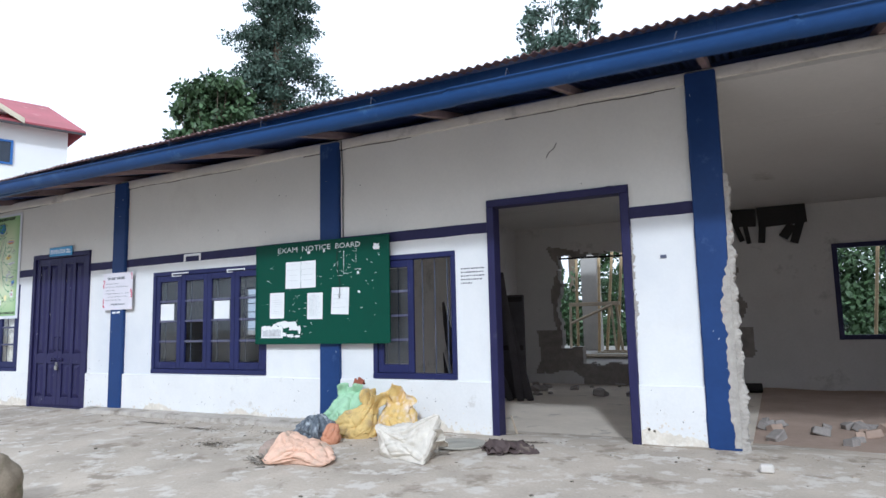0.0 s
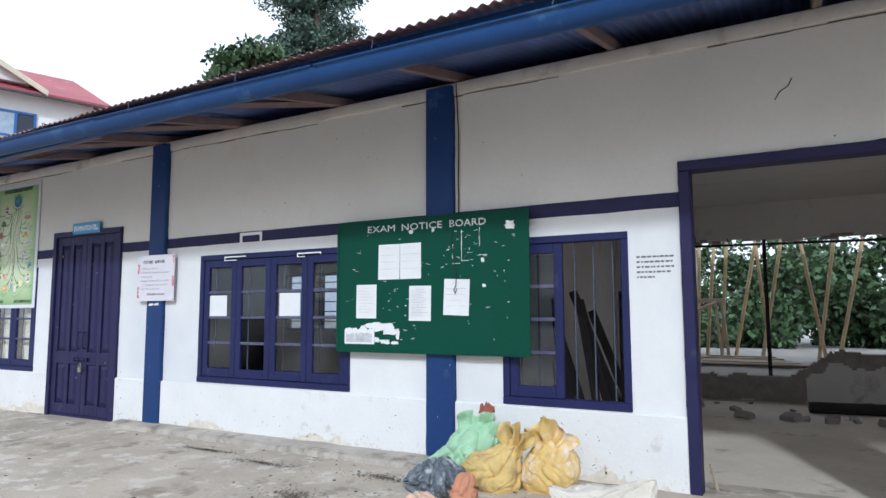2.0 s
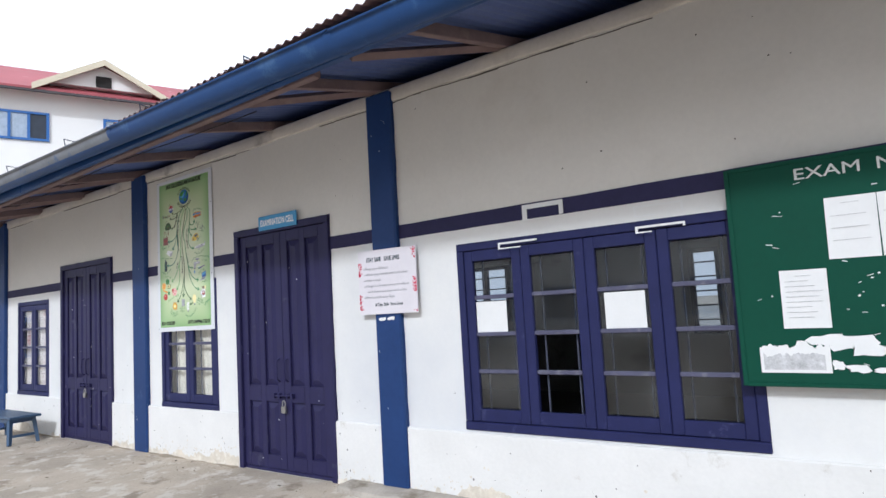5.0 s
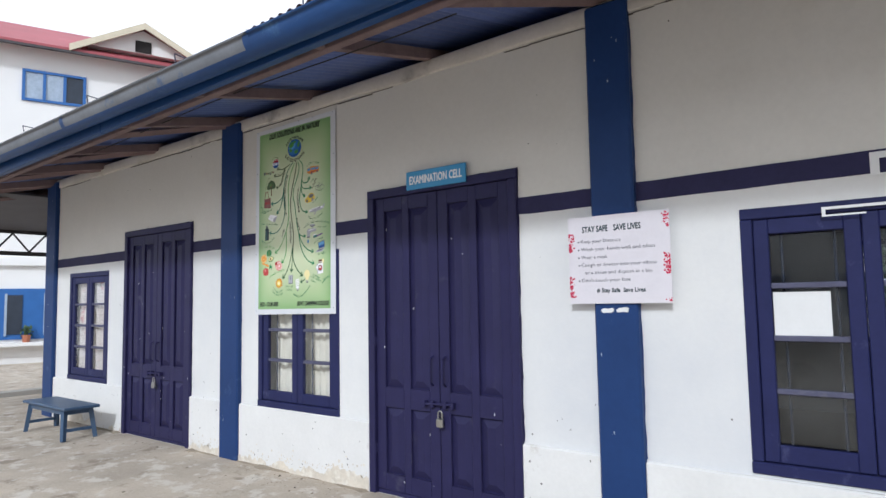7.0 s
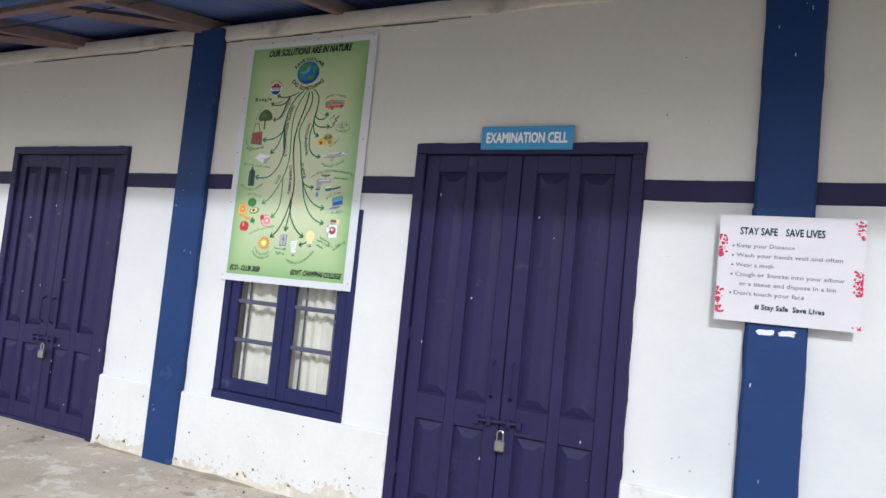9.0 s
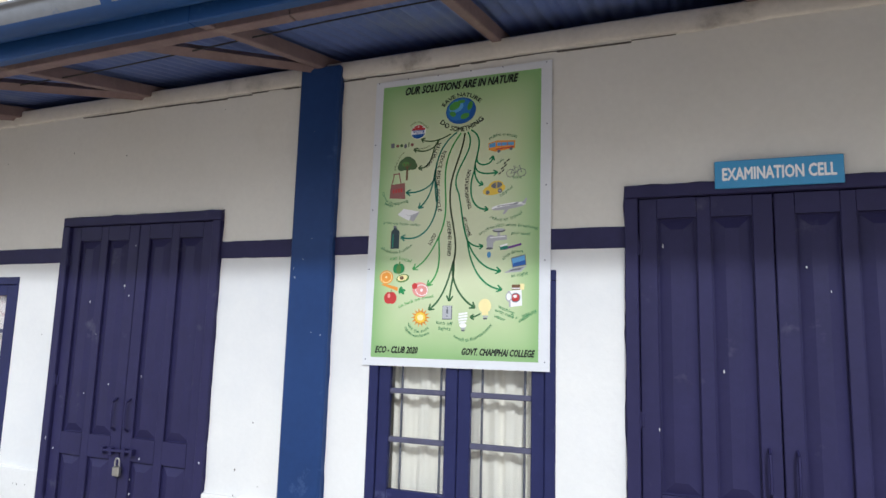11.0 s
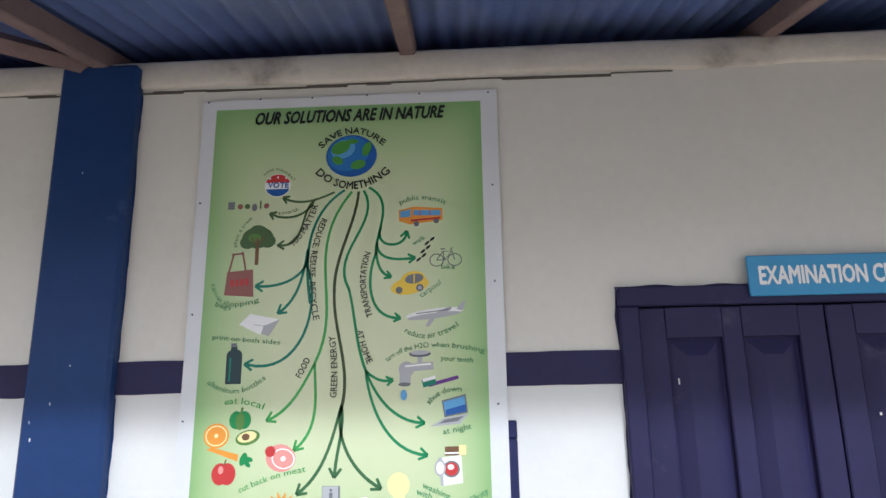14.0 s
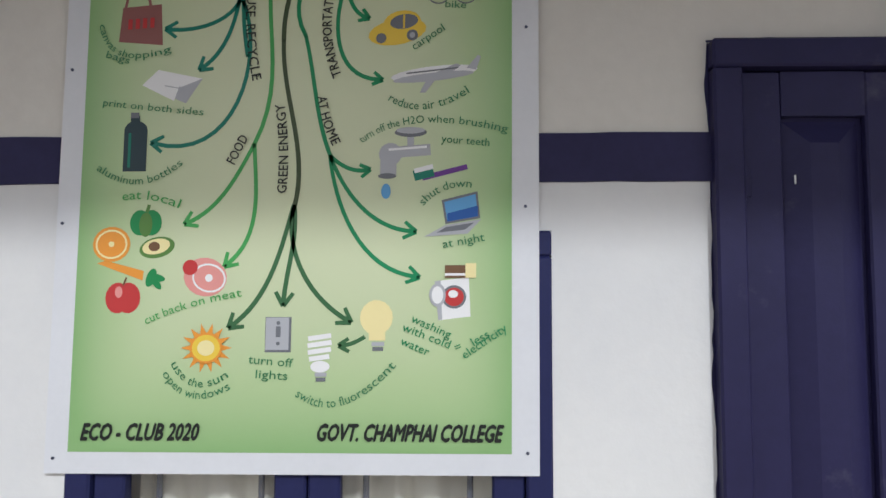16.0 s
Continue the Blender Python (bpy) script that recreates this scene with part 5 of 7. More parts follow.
def tape_frame(x0, x1, z0, z1, y, seed, wide=0.013):
    random.seed(seed)
    t = thing("tape_remnant", (x0, y, z0), "ragged white tape of a torn notice", "tape remnant", "tape remnants")
    bm = bmesh.new()
    for a, b, c, d in ((x0, x1, z1 - wide, z1), (x0, x0 + wide * 1.2, z0, z1 - wide), (x1 - wide, x1, z0 + random.uniform(0, 0.03), z1 - wide), (x0, x0 + (x1 - x0) * random.uniform(0.3, 0.6), z0 - 0.008, z0)):
        box(bm, a, b, y - 0.0012, y, c, d)
    part("tape", bm, M_PAPER, t)


tape_frame(-6.90, -6.60, 1.915, 2.012, Y - 0.013, 1, 0.03)
tape_frame(-7.10, -6.80, 1.745, 1.782, Y - 0.021, 2)
tape_frame(-6.15, -5.86, 1.84, 1.90, Y - 0.001, 3)
tape_frame(-6.14, -5.85, 1.742, 1.775, Y - 0.021, 4)
random.seed(17)
st = thing("stencilled_notice", (-2.87, Y, 1.42), "small black stencilled lines on the white wall", "lettering")
for k in range(5):
    x = -3.0
    end = -2.745 if k < 4 else -2.87
    while x < end - 0.02:
        w = random.uniform(0.012, 0.035)
        part("stencilled_bar", boxes((x, min(x + w, end), Y - 0.0012, Y - 0.0002, 1.590 - 0.036 * k, 1.590 - 0.036 * k + 0.013)), M_STENCIL, st)
        x += w + random.uniform(0.004, 0.010)
scraps_under = thing("paper_remnant", (-8.12, Y - 0.048, 1.29), "ragged white paper scrap on the blue pillar", "paper remnant")
scraps("torn_scrap", [(-8.17, 1.305, 0.09, 0.035, 41), (-8.08, 1.31, 0.08, 0.03, 42)], Y - 0.0482, scraps_under, "")


# ---------------------------------------------------------------- sacks and litter by the wall
def cloth_mat(name, base, stain, at=0.6):
    return mat(name, base, 0.75, var=0.22, scale=9, grain=140, bump=0.4, stain=stain, stain_at=at, stain_scale=6, second=(0.33, 0.28, 0.21), second_at=0.60, second_scale=4.0)


def g(x, y):
    return ground_z(x, y) - 0.004


def place(bm, x, y, z, turn, lean=0.0):
    bmesh.ops.transform(bm, matrix=pose(x, y, z, lean, 0, turn), verts=bm.verts)
    return bm


def drape(seed, w, d, h, n=26):
    """A rumpled piece of sacking lying over something: solid sheet with an uneven hem."""
    bm = bmesh.new()
    o = Vector((seed * 5.1, seed, 0))
    vs = []
    for j in range(n + 1):
        for i in range(n + 1):
            u, v = i / n * 2 - 1, j / n * 2 - 1
            e = 1 + 0.08 * noise.noise(o + Vector((u * 1.6, v * 1.6, 3)))
            z = h * max(0, 1 - (u * u + v * v) * 0.75) + 0.05 * noise.noise(o + Vector((u * 2.2, v * 2.2, 0))) + 0.045 * abs(noise.noise(o + Vector((u * 5, v * 3, 1)))) + 0.012 * noise.noise(o + Vector((u * 11, v * 9, 1)))
            vs.append(bm.verts.new((u * w * e, v * d * e, max(0.004, z))))
    for j in range(n):
        for i in range(n):
            q = j * (n + 1) + i
            bm.faces.new((vs[q], vs[q + 1], vs[q + n + 2], vs[q + n + 1]))
    ext = bmesh.ops.extrude_face_region(bm, geom=bm.faces[:])
    bmesh.ops.translate(bm, vec=(0, 0, 0.006), verts=[g for g in ext["geom"] if isinstance(g, bmesh.types.BMVert)])
    return bm


M_GREENSACK = cloth_mat("pale_green_sacking", (0.36, 0.56, 0.36), (0.55, 0.62, 0.50))
M_YELLOW = cloth_mat("yellow_sacking", (0.60, 0.43, 0.16), (0.40, 0.28, 0.14), 0.55)
M_YELLOW2 = cloth_mat("ochre_and_white_sacking", (0.62, 0.43, 0.15), (0.70, 0.58, 0.46), 0.48)
M_PEACH = cloth_mat("faded_orange_sacking", (0.66, 0.43, 0.31), (0.48, 0.36, 0.27), 0.56)
M_WHITESACK = cloth_mat("dirty_white_sacking", (0.60, 0.55, 0.47), (0.44, 0.38, 0.30))
M_BLUEBAG = mat("dark_blue_grey_plastic", (0.11, 0.125, 0.145), 0.3, var=0.6, scale=14, grain=50, bump=0.8, stain=(0.40, 0.43, 0.44), stain_at=0.53, stain_scale=11)
M_RUSTY = cloth_mat("rust_red_rag", (0.30, 0.09, 0.05), (0.18, 0.07, 0.05))
M_BROWN = cloth_mat("dark_brown_cloth", (0.085, 0.06, 0.055), (0.14, 0.105, 0.095))




def sack(label, material, bm, at, tie=None, group="sacks by the wall"):
    s = thing("sack", (at[0], at[1], g(at[0], at[1])), label, "sack", group)
    body = part("body", bm, material, s, smooth=True)
    return s, body


DIRS = [Vector(d).normalized() for d in ((1, 0.3, 0.6), (-0.6, 0.5, 0.9), (0.2, 1, -0.5), (0.9, -0.7, 0.4), (0.1, 0.4, 1), (-0.8, 0.2, 0.5))]


def crumpled(seed, size, tips=(), crease=0.03, at=(0, 0), turn=0.0):
    """A half-empty sack: flat foot, bulging cloth with sharp creases, corners and mouth pulled out to the given tips.
    tips: (direction, target, spread axis, spread, narrowness), in the sack's own metres."""
    bm = bmesh.new()
    bmesh.ops.create_icosphere(bm, subdivisions=6, radius=1.0)
    a, b, c = size
    o = Vector((seed * 7.3, seed * 3.1, seed * 1.7))
    pulls = [(Vector(d).normalized(), Vector(t), Vector(ax).normalized(), w, k) for d, t, ax, w, k in tips]
    for v in bm.verts:
        p = v.co.normalized()
        z = (p.z + 0.5) / 1.5
        co = Vector((p.x * a, p.y * b, c * max(0.0, z)))
        if z <= 0:
            co.x, co.y = co.x * (1.05 + 0.1 * z), co.y * (1.05 + 0.1 * z)
        pulled = 0.0
        for d, target, axis, wide, k in pulls:
            w = max(0.0, (p.dot(d) - k) / (1 - k))
            w = w * w * (3 - 2 * w)
            side = (p - d * p.dot(d))
            co = co.lerp(target + axis * side.dot(axis) * wide / math.sqrt(1 - k * k) + side * 0.03, w)
            pulled = max(pulled, w)
        q = co + o + Vector((noise.noise(o + co * 5), noise.noise(o + co * 5 + Vector((9, 0, 0))), noise.noise(o + co * 5 + Vector((0, 9, 0))))) * 0.09
        fold = 0.0
        for k, (d, target, axis, wide, kk) in enumerate(pulls):       # folds that run out to each tip
            other = d.cross(axis)
            side = p - d * p.dot(d)
            t = math.atan2(side.dot(other), side.dot(axis))
            near = max(0.0, min(1.0, (p.dot(d) + 0.25) / 1.0))
            fold += near * (1 - abs(math.sin(t * (3 + k) + 2.6 * noise.noise(q * 2.2 + Vector((k, 0, 0)))))) ** 2.5
        long_ = 0.0
        for k in range(4):                                            # long sharp creases across the cloth
            line = q.dot(DIRS[(seed + k) % 6]) * (4.5 + k) + 1.1 * noise.noise(q * 2.6 + Vector((0, k * 4, 0)))
            long_ += max(0.0, 1 - abs((line % 1.0) - 0.5) * 9) ** 1.5 * max(0.0, 0.35 + 1.6 * noise.noise(q * 3.1 + Vector((k * 7, 1, 2))))
        swell = noise.noise(q * 2.2 + Vector((3, 3, 3)))
        crumple = max(0.0, 1 - 7 * abs(noise.noise(q * 6.5 + Vector((5, 0, 0))))) + 0.6 * max(0.0, 1 - 7 * abs(noise.noise(q * 12 + Vector((0, 5, 0)))))
        push = -0.30 * crease * crumple + crease * (0.9 * swell - 0.75 * fold - 0.42 * long_ + 0.25 + 0.16 * noise.noise(q * 13)) * (1 - 0.45 * pulled) + 0.003 * noise.noise(q * 34)
        foot = min(1.0, co.z / 0.05)
        co += Vector((p.x, p.y, p.z * 0.8)) * push * (0.35 + 0.65 * foot)
        co.z = max(0.0, co.z)
        v.co = co
    bmesh.ops.transform(bm, matrix=pose(at[0], at[1], g(at[0], at[1]), 0, 0, turn), verts=bm.verts)
    return bm


def fan(seed, x, y, z, lean, h, spread, base=0.1, thick=0.004):
    """The loose pleated mouth of a sack, flaring out of its pinched neck."""
    bm = bmesh.new()
    n, m = 40, 14
    rows = []
    for j in range(m + 1):
        t = j / m
        row = []
        for i in range(n + 1):
            u = i / n * 2 - 1
            neck = base * (1 - 0.35 * math.sin(math.pi * min(1.0, t * 1.6)) + 0.25 * t)
            up = h * t * (1 + 0.35 * noise.noise(Vector((u * 2.2, seed, 1))) - 0.18 * u * u)
            a = u * radians(spread) * t
            d = 0.035 * math.sin(u * 9 + 3.5 * noise.noise(Vector((u * 2.4, t * 1.2, seed)))) + 0.07 * t * noise.noise(Vector((u * 2, t * 2, seed + 4))) + 0.05 * t * t * noise.noise(Vector((u * 1.2, 7, seed)))
            row.append(bm.verts.new((neck * u + up * math.sin(a), d, up * math.cos(a) - 0.06 * t * t * abs(u))))
        rows.append(row)
    for j in range(m):
        for i in range(n):
            bm.faces.new((rows[j][i], rows[j][i + 1], rows[j + 1][i + 1], rows[j + 1][i]))
    ext = bmesh.ops.extrude_face_region(bm, geom=bm.faces[:])
    bmesh.ops.translate(bm, vec=(0, thick, 0), verts=[v for v in ext["geom"] if isinstance(v, bmesh.types.BMVert)])
    bmesh.ops.transform(bm, matrix=pose(x, y, g(x, y) + z, 8, lean, 0), verts=bm.verts)
    return bm


s, body = sack("pale green woven sack slumped against the wall, open at the top", M_GREENSACK, crumpled(1, (0.19, 0.15, 0.32), (((0.4, 0.3, 0.9), (0.09, 0.08, 0.40), (1, 0.05, 0.16), 0.16, 0.2), ((-1, -0.2, -0.15), (-0.34, -0.07, 0.10), (0, 1, 0.3), 0.08, 0.55)), 0.055, (-4.20, 5.56)), (-4.20, 5.56))
part("mouth", fan(21, -4.16, 5.60, 0.20, 16, 0.30, 12, 0.13), M_GREENSACK, s, smooth=True)
part("rag", place(drape(4, 0.055, 0.04, 0.045, 12), -4.10, 5.67, g(-4.10, 5.67) + 0.455, 15), M_RUSTY, s, "rust red rag in its mouth", smooth=True)
s, body = sack("yellow woven sack with a pinched neck", M_YELLOW, crumpled(2, (0.22, 0.17, 0.25), (((0.75, 0.1, 0.65), (0.17, 0.03, 0.33), (0.35, 0, 1), 0.10, 0.35), ((-0.9, -0.3, -0.2), (-0.27, -0.10, 0.04), (0, 1, 0.4), 0.10, 0.7)), 0.045, (-3.93, 5.40)), (-3.93, 5.40))
part("mouth", fan(22, -3.79, 5.42, 0.22, 12, 0.25, 12, 0.075), M_YELLOW, s, smooth=True)
s, body = sack("ochre and white woven sack with its loose top folded over", M_YELLOW2, crumpled(3, (0.21, 0.16, 0.28), (((0.25, 0.1, 1), (0.03, 0.03, 0.33), (1, 0, 0.10), 0.15, 0.2),), 0.050, (-3.56, 5.52)), (-3.56, 5.52))
part("mouth", fan(23, -3.58, 5.54, 0.20, 12, 0.28, 14, 0.12), M_YELLOW2, s, smooth=True)
s, body = sack("dirty white woven sack lying on its side, mouth upright", M_WHITESACK, crumpled(5, (0.25, 0.20, 0.26), (((1, -0.1, 0.75), (0.36, -0.04, 0.33), (0.10, -0.3, 0.5), 0.10, 0.62), ((1, -0.5, -0.3), (0.34, -0.24, 0.02), (0.1, 0.4, 1), 0.12, 0.6), ((-0.6, -0.5, 0.5), (-0.20, -0.14, 0.26), (0, 1, 0), 0.1, 0.86)), 0.045, (-3.06, 4.86), -6), (-3.06, 4.86))
part("mouth", fan(24, -2.80, 4.78, 0.10, 38, 0.20, 12, 0.07), M_WHITESACK, s, smooth=True)
s, body = sack("faded orange sack lying flat over rubbish", M_PEACH, crumpled(6, (0.27, 0.20, 0.18), (((1, -0.3, -0.1), (0.38, -0.12, 0.03), (0, 1, 0.2), 0.14, 0.6), ((-0.5, -1, -0.1), (-0.12, -0.27, 0.02), (1, 0, 0), 0.10, 0.7), ((-0.7, 0.2, 0.9), (-0.14, 0.02, 0.22), (0.2, 1, 0), 0.12, 0.75)), 0.05, (-3.83, 4.42)), (-3.83, 4.42))
part("soiled_mouth", crumpled(16, (0.15, 0.13, 0.15), (), 0.03, (-4.12, 4.44)), cloth_mat("soil_stained_sacking", (0.34, 0.26, 0.21), (0.22, 0.18, 0.15), 0.52), s, "soil-stained brown mouth", smooth=True)
random.seed(64)
bm = bmesh.new()
for k in range(150):
    x, y = random.gauss(-4.05, 0.07), random.gauss(4.25, 0.05)
    z = g(x, y) + max(0.0, 0.07 - 0.5 * abs(x + 4.05) - 0.4 * abs(y - 4.25)) * random.random()
    t, L, e = random.uniform(0, 6.3), random.uniform(0.03, 0.10), random.uniform(-0.01, 0.04)
    rod(bm, (x, y, z + 0.003), (x + L * math.cos(t), y + L * math.sin(t), max(g(x, y) + 0.003, z + e)), random.uniform(0.002, 0.006), seg=4)
part("rubbish", bm, mat("dry_stalks_and_ash", (0.26, 0.23, 0.19), 0.9, var=0.3, scale=20, island=0.7), s, "dry stalks and ash spilling out")
s = thing("plastic_bag", (-4.27, 5.12, g(-4.27, 5.12)), "crumpled dark blue-grey plastic bag full of rubbish", "rubbish bag")
part("body", crumpled(8, (0.21, 0.16, 0.21), (((-1, 0, 0.2), (-0.24, 0.0, 0.05), (0, 1, 0), 0.08, 0.7), ((0.3, -0.3, 1), (0.05, -0.03, 0.23), (1, 0.4, 0), 0.1, 0.7)), 0.085, (-4.27, 5.14)), M_BLUEBAG, s, smooth=True)
s = thing("rag", (-3.98, 5.03, g(-3.98, 5.03)), "crumpled orange-red rag between the sacks", "rag")
part("cloth", crumpled(11, (0.085, 0.08, 0.13), (((0.2, 0, 1), (0.02, 0.02, 0.18), (1, 0.3, 0), 0.06, 0.6),), 0.03, (-3.98, 5.03)), cloth_mat("orange_red_rag", (0.50, 0.23, 0.13), (0.34, 0.28, 0.24)), s, smooth=True)
s = thing("floor_cloth", (-2.31, 5.27, g(-2.31, 5.27)), "dark brown folded cloth dropped before the doorway", "cloth")
part("cloth", place(drape(12, 0.21, 0.20, 0.035, 24), -2.31, 5.27, g(-2.31, 5.27), 30), M_BROWN, s, smooth=True)
part("fold", place(drape(14, 0.12, 0.14, 0.05, 16), -2.36, 5.20, g(-2.36, 5.2) + 0.02, 60), M_BROWN, s, smooth=True)
s = thing("round_lid", (-2.80, 5.33, g(-2.8, 5.33)), "dusty grey round lid lying on the ground", "lid")
bm = bmesh.new()
ring = [(0.235, 0.0), (0.24, 0.012), (0.228, 0.020), (0.20, 0.012), (0.09, 0.012), (0.08, 0.018), (0.0, 0.018)]
prev = None
for r, h in ring:
    cur = [bm.verts.new((-2.80 + r * math.cos(2 * math.pi * i / 36), 5.33 + r * math.sin(2 * math.pi * i / 36), g(-2.8, 5.33) + 0.006 + h)) for i in range(36)] if r else [bm.verts.new((-2.80, 5.33, g(-2.8, 5.33) + 0.006 + h))]
    if prev:
        for i in range(36):
            bm.faces.new((prev[i], prev[(i + 1) % 36], cur[(i + 1) % 36], cur[i]) if len(cur) > 1 else (prev[i], prev[(i + 1) % 36], cur[0]))
    prev = cur
part("disc", bm, mat("dusty_grey_lid", (0.33, 0.31, 0.26), 0.8, var=0.15, scale=8, bump=0.2), s, smooth=True)

# boulder at the edge of the yard
s = thing("boulder", (-4.93, 2.60, ground_z(-4.93, 2.6)), "mossy rounded boulder at the yard's edge", "boulder")
bm = bmesh.new()
bmesh.ops.create_icosphere(bm, subdivisions=4, radius=1.0)
for v in bm.verts:
    v.co = Vector((v.co.x * 0.20, v.co.y * 0.19, v.co.z * 0.26)) * (1 + 0.16 * noise.noise(v.co * 1.7) + 0.06 * noise.noise(v.co * 5)) + Vector((-4.93, 2.60, ground_z(-4.93, 2.6) + 0.12))
part("stone", bm, mat("mossy_stone", (0.22, 0.18, 0.13), 0.95, var=0.3, scale=9, grain=60, bump=0.7, stain=(0.13, 0.12, 0.07), stain_at=0.52, stain_scale=6), s, smooth=True)

# bench
BX, BY = -14.42, 5.44
bz = ground_z(BX, BY) - 0.002
bench = thing("bench", (BX, BY, bz), "low dark blue wooden bench beside the wall", "bench")
BH, B0, B1, F0, F1 = 0.345, -14.98, -13.87, 5.26, 5.62
part("seat", boxes((B0, B1, F0, F1, bz + BH - 0.03, bz + BH), bevel=0.008), M_BENCH, bench)
part("apron", boxes((B0 + 0.1, B1 - 0.1, F0 + 0.04, F0 + 0.06, bz + BH - 0.085, bz + BH - 0.03), (B0 + 0.1, B1 - 0.1, F1 - 0.06, F1 - 0.04, bz + BH - 0.085, bz + BH - 0.03), (B0 + 0.1, B0 + 0.12, F0 + 0.06, F1 - 0.06, bz + BH - 0.085, bz + BH - 0.03), (B1 - 0.12, B1 - 0.1, F0 + 0.06, F1 - 0.06, bz + BH - 0.085, bz + BH - 0.03), bevel=0.003), M_BENCH, bench)
for lx, ly, ox, oy in ((B0 + 0.12, F0 + 0.05, -0.06, -0.03), (B1 - 0.12, F0 + 0.05, 0.06, -0.03), (B0 + 0.12, F1 - 0.05, -0.06, 0.03), (B1 - 0.12, F1 - 0.05, 0.06, 0.03)):
    bm = bmesh.new()
    rod(bm, (lx + ox, ly + oy, bz), (lx, ly, bz + BH - 0.03), 0.028, 0.034, seg=4)
    part("leg", bm, M_BENCH, bench)
for lx in (B0 + 0.08, B1 - 0.08):
    part("stretcher", boxes((lx - 0.015, lx + 0.015, F0 + 0.04, F1 - 0.04, bz + 0.09, bz + 0.12)), M_BENCH, bench)

# broken plaster beside the doorway and on the end pillar
def ragged(name, x0, x1, z0, z1, y0, depth, seed, material, label, side):
    """A strip of broken masonry with one straight and one ragged edge."""
    bm = bmesh.new()
    n = int((z1 - z0) / 0.008)
    prev = None
    for i in range(n + 1):
        t = i / n
        z = z0 + (z1 - z0) * t
        k = 0.5 + 0.55 * noise.noise(Vector((seed, z * 4, 0))) + 0.30 * noise.noise(Vector((seed, z * 13, 3))) + 0.16 * noise.noise(Vector((seed, z * 45, 6)))
        k *= 1 - 0.45 * t if side == "pillar" else math.sin(math.pi * min(1, max(0.03, t))) ** 0.4
        w = (x1 - x0) * min(1.0, max(0.06, k))
        row = []
        for a, b in ((0.0, 0.0), (0.35, 0.003), (0.7, 0.006), (1.0, 0.016), (1.0, depth * 0.5), (0.85, depth)):
            p = Vector((x0 + w * a, y0 + b, z))
            e = 0.009 * noise.noise(p * 38 + Vector((seed, 0, 0))) + 0.005 * noise.noise(p * 90)
            row.append(bm.verts.new(p + Vector((e if a else 0.0, e * 0.8, 0))))
        if prev:
            for q in range(5):
                bm.faces.new((prev[q], prev[q + 1], row[q + 1], row[q]))
        prev = row
    return structure(name, bm, material, label, "broken plaster")


ragged("trim_broken_jamb", -1.3275, -1.233, 0.78, 1.90, Y - 0.004, 0.1, 6, M_MORTAR, "broken plaster and brick beside the door frame", "jamb")
ragged("trim_broken_pillar", -0.5445, -0.425, -0.06, 2.25, Y - 0.03, 0.2, 9, M_MORTAR, "broken brick edge of the end pillar", "pillar")
bm = bmesh.new()
prev = None
for k in range(241):
    z = 0.02 + 1.7 * k / 240
    w = 0.045 + 0.05 * noise.noise(Vector((4, z * 4, 0))) + 0.02 * noise.noise(Vector((4, z * 19, 0))) + (0.02 if z < 1.4 else -0.3 * (z - 1.4))
    w = max(0.004, w)
    e = 0.0015 * noise.noise(Vector((9, z * 60, 0)))
    cur = [bm.verts.new(c) for c in ((-0.5452 - w, Y - 0.0468, z), (-0.5455 - w, Y - 0.0495 + e, z), (-0.5448, Y - 0.0500 + e, z), (-0.5440, Y - 0.03, z))]
    if prev:
        for q in range(3):
            bm.faces.new((prev[q], prev[q + 1], cur[q + 1], cur[q]))
    prev = cur
structure("trim_bare_pillar_edge", bm, M_MORTAR, "bare mortar where the pillar's blue paint has broken off", "broken plaster")
s = thing("wall_switch", (-1.06, Y, 1.575), "tiny dark switch on the white wall", "switch")
part("plate", boxes((-1.085, -1.035, Y - 0.012, Y, 1.575, 1.605), bevel=0.003), M_IRON, s)

# rubble in the open bay and hanging boards
random.seed(12)
for k in range(60):
    x, y = random.uniform(-0.45, 3.0), random.gauss(7.35, 0.28)
    w = random.uniform(0.06, 0.16)
    s = thing("rubble", (x, y, FLOOR), "broken brown brick and mortar lump", "rubble", "rubble in the open bay")
    bm = bmesh.new()
    box(bm, -w / 2, w / 2, -w * 0.35, w * 0.35, -w * 0.25, w * 0.3, bevel=w * 0.06)
    for v in bm.verts:
        v.co *= 1 + 0.25 * noise.noise(v.co * 12 + Vector((k, 0, 0)))
    bmesh.ops.transform(bm, matrix=pose(x, y, FLOOR + w * 0.12, random.uniform(-25, 25), random.uniform(-25, 25), random.uniform(0, 180)), verts=bm.verts)
    part("lump", bm, M_BRICK if k % 3 else M_EARTH, s)
hang = thing("hanging_boards", (-0.3, 11.45, 2.2), "charred black ceiling boards hanging broken at the back wall", "broken boards")
for x0, x1, z0, z1, tilt in ((-0.82, -0.42, 2.50, 2.78, 3), (-0.40, 0.28, 2.48, 2.86, -3), (-0.40, -0.30, 2.22, 2.52, 6), (-0.06, 0.08, 2.26, 2.50, 35), (0.08, 0.20, 2.18, 2.52, 18), (-0.72, -0.64, 2.26, 2.52, -18), (-0.60, -0.53, 2.22, 2.52, -8)):
    bm = bmesh.new()
    cx, cz = (x0 + x1) / 2, (z0 + z1) / 2
    box(bm, x0, x1, 11.42, 11.45, z0, z1, bevel=0.004)
    bmesh.ops.transform(bm, matrix=Matrix.Translation((cx, 0, cz)) @ Matrix.Rotation(radians(tilt), 4, "Y") @ Matrix.Translation((-cx, 0, -cz)), verts=bm.verts)
    part("board", bm, M_DARK, hang)

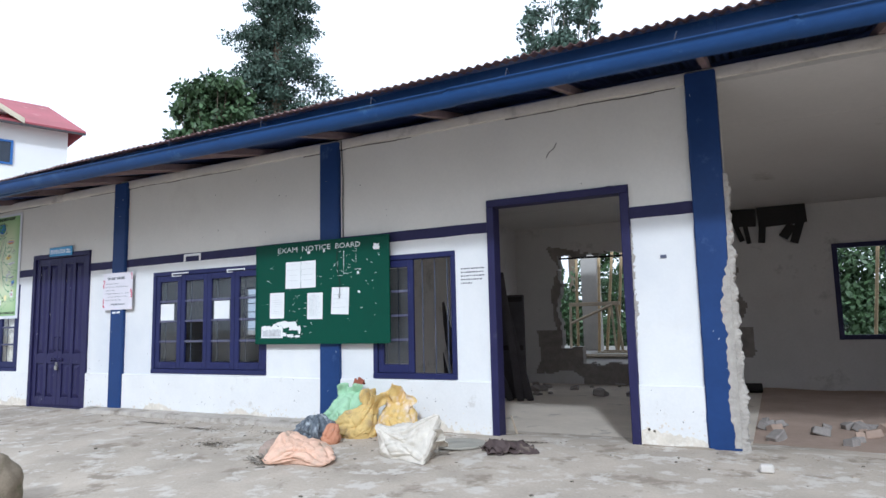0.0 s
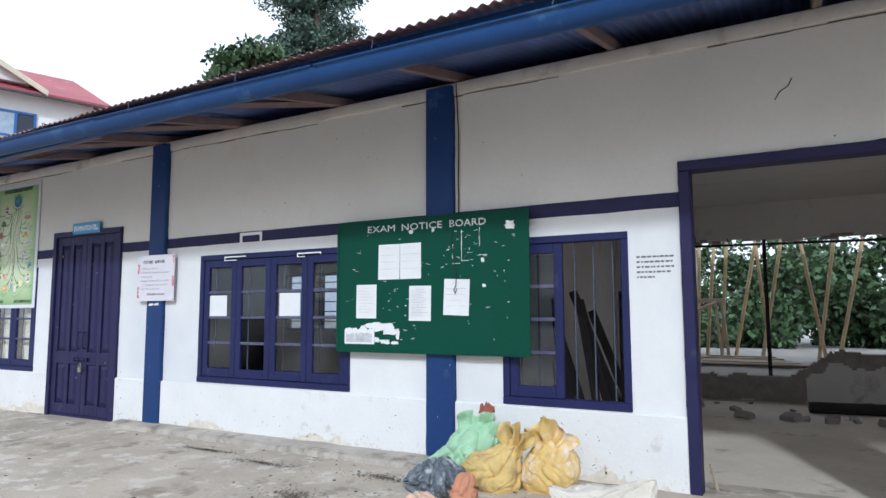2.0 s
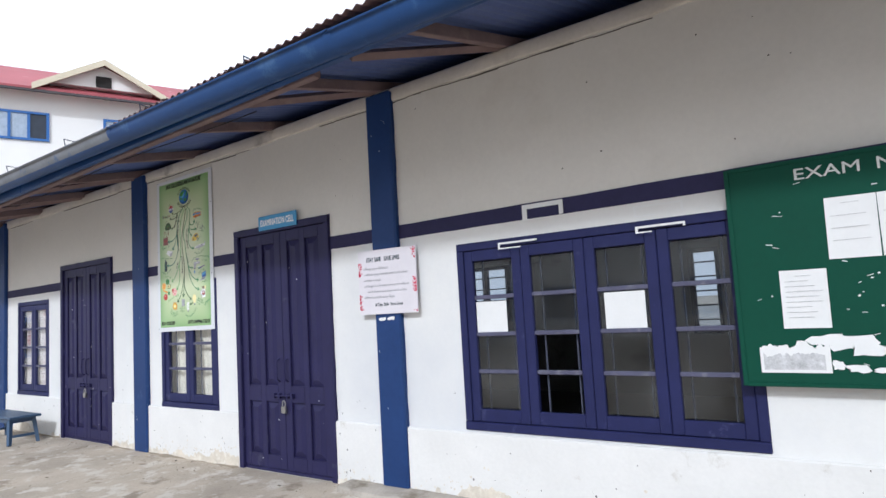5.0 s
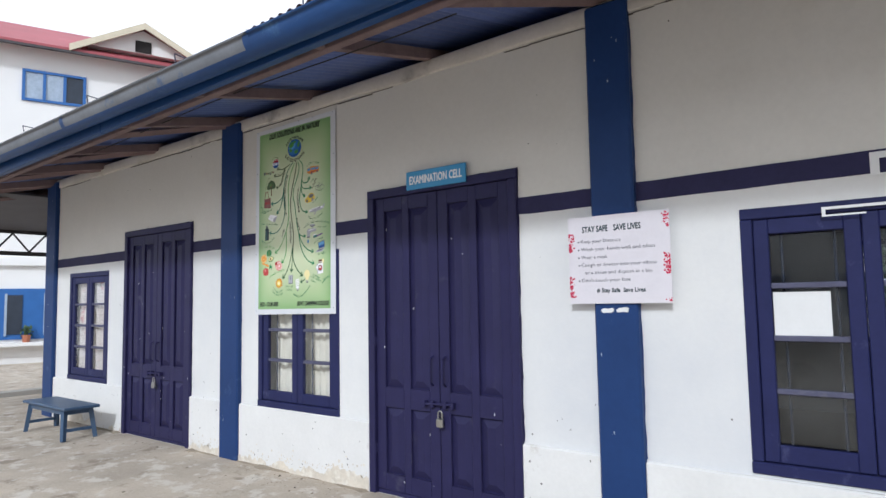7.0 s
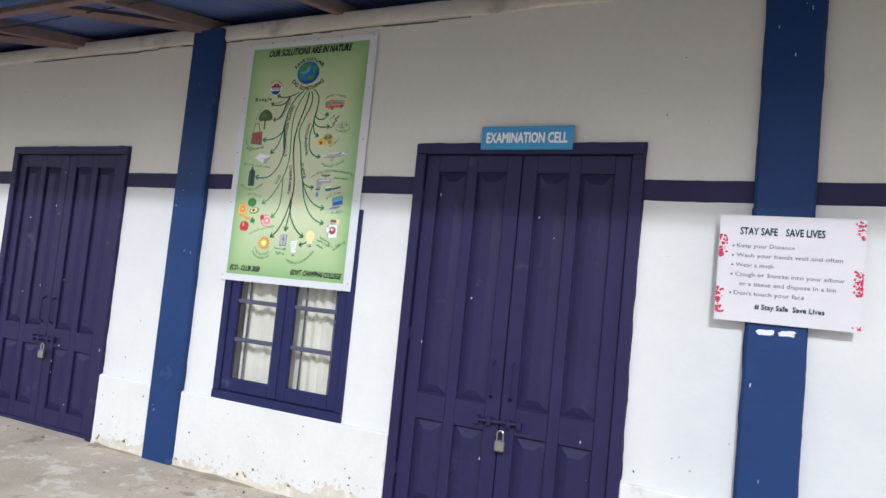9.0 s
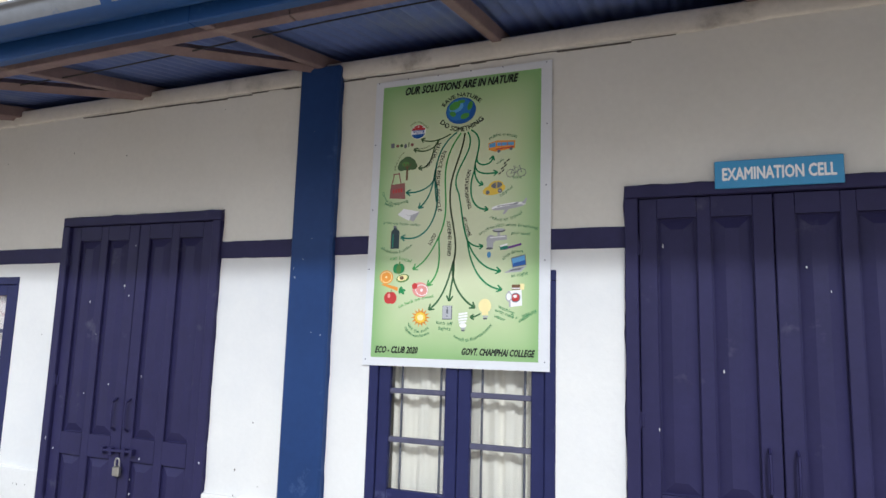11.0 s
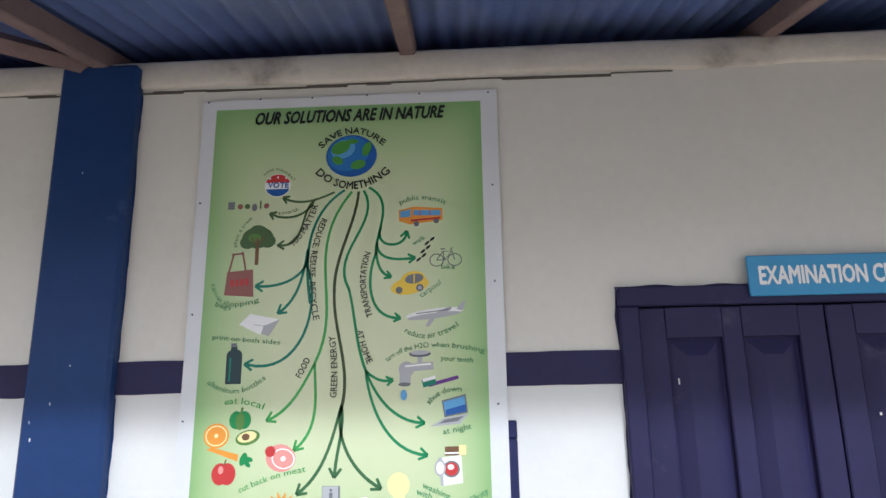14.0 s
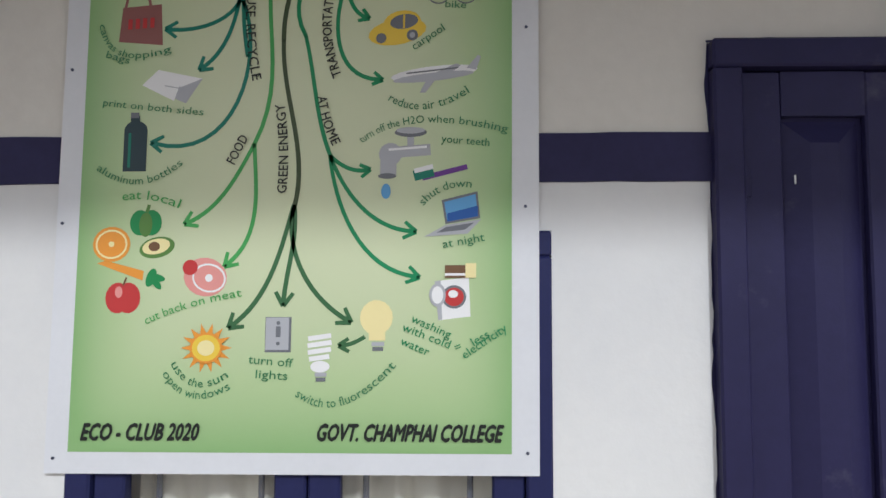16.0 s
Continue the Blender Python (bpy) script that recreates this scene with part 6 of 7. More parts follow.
# back window of the bay, bar and pipes in the broken opening, planks in the room
bw = thing("window_5", (1.44, BACK, 0.69), "dark blue back window with broken glass, trees behind", "window", kind="structure")
part("window_frame", boxes((0.58, 0.65, BACK - 0.02, BACK + 0.1, 0.69, 2.14), (2.23, 2.3, BACK - 0.02, BACK + 0.1, 0.69, 2.14), (0.65, 2.23, BACK - 0.02, BACK + 0.1, 0.69, 0.76), (0.65, 2.23, BACK - 0.02, BACK + 0.1, 2.07, 2.14), (1.27, 1.35, BACK - 0.02, BACK + 0.1, 0.76, 2.07), bevel=0.005), M_INDIGO, bw)
random.seed(2)
for k in range(5):
    bm = bmesh.new()
    x = 0.66 + 0.02 * k
    f = bm.faces.new([bm.verts.new(c) for c in ((0.65, BACK + 0.03, 0.80 + 0.26 * k), (0.65 + random.uniform(0.03, 0.12), BACK + 0.03, 0.90 + 0.26 * k), (0.65, BACK + 0.03, 1.03 + 0.26 * k))])
    part("broken_pane", bm, M_GLASS, bw)
for k, (a, b, c, d) in enumerate(REARWINS):
    rw = thing("window_%d" % (6 + k), ((a + b) / 2, BACK, c), "rear window of the room with white daylight behind its bars", "window", kind="structure")
    n = 3 if b - a > 1.2 else 1
    part("window_frame", boxes((a, a + 0.06, BACK + 0.02, BACK + 0.1, c, d), (b - 0.06, b, BACK + 0.02, BACK + 0.1, c, d), (a + 0.06, b - 0.06, BACK + 0.02, BACK + 0.1, c, c + 0.06), (a + 0.06, b - 0.06, BACK + 0.02, BACK + 0.1, d - 0.06, d)), M_WINDOW, rw)
    for i in range(1, n):
        x = a + (b - a) * i / n
        part("mullion", boxes((x - 0.05, x + 0.05, BACK + 0.021, BACK + 0.099, c + 0.06, d - 0.06)), M_WINDOW, rw)
    for i in range(1, 6):
        z = c + (d - c) * i / 6
        bm = bmesh.new()
        rod(bm, (a + 0.06, BACK + 0.01, z), (b - 0.06, BACK + 0.01, z), 0.012, seg=6)
        part("window_bar", bm, M_IRON, rw)
bar = thing("iron_bar", (-2.40, BACK + 0.1, 0.32), "upright dark iron bar in the broken opening", "iron bar")
part("bar", boxes((-2.425, -2.375, BACK + 0.08, BACK + 0.13, 0.25, 2.30)), M_DARK, bar)
bar = thing("lintel_bar", (-2.3, BACK + 0.1, 2.2), "dark iron bar across the head of the broken opening", "iron bar")
bm = bmesh.new()
rod(bm, (-3.75, BACK + 0.1, 2.20), (-0.8, BACK + 0.1, 2.17), 0.018)
part("bar", bm, M_DARK, bar)
s = thing("pipe", (-1.2, 10.9, FLOOR), "dark round pole lying on the room floor", "pole")
bm = bmesh.new()
rod(bm, (-1.95, 10.55, FLOOR + 0.07), (-0.5, 10.75, FLOOR + 0.07), 0.07, seg=12)
part("pole", bm, M_DARK, s)
random.seed(14)
for k in range(9):
    x = -4.45 + 0.13 * k
    s = thing("plank", (x, 8.6, FLOOR), "dark plank leaning in the room behind the window", "plank", "planks in the room")
    bm = bmesh.new()
    box(bm, -0.05, 0.05, -0.012, 0.012, 0, random.uniform(1.3, 1.85), bevel=0.003)
    bmesh.ops.transform(bm, matrix=pose(x, 8.5 + 0.05 * k, FLOOR, random.uniform(2, 8), random.uniform(-22, -6), random.uniform(-10, 10)), verts=bm.verts)
    part("board", bm, M_DARKPLANK, s)
s = thing("cupboard", (-3.72, 9.25, FLOOR), "dark upright cupboard door leaning in the gutted room", "cupboard door")
part("panel", boxes((-3.92, -3.54, 9.1, 9.14, FLOOR, 1.46), bevel=0.01), M_DARKPLANK, s)
for zr in (0.65, 1.36):
    part("rail", boxes((-3.90, -3.56, 9.088, 9.0995, zr, zr + 0.07)), M_DARK, s)
random.seed(40)
for k in range(26):
    x, y = random.uniform(-4.2, -0.8), random.uniform(9.6, 11.3)
    w = random.uniform(0.05, 0.2)
    s = thing("rubble", (x, y, FLOOR), "dark broken masonry lump under the opening", "rubble", "rubble under the opening")
    bm = bmesh.new()
    box(bm, -w / 2, w / 2, -w * 0.4, w * 0.4, -w * 0.2, w * 0.3, bevel=w * 0.07)
    bmesh.ops.transform(bm, matrix=pose(x, y, FLOOR + w * 0.1, random.uniform(-20, 20), random.uniform(-20, 20), random.uniform(0, 180)), verts=bm.verts)
    part("lump", bm, M_BRICK, s)

# cables
cab = thing("cable", (-4.42, Y, 1.98), "thin cable down the wall beside the pillar", "cable")
part("wire", tube([(-4.435, Y - 0.02, 3.12), (-4.418, Y - 0.012, 2.7), (-4.422, Y - 0.012, 2.3), (-4.42, Y - 0.012, 1.99)], 0.005), M_DARK, cab)
cab = thing("cable", (-11, 5.15, 3.0), "thin black cable slung under the eaves", "cable")
part("wire", tube([(-14.2 + 0.35 * i, 5.22 - 0.012 * i, 2.90 - 0.02 * math.sin(i * 0.5)) for i in range(17)], 0.004), M_DARK, cab)

# specks of mud on the wall, flecks of whitewash on the blue pillars
random.seed(77)
bm = bmesh.new()
for k in range(300):
    x = random.uniform(-15.6, -0.8)
    z = abs(random.gauss(0, 0.28)) if random.random() < 0.7 else random.uniform(0.5, 2.9)
    if in_hole(x, z) or any(a - 0.02 < x < b + 0.02 for a, b in COLUMNS) or 1.88 < z < 2.02 or z > 2.9 or z < 0.03:
        continue
    if any(a - 0.03 < x < b + 0.03 and z < d + 0.02 for a, b, c, d in (DOORWAY, EXAM_DOOR, END_DOOR)) or any(a - 0.03 < x < b + 0.03 and c - 0.03 < z < d + 0.03 for a, b, c, d in HOLES):
        continue
    y = Y - 0.0287 if z < 0.49 else Y - 0.0007
    r = random.uniform(0.0018, 0.0075)
    n0 = [bm.verts.new((x + r * random.uniform(0.6, 1.2) * math.cos(t), y, z + r * random.uniform(0.6, 1.6) * math.sin(t))) for t in (0, 1.05, 2.1, 3.14, 4.2, 5.2)]
    bm.faces.new(n0[::-1])
tagged(part("mud_specks", bm, M_CRACK), "dark specks of mud on the white wall", "specks", kind="stuff")
bm = bmesh.new()
for k in range(45):
    a, b = random.choice(COLUMNS)
    x, z = random.uniform(a + 0.02, b - 0.03), random.uniform(0.2, 2.95)
    w, h = random.uniform(0.002, 0.005), random.uniform(0.003, 0.018)
    box(bm, x, x + w, Y - 0.0477, Y - 0.0465, z, z + h)
for k in range(26):
    d = random.choice((EXAM_DOOR, END_DOOR))
    x, z = random.uniform(d[0] + 0.01, d[1] - 0.02), random.uniform(0.1, 2.1)
    w, h = random.uniform(0.002, 0.006), random.uniform(0.003, 0.02)
    box(bm, x, x + w, Y - 0.0312 if x < d[0] + 0.05 or x > d[1] - 0.05 else Y - 0.0052, Y - 0.002, z, z + h)
tagged(part("whitewash_flecks", bm, M_PAPER), "white flecks of paint on blue woodwork", "flecks", kind="stuff")
# stains and scratches with a shape of their own
M_SPLASH = mat("dried_mud_splash", (0.63, 0.57, 0.48), 0.95, var=0.2, scale=6, grain=50, bump=0.4, stain=(0.72, 0.68, 0.60), stain_at=0.5, stain_scale=14)
random.seed(29)
bm = bmesh.new()
for a, b in stops:
    prev, n = None, int((b - a) / 0.012)
    for i in range(n + 1):
        x = a + 0.004 + (b - a - 0.008) * i / n
        h = 0.05 + 0.16 * noise.noise(Vector((x * 1.3, 5, 0))) + 0.07 * noise.noise(Vector((x * 6, 5, 0))) + 0.035 * noise.noise(Vector((x * 28, 5, 0)))
        cur = (bm.verts.new((x, Y - 0.0291, -0.09)), bm.verts.new((x, Y - 0.0291, max(-0.08, h))))
        if prev:
            bm.faces.new((prev[0], cur[0], cur[1], prev[1]))
        prev = cur
    for k in range(int((b - a) * 60)):
        x = random.uniform(a + 0.02, b - 0.02)
        z = 0.05 + 0.16 * noise.noise(Vector((x * 1.3, 5, 0))) + abs(random.gauss(0, 0.06))
        r = random.uniform(0.002, 0.012)
        if 0.02 < z < 0.45:
            bm.faces.new([bm.verts.new((x + r * random.uniform(0.5, 1.3) * math.cos(t), Y - 0.0291, z + r * random.uniform(0.5, 1.3) * math.sin(t))) for t in (5.2, 4.2, 3.14, 2.1, 1.05, 0)][::-1])
tagged(part("mud_splash", bm, M_SPLASH), "dried beige mud splashed on the foot of the plinth", "mud", kind="stuff")
s = thing("wall_scratch", (-2.02, Y, 2.66), "dark scratched mark on the upper wall", "wall mark")
part("mark", tube([(-2.07, Y - 0.001, 2.60), (-2.04, Y - 0.001, 2.65), (-1.99, Y - 0.001, 2.68), (-1.965, Y - 0.001, 2.73)], 0.004, 4), M_CRACK, s)

# uneven brushed edges of the dark paint on the white wall
def brushed(bm, x, z0, z1, side, y, seed, most=0.010):
    n = max(8, int((z1 - z0) / 0.03))
    prev = None
    for i in range(n + 1):
        z = z0 + (z1 - z0) * i / n
        w = most * max(0.05, 0.45 + 0.8 * noise.noise(Vector((seed * 3.3, z * 6, 0))) + 0.4 * noise.noise(Vector((seed * 3.3, z * 25, 0))))
        cur = (bm.verts.new((x, y, z)), bm.verts.new((x + side * w, y, z)))
        if prev:
            q = (prev[0], prev[1], cur[1], cur[0])
            bm.faces.new(q if side > 0 else q[::-1])
        prev = cur


bm = bmesh.new()
for k, (a, b, c, d) in enumerate((EXAM_DOOR, END_DOOR, DOORWAY)):
    for x, side in ((a, -1), (b, 1)):
        brushed(bm, x, 0.505, d, side, Y - 0.0008, k * 2 + side)
    n = 40
    prev = None
    for i in range(n + 1):
        x = a - 0.004 + (b - a + 0.008) * i / n
        w = 0.012 * max(0.05, 0.5 + noise.noise(Vector((x * 9, k * 5, 0))))
        cur = (bm.verts.new((x, Y - 0.0008, d)), bm.verts.new((x, Y - 0.0008, d + w)))
        if prev:
            bm.faces.new((prev[0], cur[0], cur[1], prev[1]))
        prev = cur
structure("trim_door_paint_edge", bm, M_INDIGO, "uneven brushed edge of the indigo door paint", "paint edge")
bm = bmesh.new()
for k, (a, b) in enumerate(COLUMNS):
    for x, side in ((a, -1), (b, 1)):
        if k == 0 and side == 1 or k == 4 and side == -1:
            continue
        brushed(bm, x, 0.505, 1.885, side, Y - 0.0008, k * 2 + side + 20, 0.008)
        brushed(bm, x, 2.01, 2.94, side, Y - 0.0008, k * 2 + side + 40, 0.008)
        brushed(bm, x, 0.02, 0.485, side, Y - 0.0288, k * 2 + side + 60, 0.008)
structure("trim_pillar_paint_edge", bm, M_BLUE, "uneven brushed edge of the blue pillar paint", "paint edge")

# litter and soil on the yard
random.seed(51)
bm = bmesh.new()
for k in range(3200):
    if k > 2700:
        x, y = random.gauss(-4.0, 0.75), random.gauss(4.9, 0.38)
    elif k < 1300:
        x, y = random.uniform(-14, 2), Y - 0.05 - abs(random.gauss(0, 0.35))
    elif k < 1500:
        x, y = random.gauss(-5.05, 0.22), random.gauss(4.6, 0.10)
    else:
        x, y = random.uniform(-12, 2), random.uniform(1.5, 5.7)
    if DOORWAY[0] < x < DOORWAY[1] and y > 5.75:
        continue
    z = ground_z(x, y) + 0.012 * noise.noise(Vector((x * 0.9, y * 0.9, 0)))
    w = random.uniform(0.003, 0.009) if random.random() < 0.9 else random.uniform(0.012, 0.026)
    box(bm, -w / 2, w / 2, -w / 3, w / 3, 0, w * 0.35, m=pose(x, y, z - 0.002, random.uniform(-12, 12), random.uniform(-12, 12), random.uniform(0, 180)))
tagged(part("litter", bm, mat("dry_litter_and_soil", (0.27, 0.23, 0.18), 0.95, var=0.3, scale=10, bump=0.2, island=0.7)), "dry leaves, chips and soil strewn over the yard", "litter", kind="stuff")
bm = bmesh.new()
rows, prev = [], None
n = 400
for i in range(n + 1):
    x = -15.6 + 14.85 * i / n
    open_ = any(a - 0.02 < x < b + 0.02 for a, b, c, d in (DOORWAY, EXAM_DOOR, END_DOOR))
    k = max(0.0, 0.45 + 0.9 * noise.noise(Vector((x * 0.9, 2, 0))) + 0.35 * noise.noise(Vector((x * 5, 2, 0))))
    h, dd = 0.004 + 0.035 * k * (0.15 if open_ else 1), 0.03 + 0.13 * k
    z0 = -0.012
    cur = [bm.verts.new(c) for c in ((x, Y - 0.022, z0 + h), (x, Y - 0.03 - dd * 0.4, z0 + h * 0.55), (x, Y - 0.03 - dd, z0 - 0.006))]
    if prev:
        for q in range(2):
            bm.faces.new((prev[q], prev[q + 1], cur[q + 1], cur[q]))
    prev = cur
tagged(part("soil_bank", bm, mat("grey_brown_soil", (0.30, 0.25, 0.19), 0.95, var=0.3, scale=6, grain=60, bump=0.7), smooth=True), "thin bank of soil swept against the wall foot", "soil", kind="stuff")
# low cement apron at the wall foot, its edge broken and dirty
bm = bmesh.new()
prev = None
n = 260
for i in range(n + 1):
    x = -8.6 + 4.75 * i / n
    k = 0.8 * noise.noise(Vector((x * 1.4, 11, 0))) + 0.35 * noise.noise(Vector((x * 9, 11, 0)))
    ye, h = Y - 0.20 - 0.05 * k - 0.03 * (x + 8.6), 0.045 + 0.010 * noise.noise(Vector((x * 3, 4, 0)))
    z0 = ground_z(x, ye)
    cur = [bm.verts.new(c) for c in ((x, Y - 0.02, z0 + h + 0.012), (x, ye + 0.015, z0 + h), (x, ye, z0 + h - 0.008), (x, ye - 0.006, z0 - 0.02))]
    if prev:
        for q in range(3):
            bm.faces.new((prev[q], prev[q + 1], cur[q + 1], cur[q]))
    prev = cur
structure("pavement_apron", bm, mat("dirty_cement_apron", (0.40, 0.36, 0.31), 0.92, var=0.3, scale=3, grain=50, bump=0.7, stain=(0.20, 0.17, 0.13), stain_at=0.54, stain_scale=3.5), "low broken cement apron along the wall foot", "apron", smooth=True)
bm = bmesh.new()
random.seed(83)
for cx, cy, rx, ry in ((-5.05, 4.62, 0.34, 0.16), (-4.75, 5.25, 0.40, 0.10), (-5.9, 5.2, 0.5, 0.10), (-6.7, 5.35, 0.5, 0.07), (-2.35, 5.62, 0.35, 0.06)):
    for k in range(420):
        a, d = random.uniform(0, 6.283), abs(random.gauss(0, 0.5))
        x, y = cx + rx * d * math.cos(a), cy + ry * d * math.sin(a)
        w = random.uniform(0.004, 0.015)
        t = random.uniform(0, 6.283)
        z = ground_z(x, y) + 0.012 * noise.noise(Vector((x * 0.9, y * 0.9, 0)))
        pts = [(x + w * math.cos(t) * c - w * 0.5 * math.sin(t) * e, y + w * math.sin(t) * c + w * 0.5 * math.cos(t) * e, z + hh) for c, e, hh in ((-1, 0, 0.001), (0, -1, 0.002), (1, 0, 0.004), (0, 1, 0.003))]
        bm.faces.new([bm.verts.new(p) for p in pts])
tagged(part("soil_crumbs", bm, mat("dark_soil_crumbs", (0.13, 0.105, 0.08), 0.95, var=0.3, scale=10, bump=0.2, island=0.6)), "patches of dark soil crumbs and dead leaves", "soil", kind="stuff")
for k, pts in enumerate((((-2.70, 7.0, 2.975), (-2.62, 7.0, 2.45), (-2.45, 7.05, 2.50), (-2.25, 7.05, 2.53), (-2.12, 7.1, 2.60), (-2.02, 7.1, 2.97)), ((-1.99, 7.2, 2.97), (-1.98, 7.2, 2.66), (-1.75, 7.2, 2.66), (-1.5, 7.25, 2.70), (-1.36, 7.3, 2.80)))):
    cab = thing("loose_wire", pts[0], "thin black wire dangling below the ceiling boards", "wire", "wires in the gutted room")
    part("wire", tube(pts, 0.006), M_DARK, cab)
s = thing("stick", (-2.58, 6.02, FLOOR), "pale stick leaning inside the door frame", "stick")
bm = bmesh.new()
rod(bm, (-2.55, 6.12, FLOOR), (-2.59, 6.05, 0.16), 0.012, 0.008, seg=8)
part("shaft", bm, M_PLANK, s)
stonebits = thing("brick_bit", (-0.36, 5.17, ground_z(-0.36, 5.17)), "pale broken brick bit on the ground", "brick bit")
part("lump", boxes((-0.41, -0.32, 5.14, 5.20, ground_z(0, 5.2) - 0.005, ground_z(0, 5.2) + 0.055), bevel=0.012), M_PLATE, stonebits)


# ---------------------------------------------------------------- behind the building
def bamboo(a, b, r=0.032):
    p = thing("bamboo_pole", a, "pale bamboo prop of the scaffold", "bamboo pole", "scaffold props")
    bm = bmesh.new()
    A, B = Vector(a), Vector(b)
    n = max(3, int((B - A).length / 0.35))
    for i in range(n):
        u, v = A.lerp(B, i / n), A.lerp(B, (i + 1) / n)
        rod(bm, u, v, r, r * 0.97, seg=8, caps=False)
        rod(bm, v - (B - A).normalized() * 0.012, v + (B - A).normalized() * 0.012, r * 1.12, seg=8)
    part("pole", bm, M_BAMBOO, p, smooth=True)


BACKZ = 0.42
yard = bmesh.new()
vs = [[yard.verts.new((x, y, z)) for x in (-30, -14, 6, 20)] for y, z in ((BACK + 0.6, -0.15), (12.6, 0.10), (13.2, BACKZ - 0.02), (15.5, BACKZ), (22, 0.3), (45, 0.6))]
for j in range(5):
    for i in range(3):
        yard.faces.new((vs[j][i], vs[j][i + 1], vs[j + 1][i + 1], vs[j + 1][i]))
structure("ground_back_yard", yard, M_CONCRETE, "raised concrete slab and earth behind the building", "ground")
for (ax, az), (bx, bz_), dy in (((-3.66, 0.43), (-3.56, 3.3), 0.0), ((-3.53, 0.43), (-3.25, 3.5), 0.15), ((-3.27, 0.44), (-3.06, 3.3), 0.05), ((-3.03, 0.45), (-2.46, 3.3), -0.1), ((-2.48, 0.40), (-2.70, 3.2), 0.1), ((-2.60, 0.44), (-2.05, 3.4), 0.0), ((-1.63, 0.44), (-2.05, 3.3), 0.1), ((-1.74, 0.44), (-1.28, 3.3), -0.05), ((-1.44, 0.44), (-0.80, 3.3), 0.1), ((-4.17, 0.43), (-4.14, 3.3), 0.2), ((-0.5, 0.44), (-0.2, 3.3), 0.0), ((0.6, 0.44), (0.3, 3.3), 0.1), ((1.3, 0.44), (1.6, 3.3), 0.1), ((-5.2, 0.44), (-5.0, 3.3), 0.1)):
    bamboo((ax, 14 + dy, BACKZ - 0.02), (bx, 14 + dy + 0.1, bz_))
pc = thing("concrete_column", (-3.9, 14.4, BACKZ), "raw grey concrete column of the new building", "column")
part("shaft", boxes((-4.06, -3.70, 14.25, 14.6, BACKZ - 0.03, 4.2), bevel=0.015), M_CONCRETE, pc)
tr = thing("trestle", (-3.7, 13.8, BACKZ), "rough timber trestle before the concrete column", "trestle")
part("beam", boxes((-4.22, -3.15, 13.78, 13.86, 1.37, 1.45), bevel=0.006), M_PLANK, tr)
for a, b in (((-4.18, 13.77, 1.01), (-3.30, 13.77, 1.38)), ((-3.32, 13.8, 1.38), (-3.24, 13.75, BACKZ - 0.02)), ((-3.22, 13.84, 1.38), (-3.14, 13.9, BACKZ - 0.02)), ((-4.19, 13.8, 1.38), (-4.2, 13.75, BACKZ - 0.02))):
    bm = bmesh.new()
    rod(bm, a, b, 0.032, seg=4)
    part("leg", bm, M_PLANK, tr)
ps = thing("sheet_stack", (-2.9, 13.4, 0.2), "weathered planks laid along the slab's edge", "planks")
for k in range(5):
    part("plank", boxes((-3.85 + 0.1 * k, -1.9 - 0.12 * k, 13.0 + 0.13 * k, 13.12 + 0.13 * k, 0.34 + 0.022 * k, 0.362 + 0.022 * k)), M_PLANK, ps)


def leaf_mesh(name, centres, radii, per, size, material, seed, droop=0.0):
    """Many small leaves scattered in clumps."""
    rng = np.random.default_rng(seed)
    verts, faces = [], []
    for (cx, cy, cz), r in zip(centres, radii):
        p = rng.normal(size=(per, 3))
        p /= np.linalg.norm(p, axis=1)[:, None]
        p *= (rng.random(per) ** 0.45)[:, None]
        p = p * np.array(r) + (cx, cy, cz)
        d = rng.normal(size=(per, 3))
        d[:, 2] -= droop
        d /= np.linalg.norm(d, axis=1)[:, None]
        e = np.cross(d, rng.normal(size=(per, 3)))
        e /= np.linalg.norm(e, axis=1)[:, None]
        s = size * rng.uniform(0.6, 1.4, per)[:, None]
        k = len(verts)
        quad = np.stack([p, p + d * s * 0.5 + e * s * 0.28, p + d * s, p + d * s * 0.5 - e * s * 0.28], 1).reshape(-1, 3)
        verts.extend(quad.tolist())
        faces.extend([(k + 4 * i, k + 4 * i + 1, k + 4 * i + 2, k + 4 * i + 3) for i in range(per)])
    me = bpy.data.meshes.new(name)
    me.from_pydata(verts, [], faces)
    me.materials.append(material)
    return me


def attach(name, me, parent, label=""):
    ob = new(name, me)
    ob.parent = parent
    ob.matrix_parent_inverse = Matrix.Translation(-parent.location)
    if label:
        ob["label"] = label
    return ob


# thicket behind the scaffold
rng = np.random.default_rng(6)
cs, rs = [], []
for k in range(230):
    x = rng.uniform(-8, 9)
    y = rng.uniform(17.5, 23)
    top = 2.15 + 1.9 * noise.noise(Vector((x * 0.75, y * 0.3, 0))) + (y - 17) * 0.16
    z = rng.uniform(0.2, max(1.0, top))
    cs.append((x, y, z))
    r = rng.uniform(0.3, 0.95)
    rs.append((r, r, r * 0.9))
th = new("thicket", leaf_mesh("thicket", cs, rs, 420, 0.17, M_LEAF, 3, 0.4))
tagged(th, "dense dark green thicket behind the scaffold", "thicket", kind="stuff")


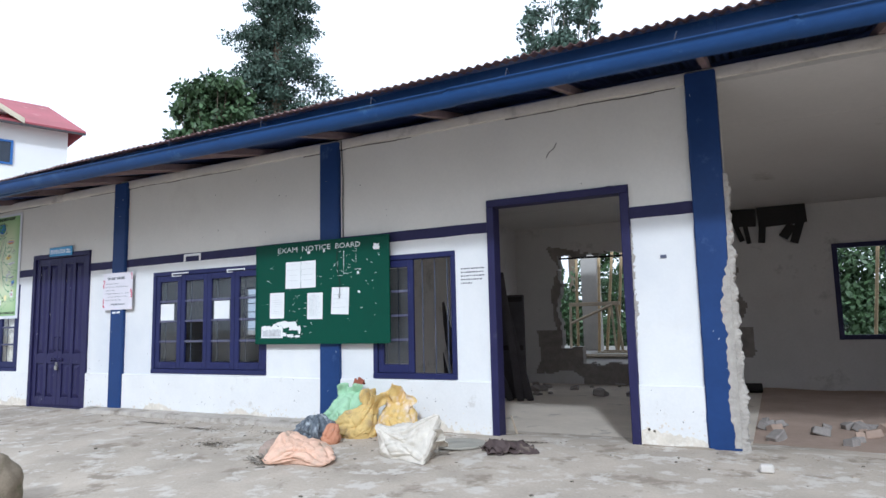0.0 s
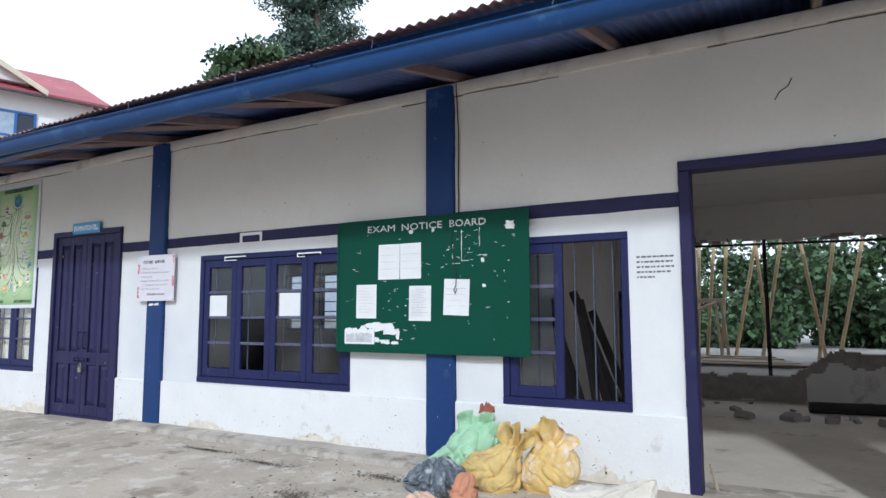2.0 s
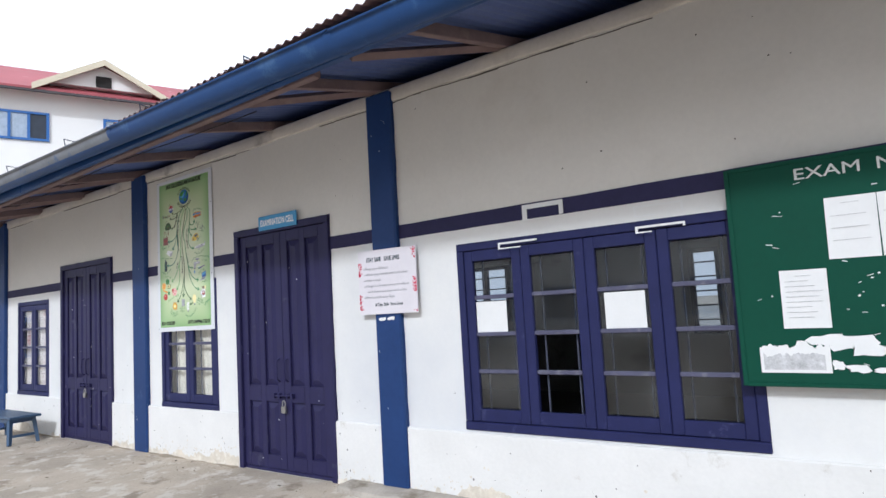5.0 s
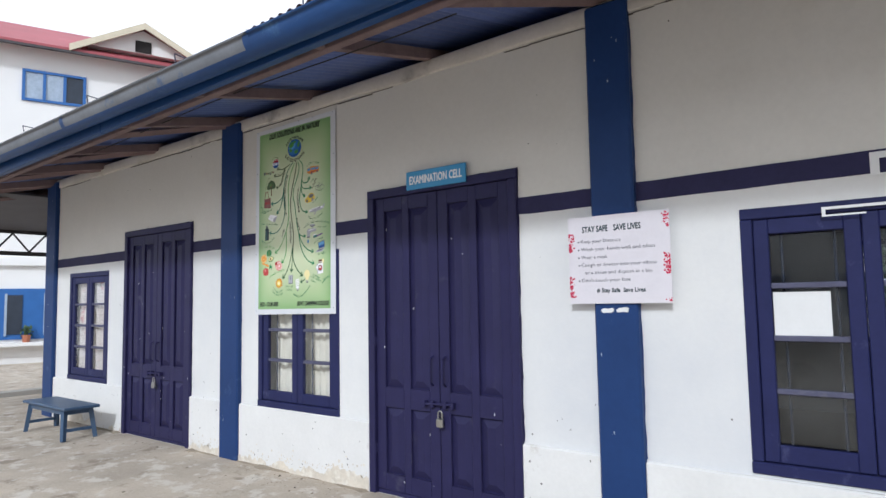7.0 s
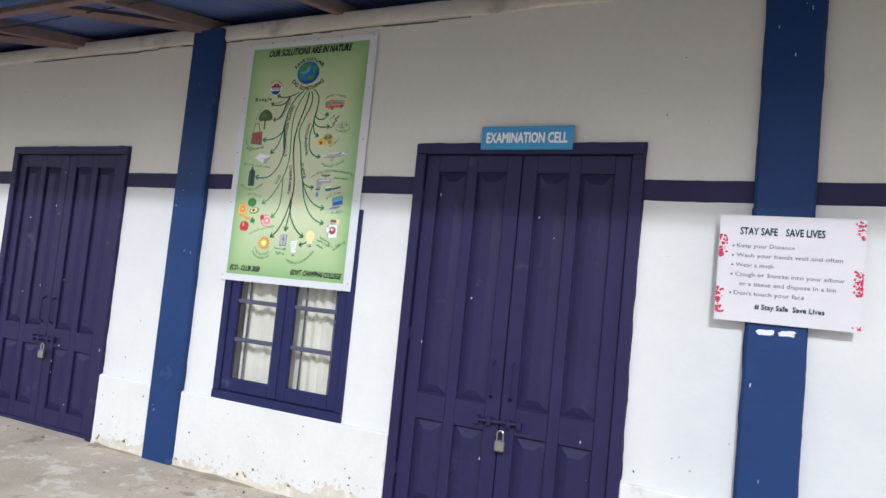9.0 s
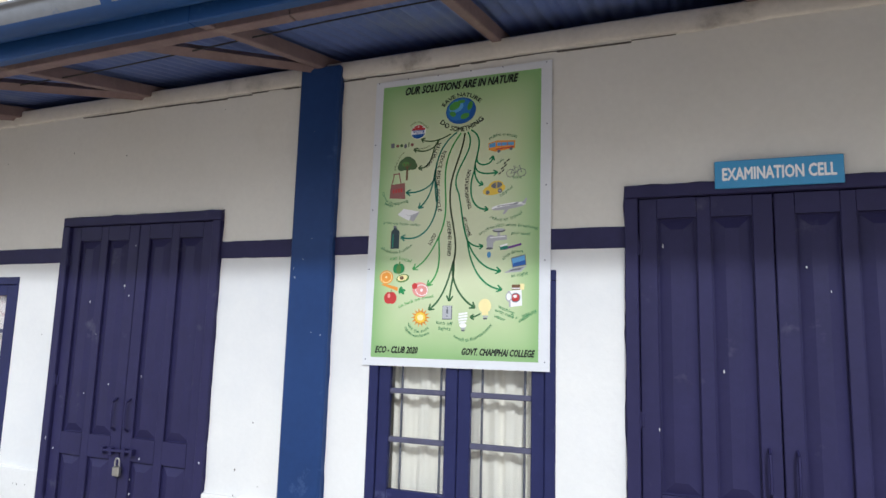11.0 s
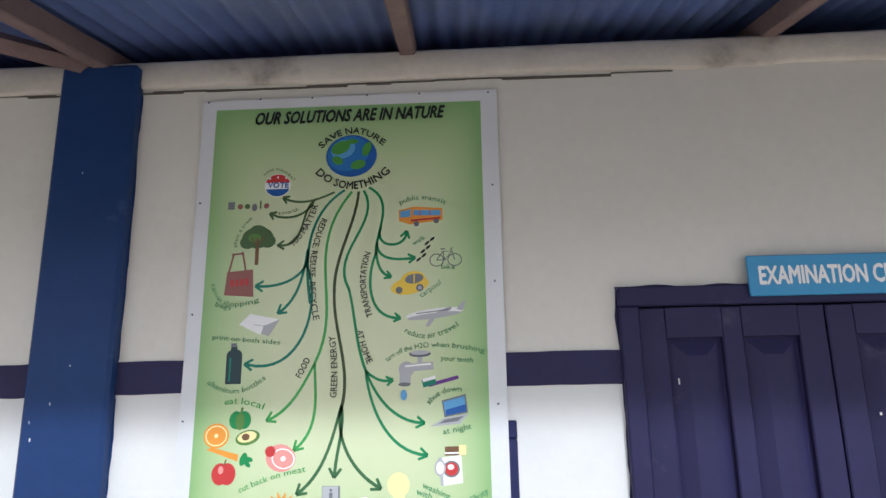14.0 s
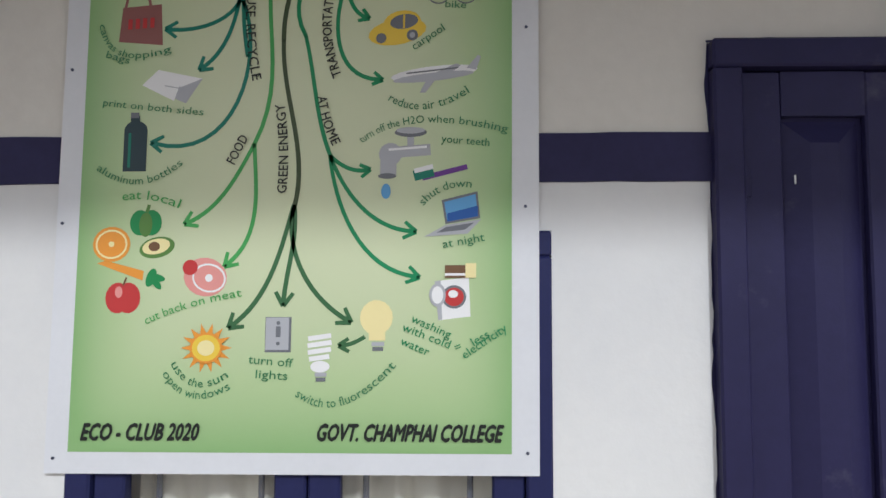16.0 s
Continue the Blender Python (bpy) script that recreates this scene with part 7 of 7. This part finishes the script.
def conifer(x, y, z0, height, spread, seed, label, first=0.25):
    t = thing("conifer_tree", (x, y, z0), label, "tree", "conifers behind the roof")
    bm = bmesh.new()
    rod(bm, (x, y, z0), (x, y, z0 + height * 0.6), 0.32, 0.16, seg=10)
    rod(bm, (x, y, z0 + height * 0.6), (x, y, z0 + height), 0.16, 0.02, seg=8)
    rg = np.random.default_rng(seed)
    cs, rs = [], []
    levels = 34
    for k in range(levels):
        h = first + (1 - first) * k / levels
        reach = spread * (1 - h) ** 0.9 * rg.uniform(0.7, 1.2) + 0.10
        for j in range(7 if h < 0.85 else 4):
            a = rg.uniform(0, 2 * math.pi)
            L = reach * rg.uniform(0.6, 1.12)
            p0 = Vector((x, y, z0 + h * height))
            p1 = p0 + Vector((math.cos(a) * L, math.sin(a) * L, -0.22 * L + rg.uniform(-0.1, 0.25)))
            rod(bm, p0, p1, 0.03, 0.008, seg=5, caps=False)
            for q in np.linspace(0.3, 1.0, 5):
                c = p0.lerp(p1, q)
                w = (0.20 + 0.22 * L * (0.35 + 0.65 * math.sin(math.pi * min(1, q * 0.9)))) * rg.uniform(0.7, 1.2)
                cs.append((c.x, c.y, c.z - 0.05 + rg.uniform(-0.12, 0.12)))
                rs.append((w, w, w * 0.55))
    part("trunk", bm, M_BARK, t)
    attach("crown", leaf_mesh("crown", cs, rs, 90, 0.115, M_NEEDLE, seed, 0.6), t)
    return t


conifer(-15.2, 16.9, -0.5, 19.2, 3.0, 5, "tall dark green conifer behind the roof")


def broadleaf(x, y, z0, height, spread, seed, label, clumps=26, leaves=None):
    t = thing("broadleaf_tree", (x, y, z0), label, "tree")
    bm = bmesh.new()
    rod(bm, (x, y, z0), (x, y, z0 + height * 0.55), 0.16, 0.1, seg=8)
    rg = np.random.default_rng(seed)
    cs, rs = [], []
    for k in range(clumps):
        a, e = rg.uniform(0, 2 * math.pi), rg.uniform(0.05, 1)
        p = Vector((x + math.cos(a) * spread * rg.uniform(0.2, 1) * (1 - 0.4 * e), y + math.sin(a) * spread * rg.uniform(0.2, 1) * (1 - 0.4 * e), z0 + height * (0.55 + 0.42 * e)))
        rod(bm, (x, y, z0 + height * 0.5), p, 0.05, 0.012, seg=5, caps=False)
        r = rg.uniform(0.3, 0.6)
        cs.append(tuple(p))
        rs.append((r, r, r * 0.7))
    part("trunk", bm, M_BARK, t)
    attach("crown", leaf_mesh("crown", cs, rs, 150, 0.2, leaves or M_LEAF, seed, 0.3), t)


broadleaf(-15.7, 14.6, -0.6, 9.6, 1.9, 4, "leafy broadleaf tree beside the tall conifer", 80)
broadleaf(-7.3, 25.0, -0.3, 15.4, 2.7, 9, "wide feathery tree top behind the roof", 70, M_NEEDLE)
broadleaf(-12.3, 17.2, -0.4, 9.3, 1.6, 8, "low leafy tree behind the roof ridge")

# ---------------------------------------------------------------- white house with a red roof
HF, HN = Vector((0.328, 0.945, 0)), Vector((0.945, -0.328, 0))
HO = Vector((-26.1, 12.35, 0))
FAR = Vector((-4.5, 2.0, 1.3))
HZ = -0.4


def hp(s, z, d=0.0):
    return FAR + 1.1 * (HO + HF * s + HN * d + Vector((0, 0, z)) - FAR)


def hbox(bm, s0, s1, z0, z1, d0, d1):
    vs = [bm.verts.new(hp(s, z, d)) for z in (z0, z1) for d in (d0, d1) for s in (s0, s1)]
    for q in ((0, 2, 3, 1), (4, 5, 7, 6), (0, 1, 5, 4), (2, 6, 7, 3), (0, 4, 6, 2), (1, 3, 7, 5)):
        bm.faces.new([vs[i] for i in q])


house = thing("house", hp(-4, HZ), "white three-storey house with a faded red roof and blue windows", "house")
S0, S1, EAVE = -15.0, 3.45, 8.93
bm = bmesh.new()
hbox(bm, S0, S1, HZ, EAVE, -8.0, 0.0)
part("wall", bm, M_HOUSE, house)
bm = bmesh.new()
hbox(bm, S0, S1, 5.35, 5.5, 0.0, 0.1)
hbox(bm, S0, S1, 2.55, 2.75, 0.0, 0.12)
part("string_course", bm, M_HOUSE, house)
bm = bmesh.new()
rz, ov = 11.05, 0.5


def quad(bm, a, b, c, d, t=0.08):
    top = [bm.verts.new(p) for p in (a, b, c, d)]
    bot = [bm.verts.new(p - Vector((0, 0, t))) for p in (a, b, c, d)]
    bm.faces.new(top)
    bm.faces.new(bot[::-1])
    for i in range(4):
        bm.faces.new((top[i], bot[i], bot[(i + 1) % 4], top[(i + 1) % 4]))


quad(bm, hp(S0 - ov, EAVE, ov), hp(S1 + ov, EAVE, ov), hp(S1 + 0.1, rz, -4), hp(S0 - 0.1, rz, -4))
quad(bm, hp(S1 + ov, EAVE, -8 - ov), hp(S0 - ov, EAVE, -8 - ov), hp(S0 - 0.1, rz, -4), hp(S1 + 0.1, rz, -4))
quad(bm, hp(S1 + ov, EAVE, ov), hp(S1 + ov, EAVE, -8 - ov), hp(S1 + 0.1, rz, -4), hp(S1 + 0.1, rz - 0.02, -3.98))
part("roof", bm, M_REDROOF, house)
bm = bmesh.new()
hbox(bm, S0 - ov, S1 + ov, EAVE - 0.16, EAVE - 0.09, ov - 0.03, ov + 0.05)
part("eave_trim", bm, M_SHED, house)
for gc in (-0.15, -6.8):
    half, gz0, gz1 = 1.6, 9.22, 9.95
    bm = bmesh.new()
    f = [bm.verts.new(hp(gc - half, gz0, 0.25)), bm.verts.new(hp(gc + half, gz0, 0.25)), bm.verts.new(hp(gc, gz1, 0.25))]
    b = [bm.verts.new(hp(gc - half, gz0, -3.0)), bm.verts.new(hp(gc + half, gz0, -3.0)), bm.verts.new(hp(gc, gz1, -3.0))]
    bm.faces.new(f)
    for i in range(3):
        bm.faces.new((f[i], b[i], b[(i + 1) % 3], f[(i + 1) % 3]))
    gable = part("gable", bm, M_HOUSE, house)
    for sg in (-1, 1):
        bm = bmesh.new()
        quad(bm, hp(gc + sg * (half + 0.4), gz0 - 0.20, 0.55), hp(gc, gz1 + 0.12, 0.55), hp(gc, gz1 + 0.12, -3.4), hp(gc + sg * (half + 0.4), gz0 - 0.20, -3.4), 0.06)
        part("gable_roof", bm, M_REDROOF, gable)
        bm = bmesh.new()
        quad(bm, hp(gc + sg * (half + 0.42), gz0 - 0.20, 0.60), hp(gc, gz1 + 0.14, 0.60), hp(gc, gz1 + 0.14, 0.54), hp(gc + sg * (half + 0.42), gz0 - 0.20, 0.54), 0.22)
        part("barge_board", bm, M_TRIM, gable)
    bm = bmesh.new()
    hbox(bm, gc - 0.23, gc + 0.23, 9.24, 9.60, 0.25, 0.29)
    part("attic_vent", bm, M_DARK, gable)
M_PALEBLUE = mat("pale_blue_house_window", (0.35, 0.42, 0.52), 0.2, var=0.25, scale=3, grain=10, bump=0)
M_DARKPANE = mat("dark_house_pane", (0.03, 0.04, 0.06), 0.15, var=0.2, scale=3, bump=0)
for s0, s1 in ((-0.15, 1.65), (-3.30, -1.68), (-6.4, -4.7), (-9.6, -7.9), (-12.6, -11.0)):
    for z0, z1 in ((7.33, 8.25), (3.7, 4.7)):
        bm = bmesh.new()
        hbox(bm, s0, s1, z0, z0 + 0.07, 0.0, 0.06)
        hbox(bm, s0, s1, z1 - 0.07, z1, 0.0, 0.06)
        for k in range(4):
            c = s0 + (s1 - s0 - 0.08) * k / 3
            hbox(bm, c, c + 0.08, z0 + 0.07, z1 - 0.07, 0.0, 0.06)
        w = part("window", bm, M_HOUSEBLUE, house)
        for k in range(3):
            a = s0 + (s1 - s0 - 0.08) * k / 3 + 0.08
            bm = bmesh.new()
            hbox(bm, a, a + (s1 - s0 - 0.08) / 3 - 0.08, z0 + 0.07, z1 - 0.07, 0.0, 0.02)
            part("pane", bm, M_PALEBLUE if k < 2 else M_DARKPANE, w)
# ground storey: a blue window strip with flower pots
bm = bmesh.new()
hbox(bm, -14, 3.4, 0.48, 1.90, 0.0, 0.05)
strip = part("window_strip", bm, M_HOUSEBLUE, house, "bright blue row of ground floor windows")
for k in range(18):
    a = -13.7 + 0.93 * k
    bm = bmesh.new()
    hbox(bm, a, a + 0.36, 0.62, 1.72, 0.05, 0.075)
    part("pane", bm, M_DARKPANE, strip)
    bm = bmesh.new()
    hbox(bm, a - 0.06, a, 0.58, 1.76, 0.05, 0.09)
    part("mullion", bm, M_PALEBLUE, strip)
bm = bmesh.new()
hbox(bm, -14.2, 3.6, 0.30, 0.40, 0.0, 0.35)
part("ledge", bm, M_HOUSE, house)
for k in range(9):
    s_ = -8.0 + 1.25 * k
    p = thing("flower_pot", hp(s_, 0.40, 0.2), "small terracotta flower pot with a green plant on the ledge", "flower pot", "pots on the ledge")
    bm = bmesh.new()
    c = hp(s_, 0.40, 0.2)
    rod(bm, c, c + Vector((0, 0, 0.22)), 0.09, 0.13, seg=10)
    part("pot", bm, mat("terracotta", (0.45, 0.17, 0.10), 0.8) if k == 0 else bpy.data.materials["terracotta"], p)
    attach("plant", leaf_mesh("plant", [tuple(c + Vector((0, 0, 0.33)))], [(0.16, 0.16, 0.13)], 50, 0.14, M_LEAF, 60 + k), p)

# walkway canopy beyond the end of the building
shed = thing("canopy", (-20, 6.2, 2.3), "dark steel canopy with a lattice truss beyond the building", "canopy")
part("sheet", boxes((-21.5, -16.6, 4.9, 9.5, 2.92, 2.95)), M_SHED, shed)
bm = bmesh.new()
box(bm, -21.4, -21.32, 2.0, 9.4, 2.42, 2.50)
box(bm, -21.4, -21.32, 2.0, 9.4, 2.86, 2.93)
for k in range(12):
    y0 = 2.1 + 0.6 * k
    rod(bm, (-21.36, y0, 2.50), (-21.36, y0 + 0.3, 2.86), 0.02, seg=5)
    rod(bm, (-21.36, y0 + 0.3, 2.86), (-21.36, y0 + 0.6, 2.50), 0.02, seg=5)
part("lattice_truss", bm, M_SHED, shed)
for y0 in (2.2, 9.2):
    bm = bmesh.new()
    rod(bm, (-21.36, y0, -1.0), (-21.36, y0, 2.5), 0.05, seg=10)
    part("post", bm, M_SHED, shed)
kerb = boxes((-20.2, -19.9, -3, 12, -0.9, -0.12))
structure("kerb", kerb, M_CONCRETE, "dark edge of the yard's concrete", "kerb")

# building across the yard, mirrored in the window panes
opp = thing("opposite_building", (-7, -16, -0.5), "plain white building across the yard", "building")
bm = boxes((-26, 12, -24, -16, -0.6, 6.4))
part("wall", bm, M_HOUSE, opp)
part("roof", boxes((-26.6, 12.6, -24.6, -15.3, 6.4, 6.6)), M_REDROOF, opp)
for lev in (0.6, 3.8):
    for k in range(12):
        x = -24.6 + 3.0 * k
        w = part("window", boxes((x, x + 1.5, -16.02, -15.96, lev, lev + 1.4)), M_HOUSEBLUE, opp)
        part("pane", boxes((x + 0.08, x + 0.72, -15.96, -15.945, lev + 0.08, lev + 1.32), (x + 0.78, x + 1.42, -15.96, -15.945, lev + 0.08, lev + 1.32)), M_DARKPANE, w)
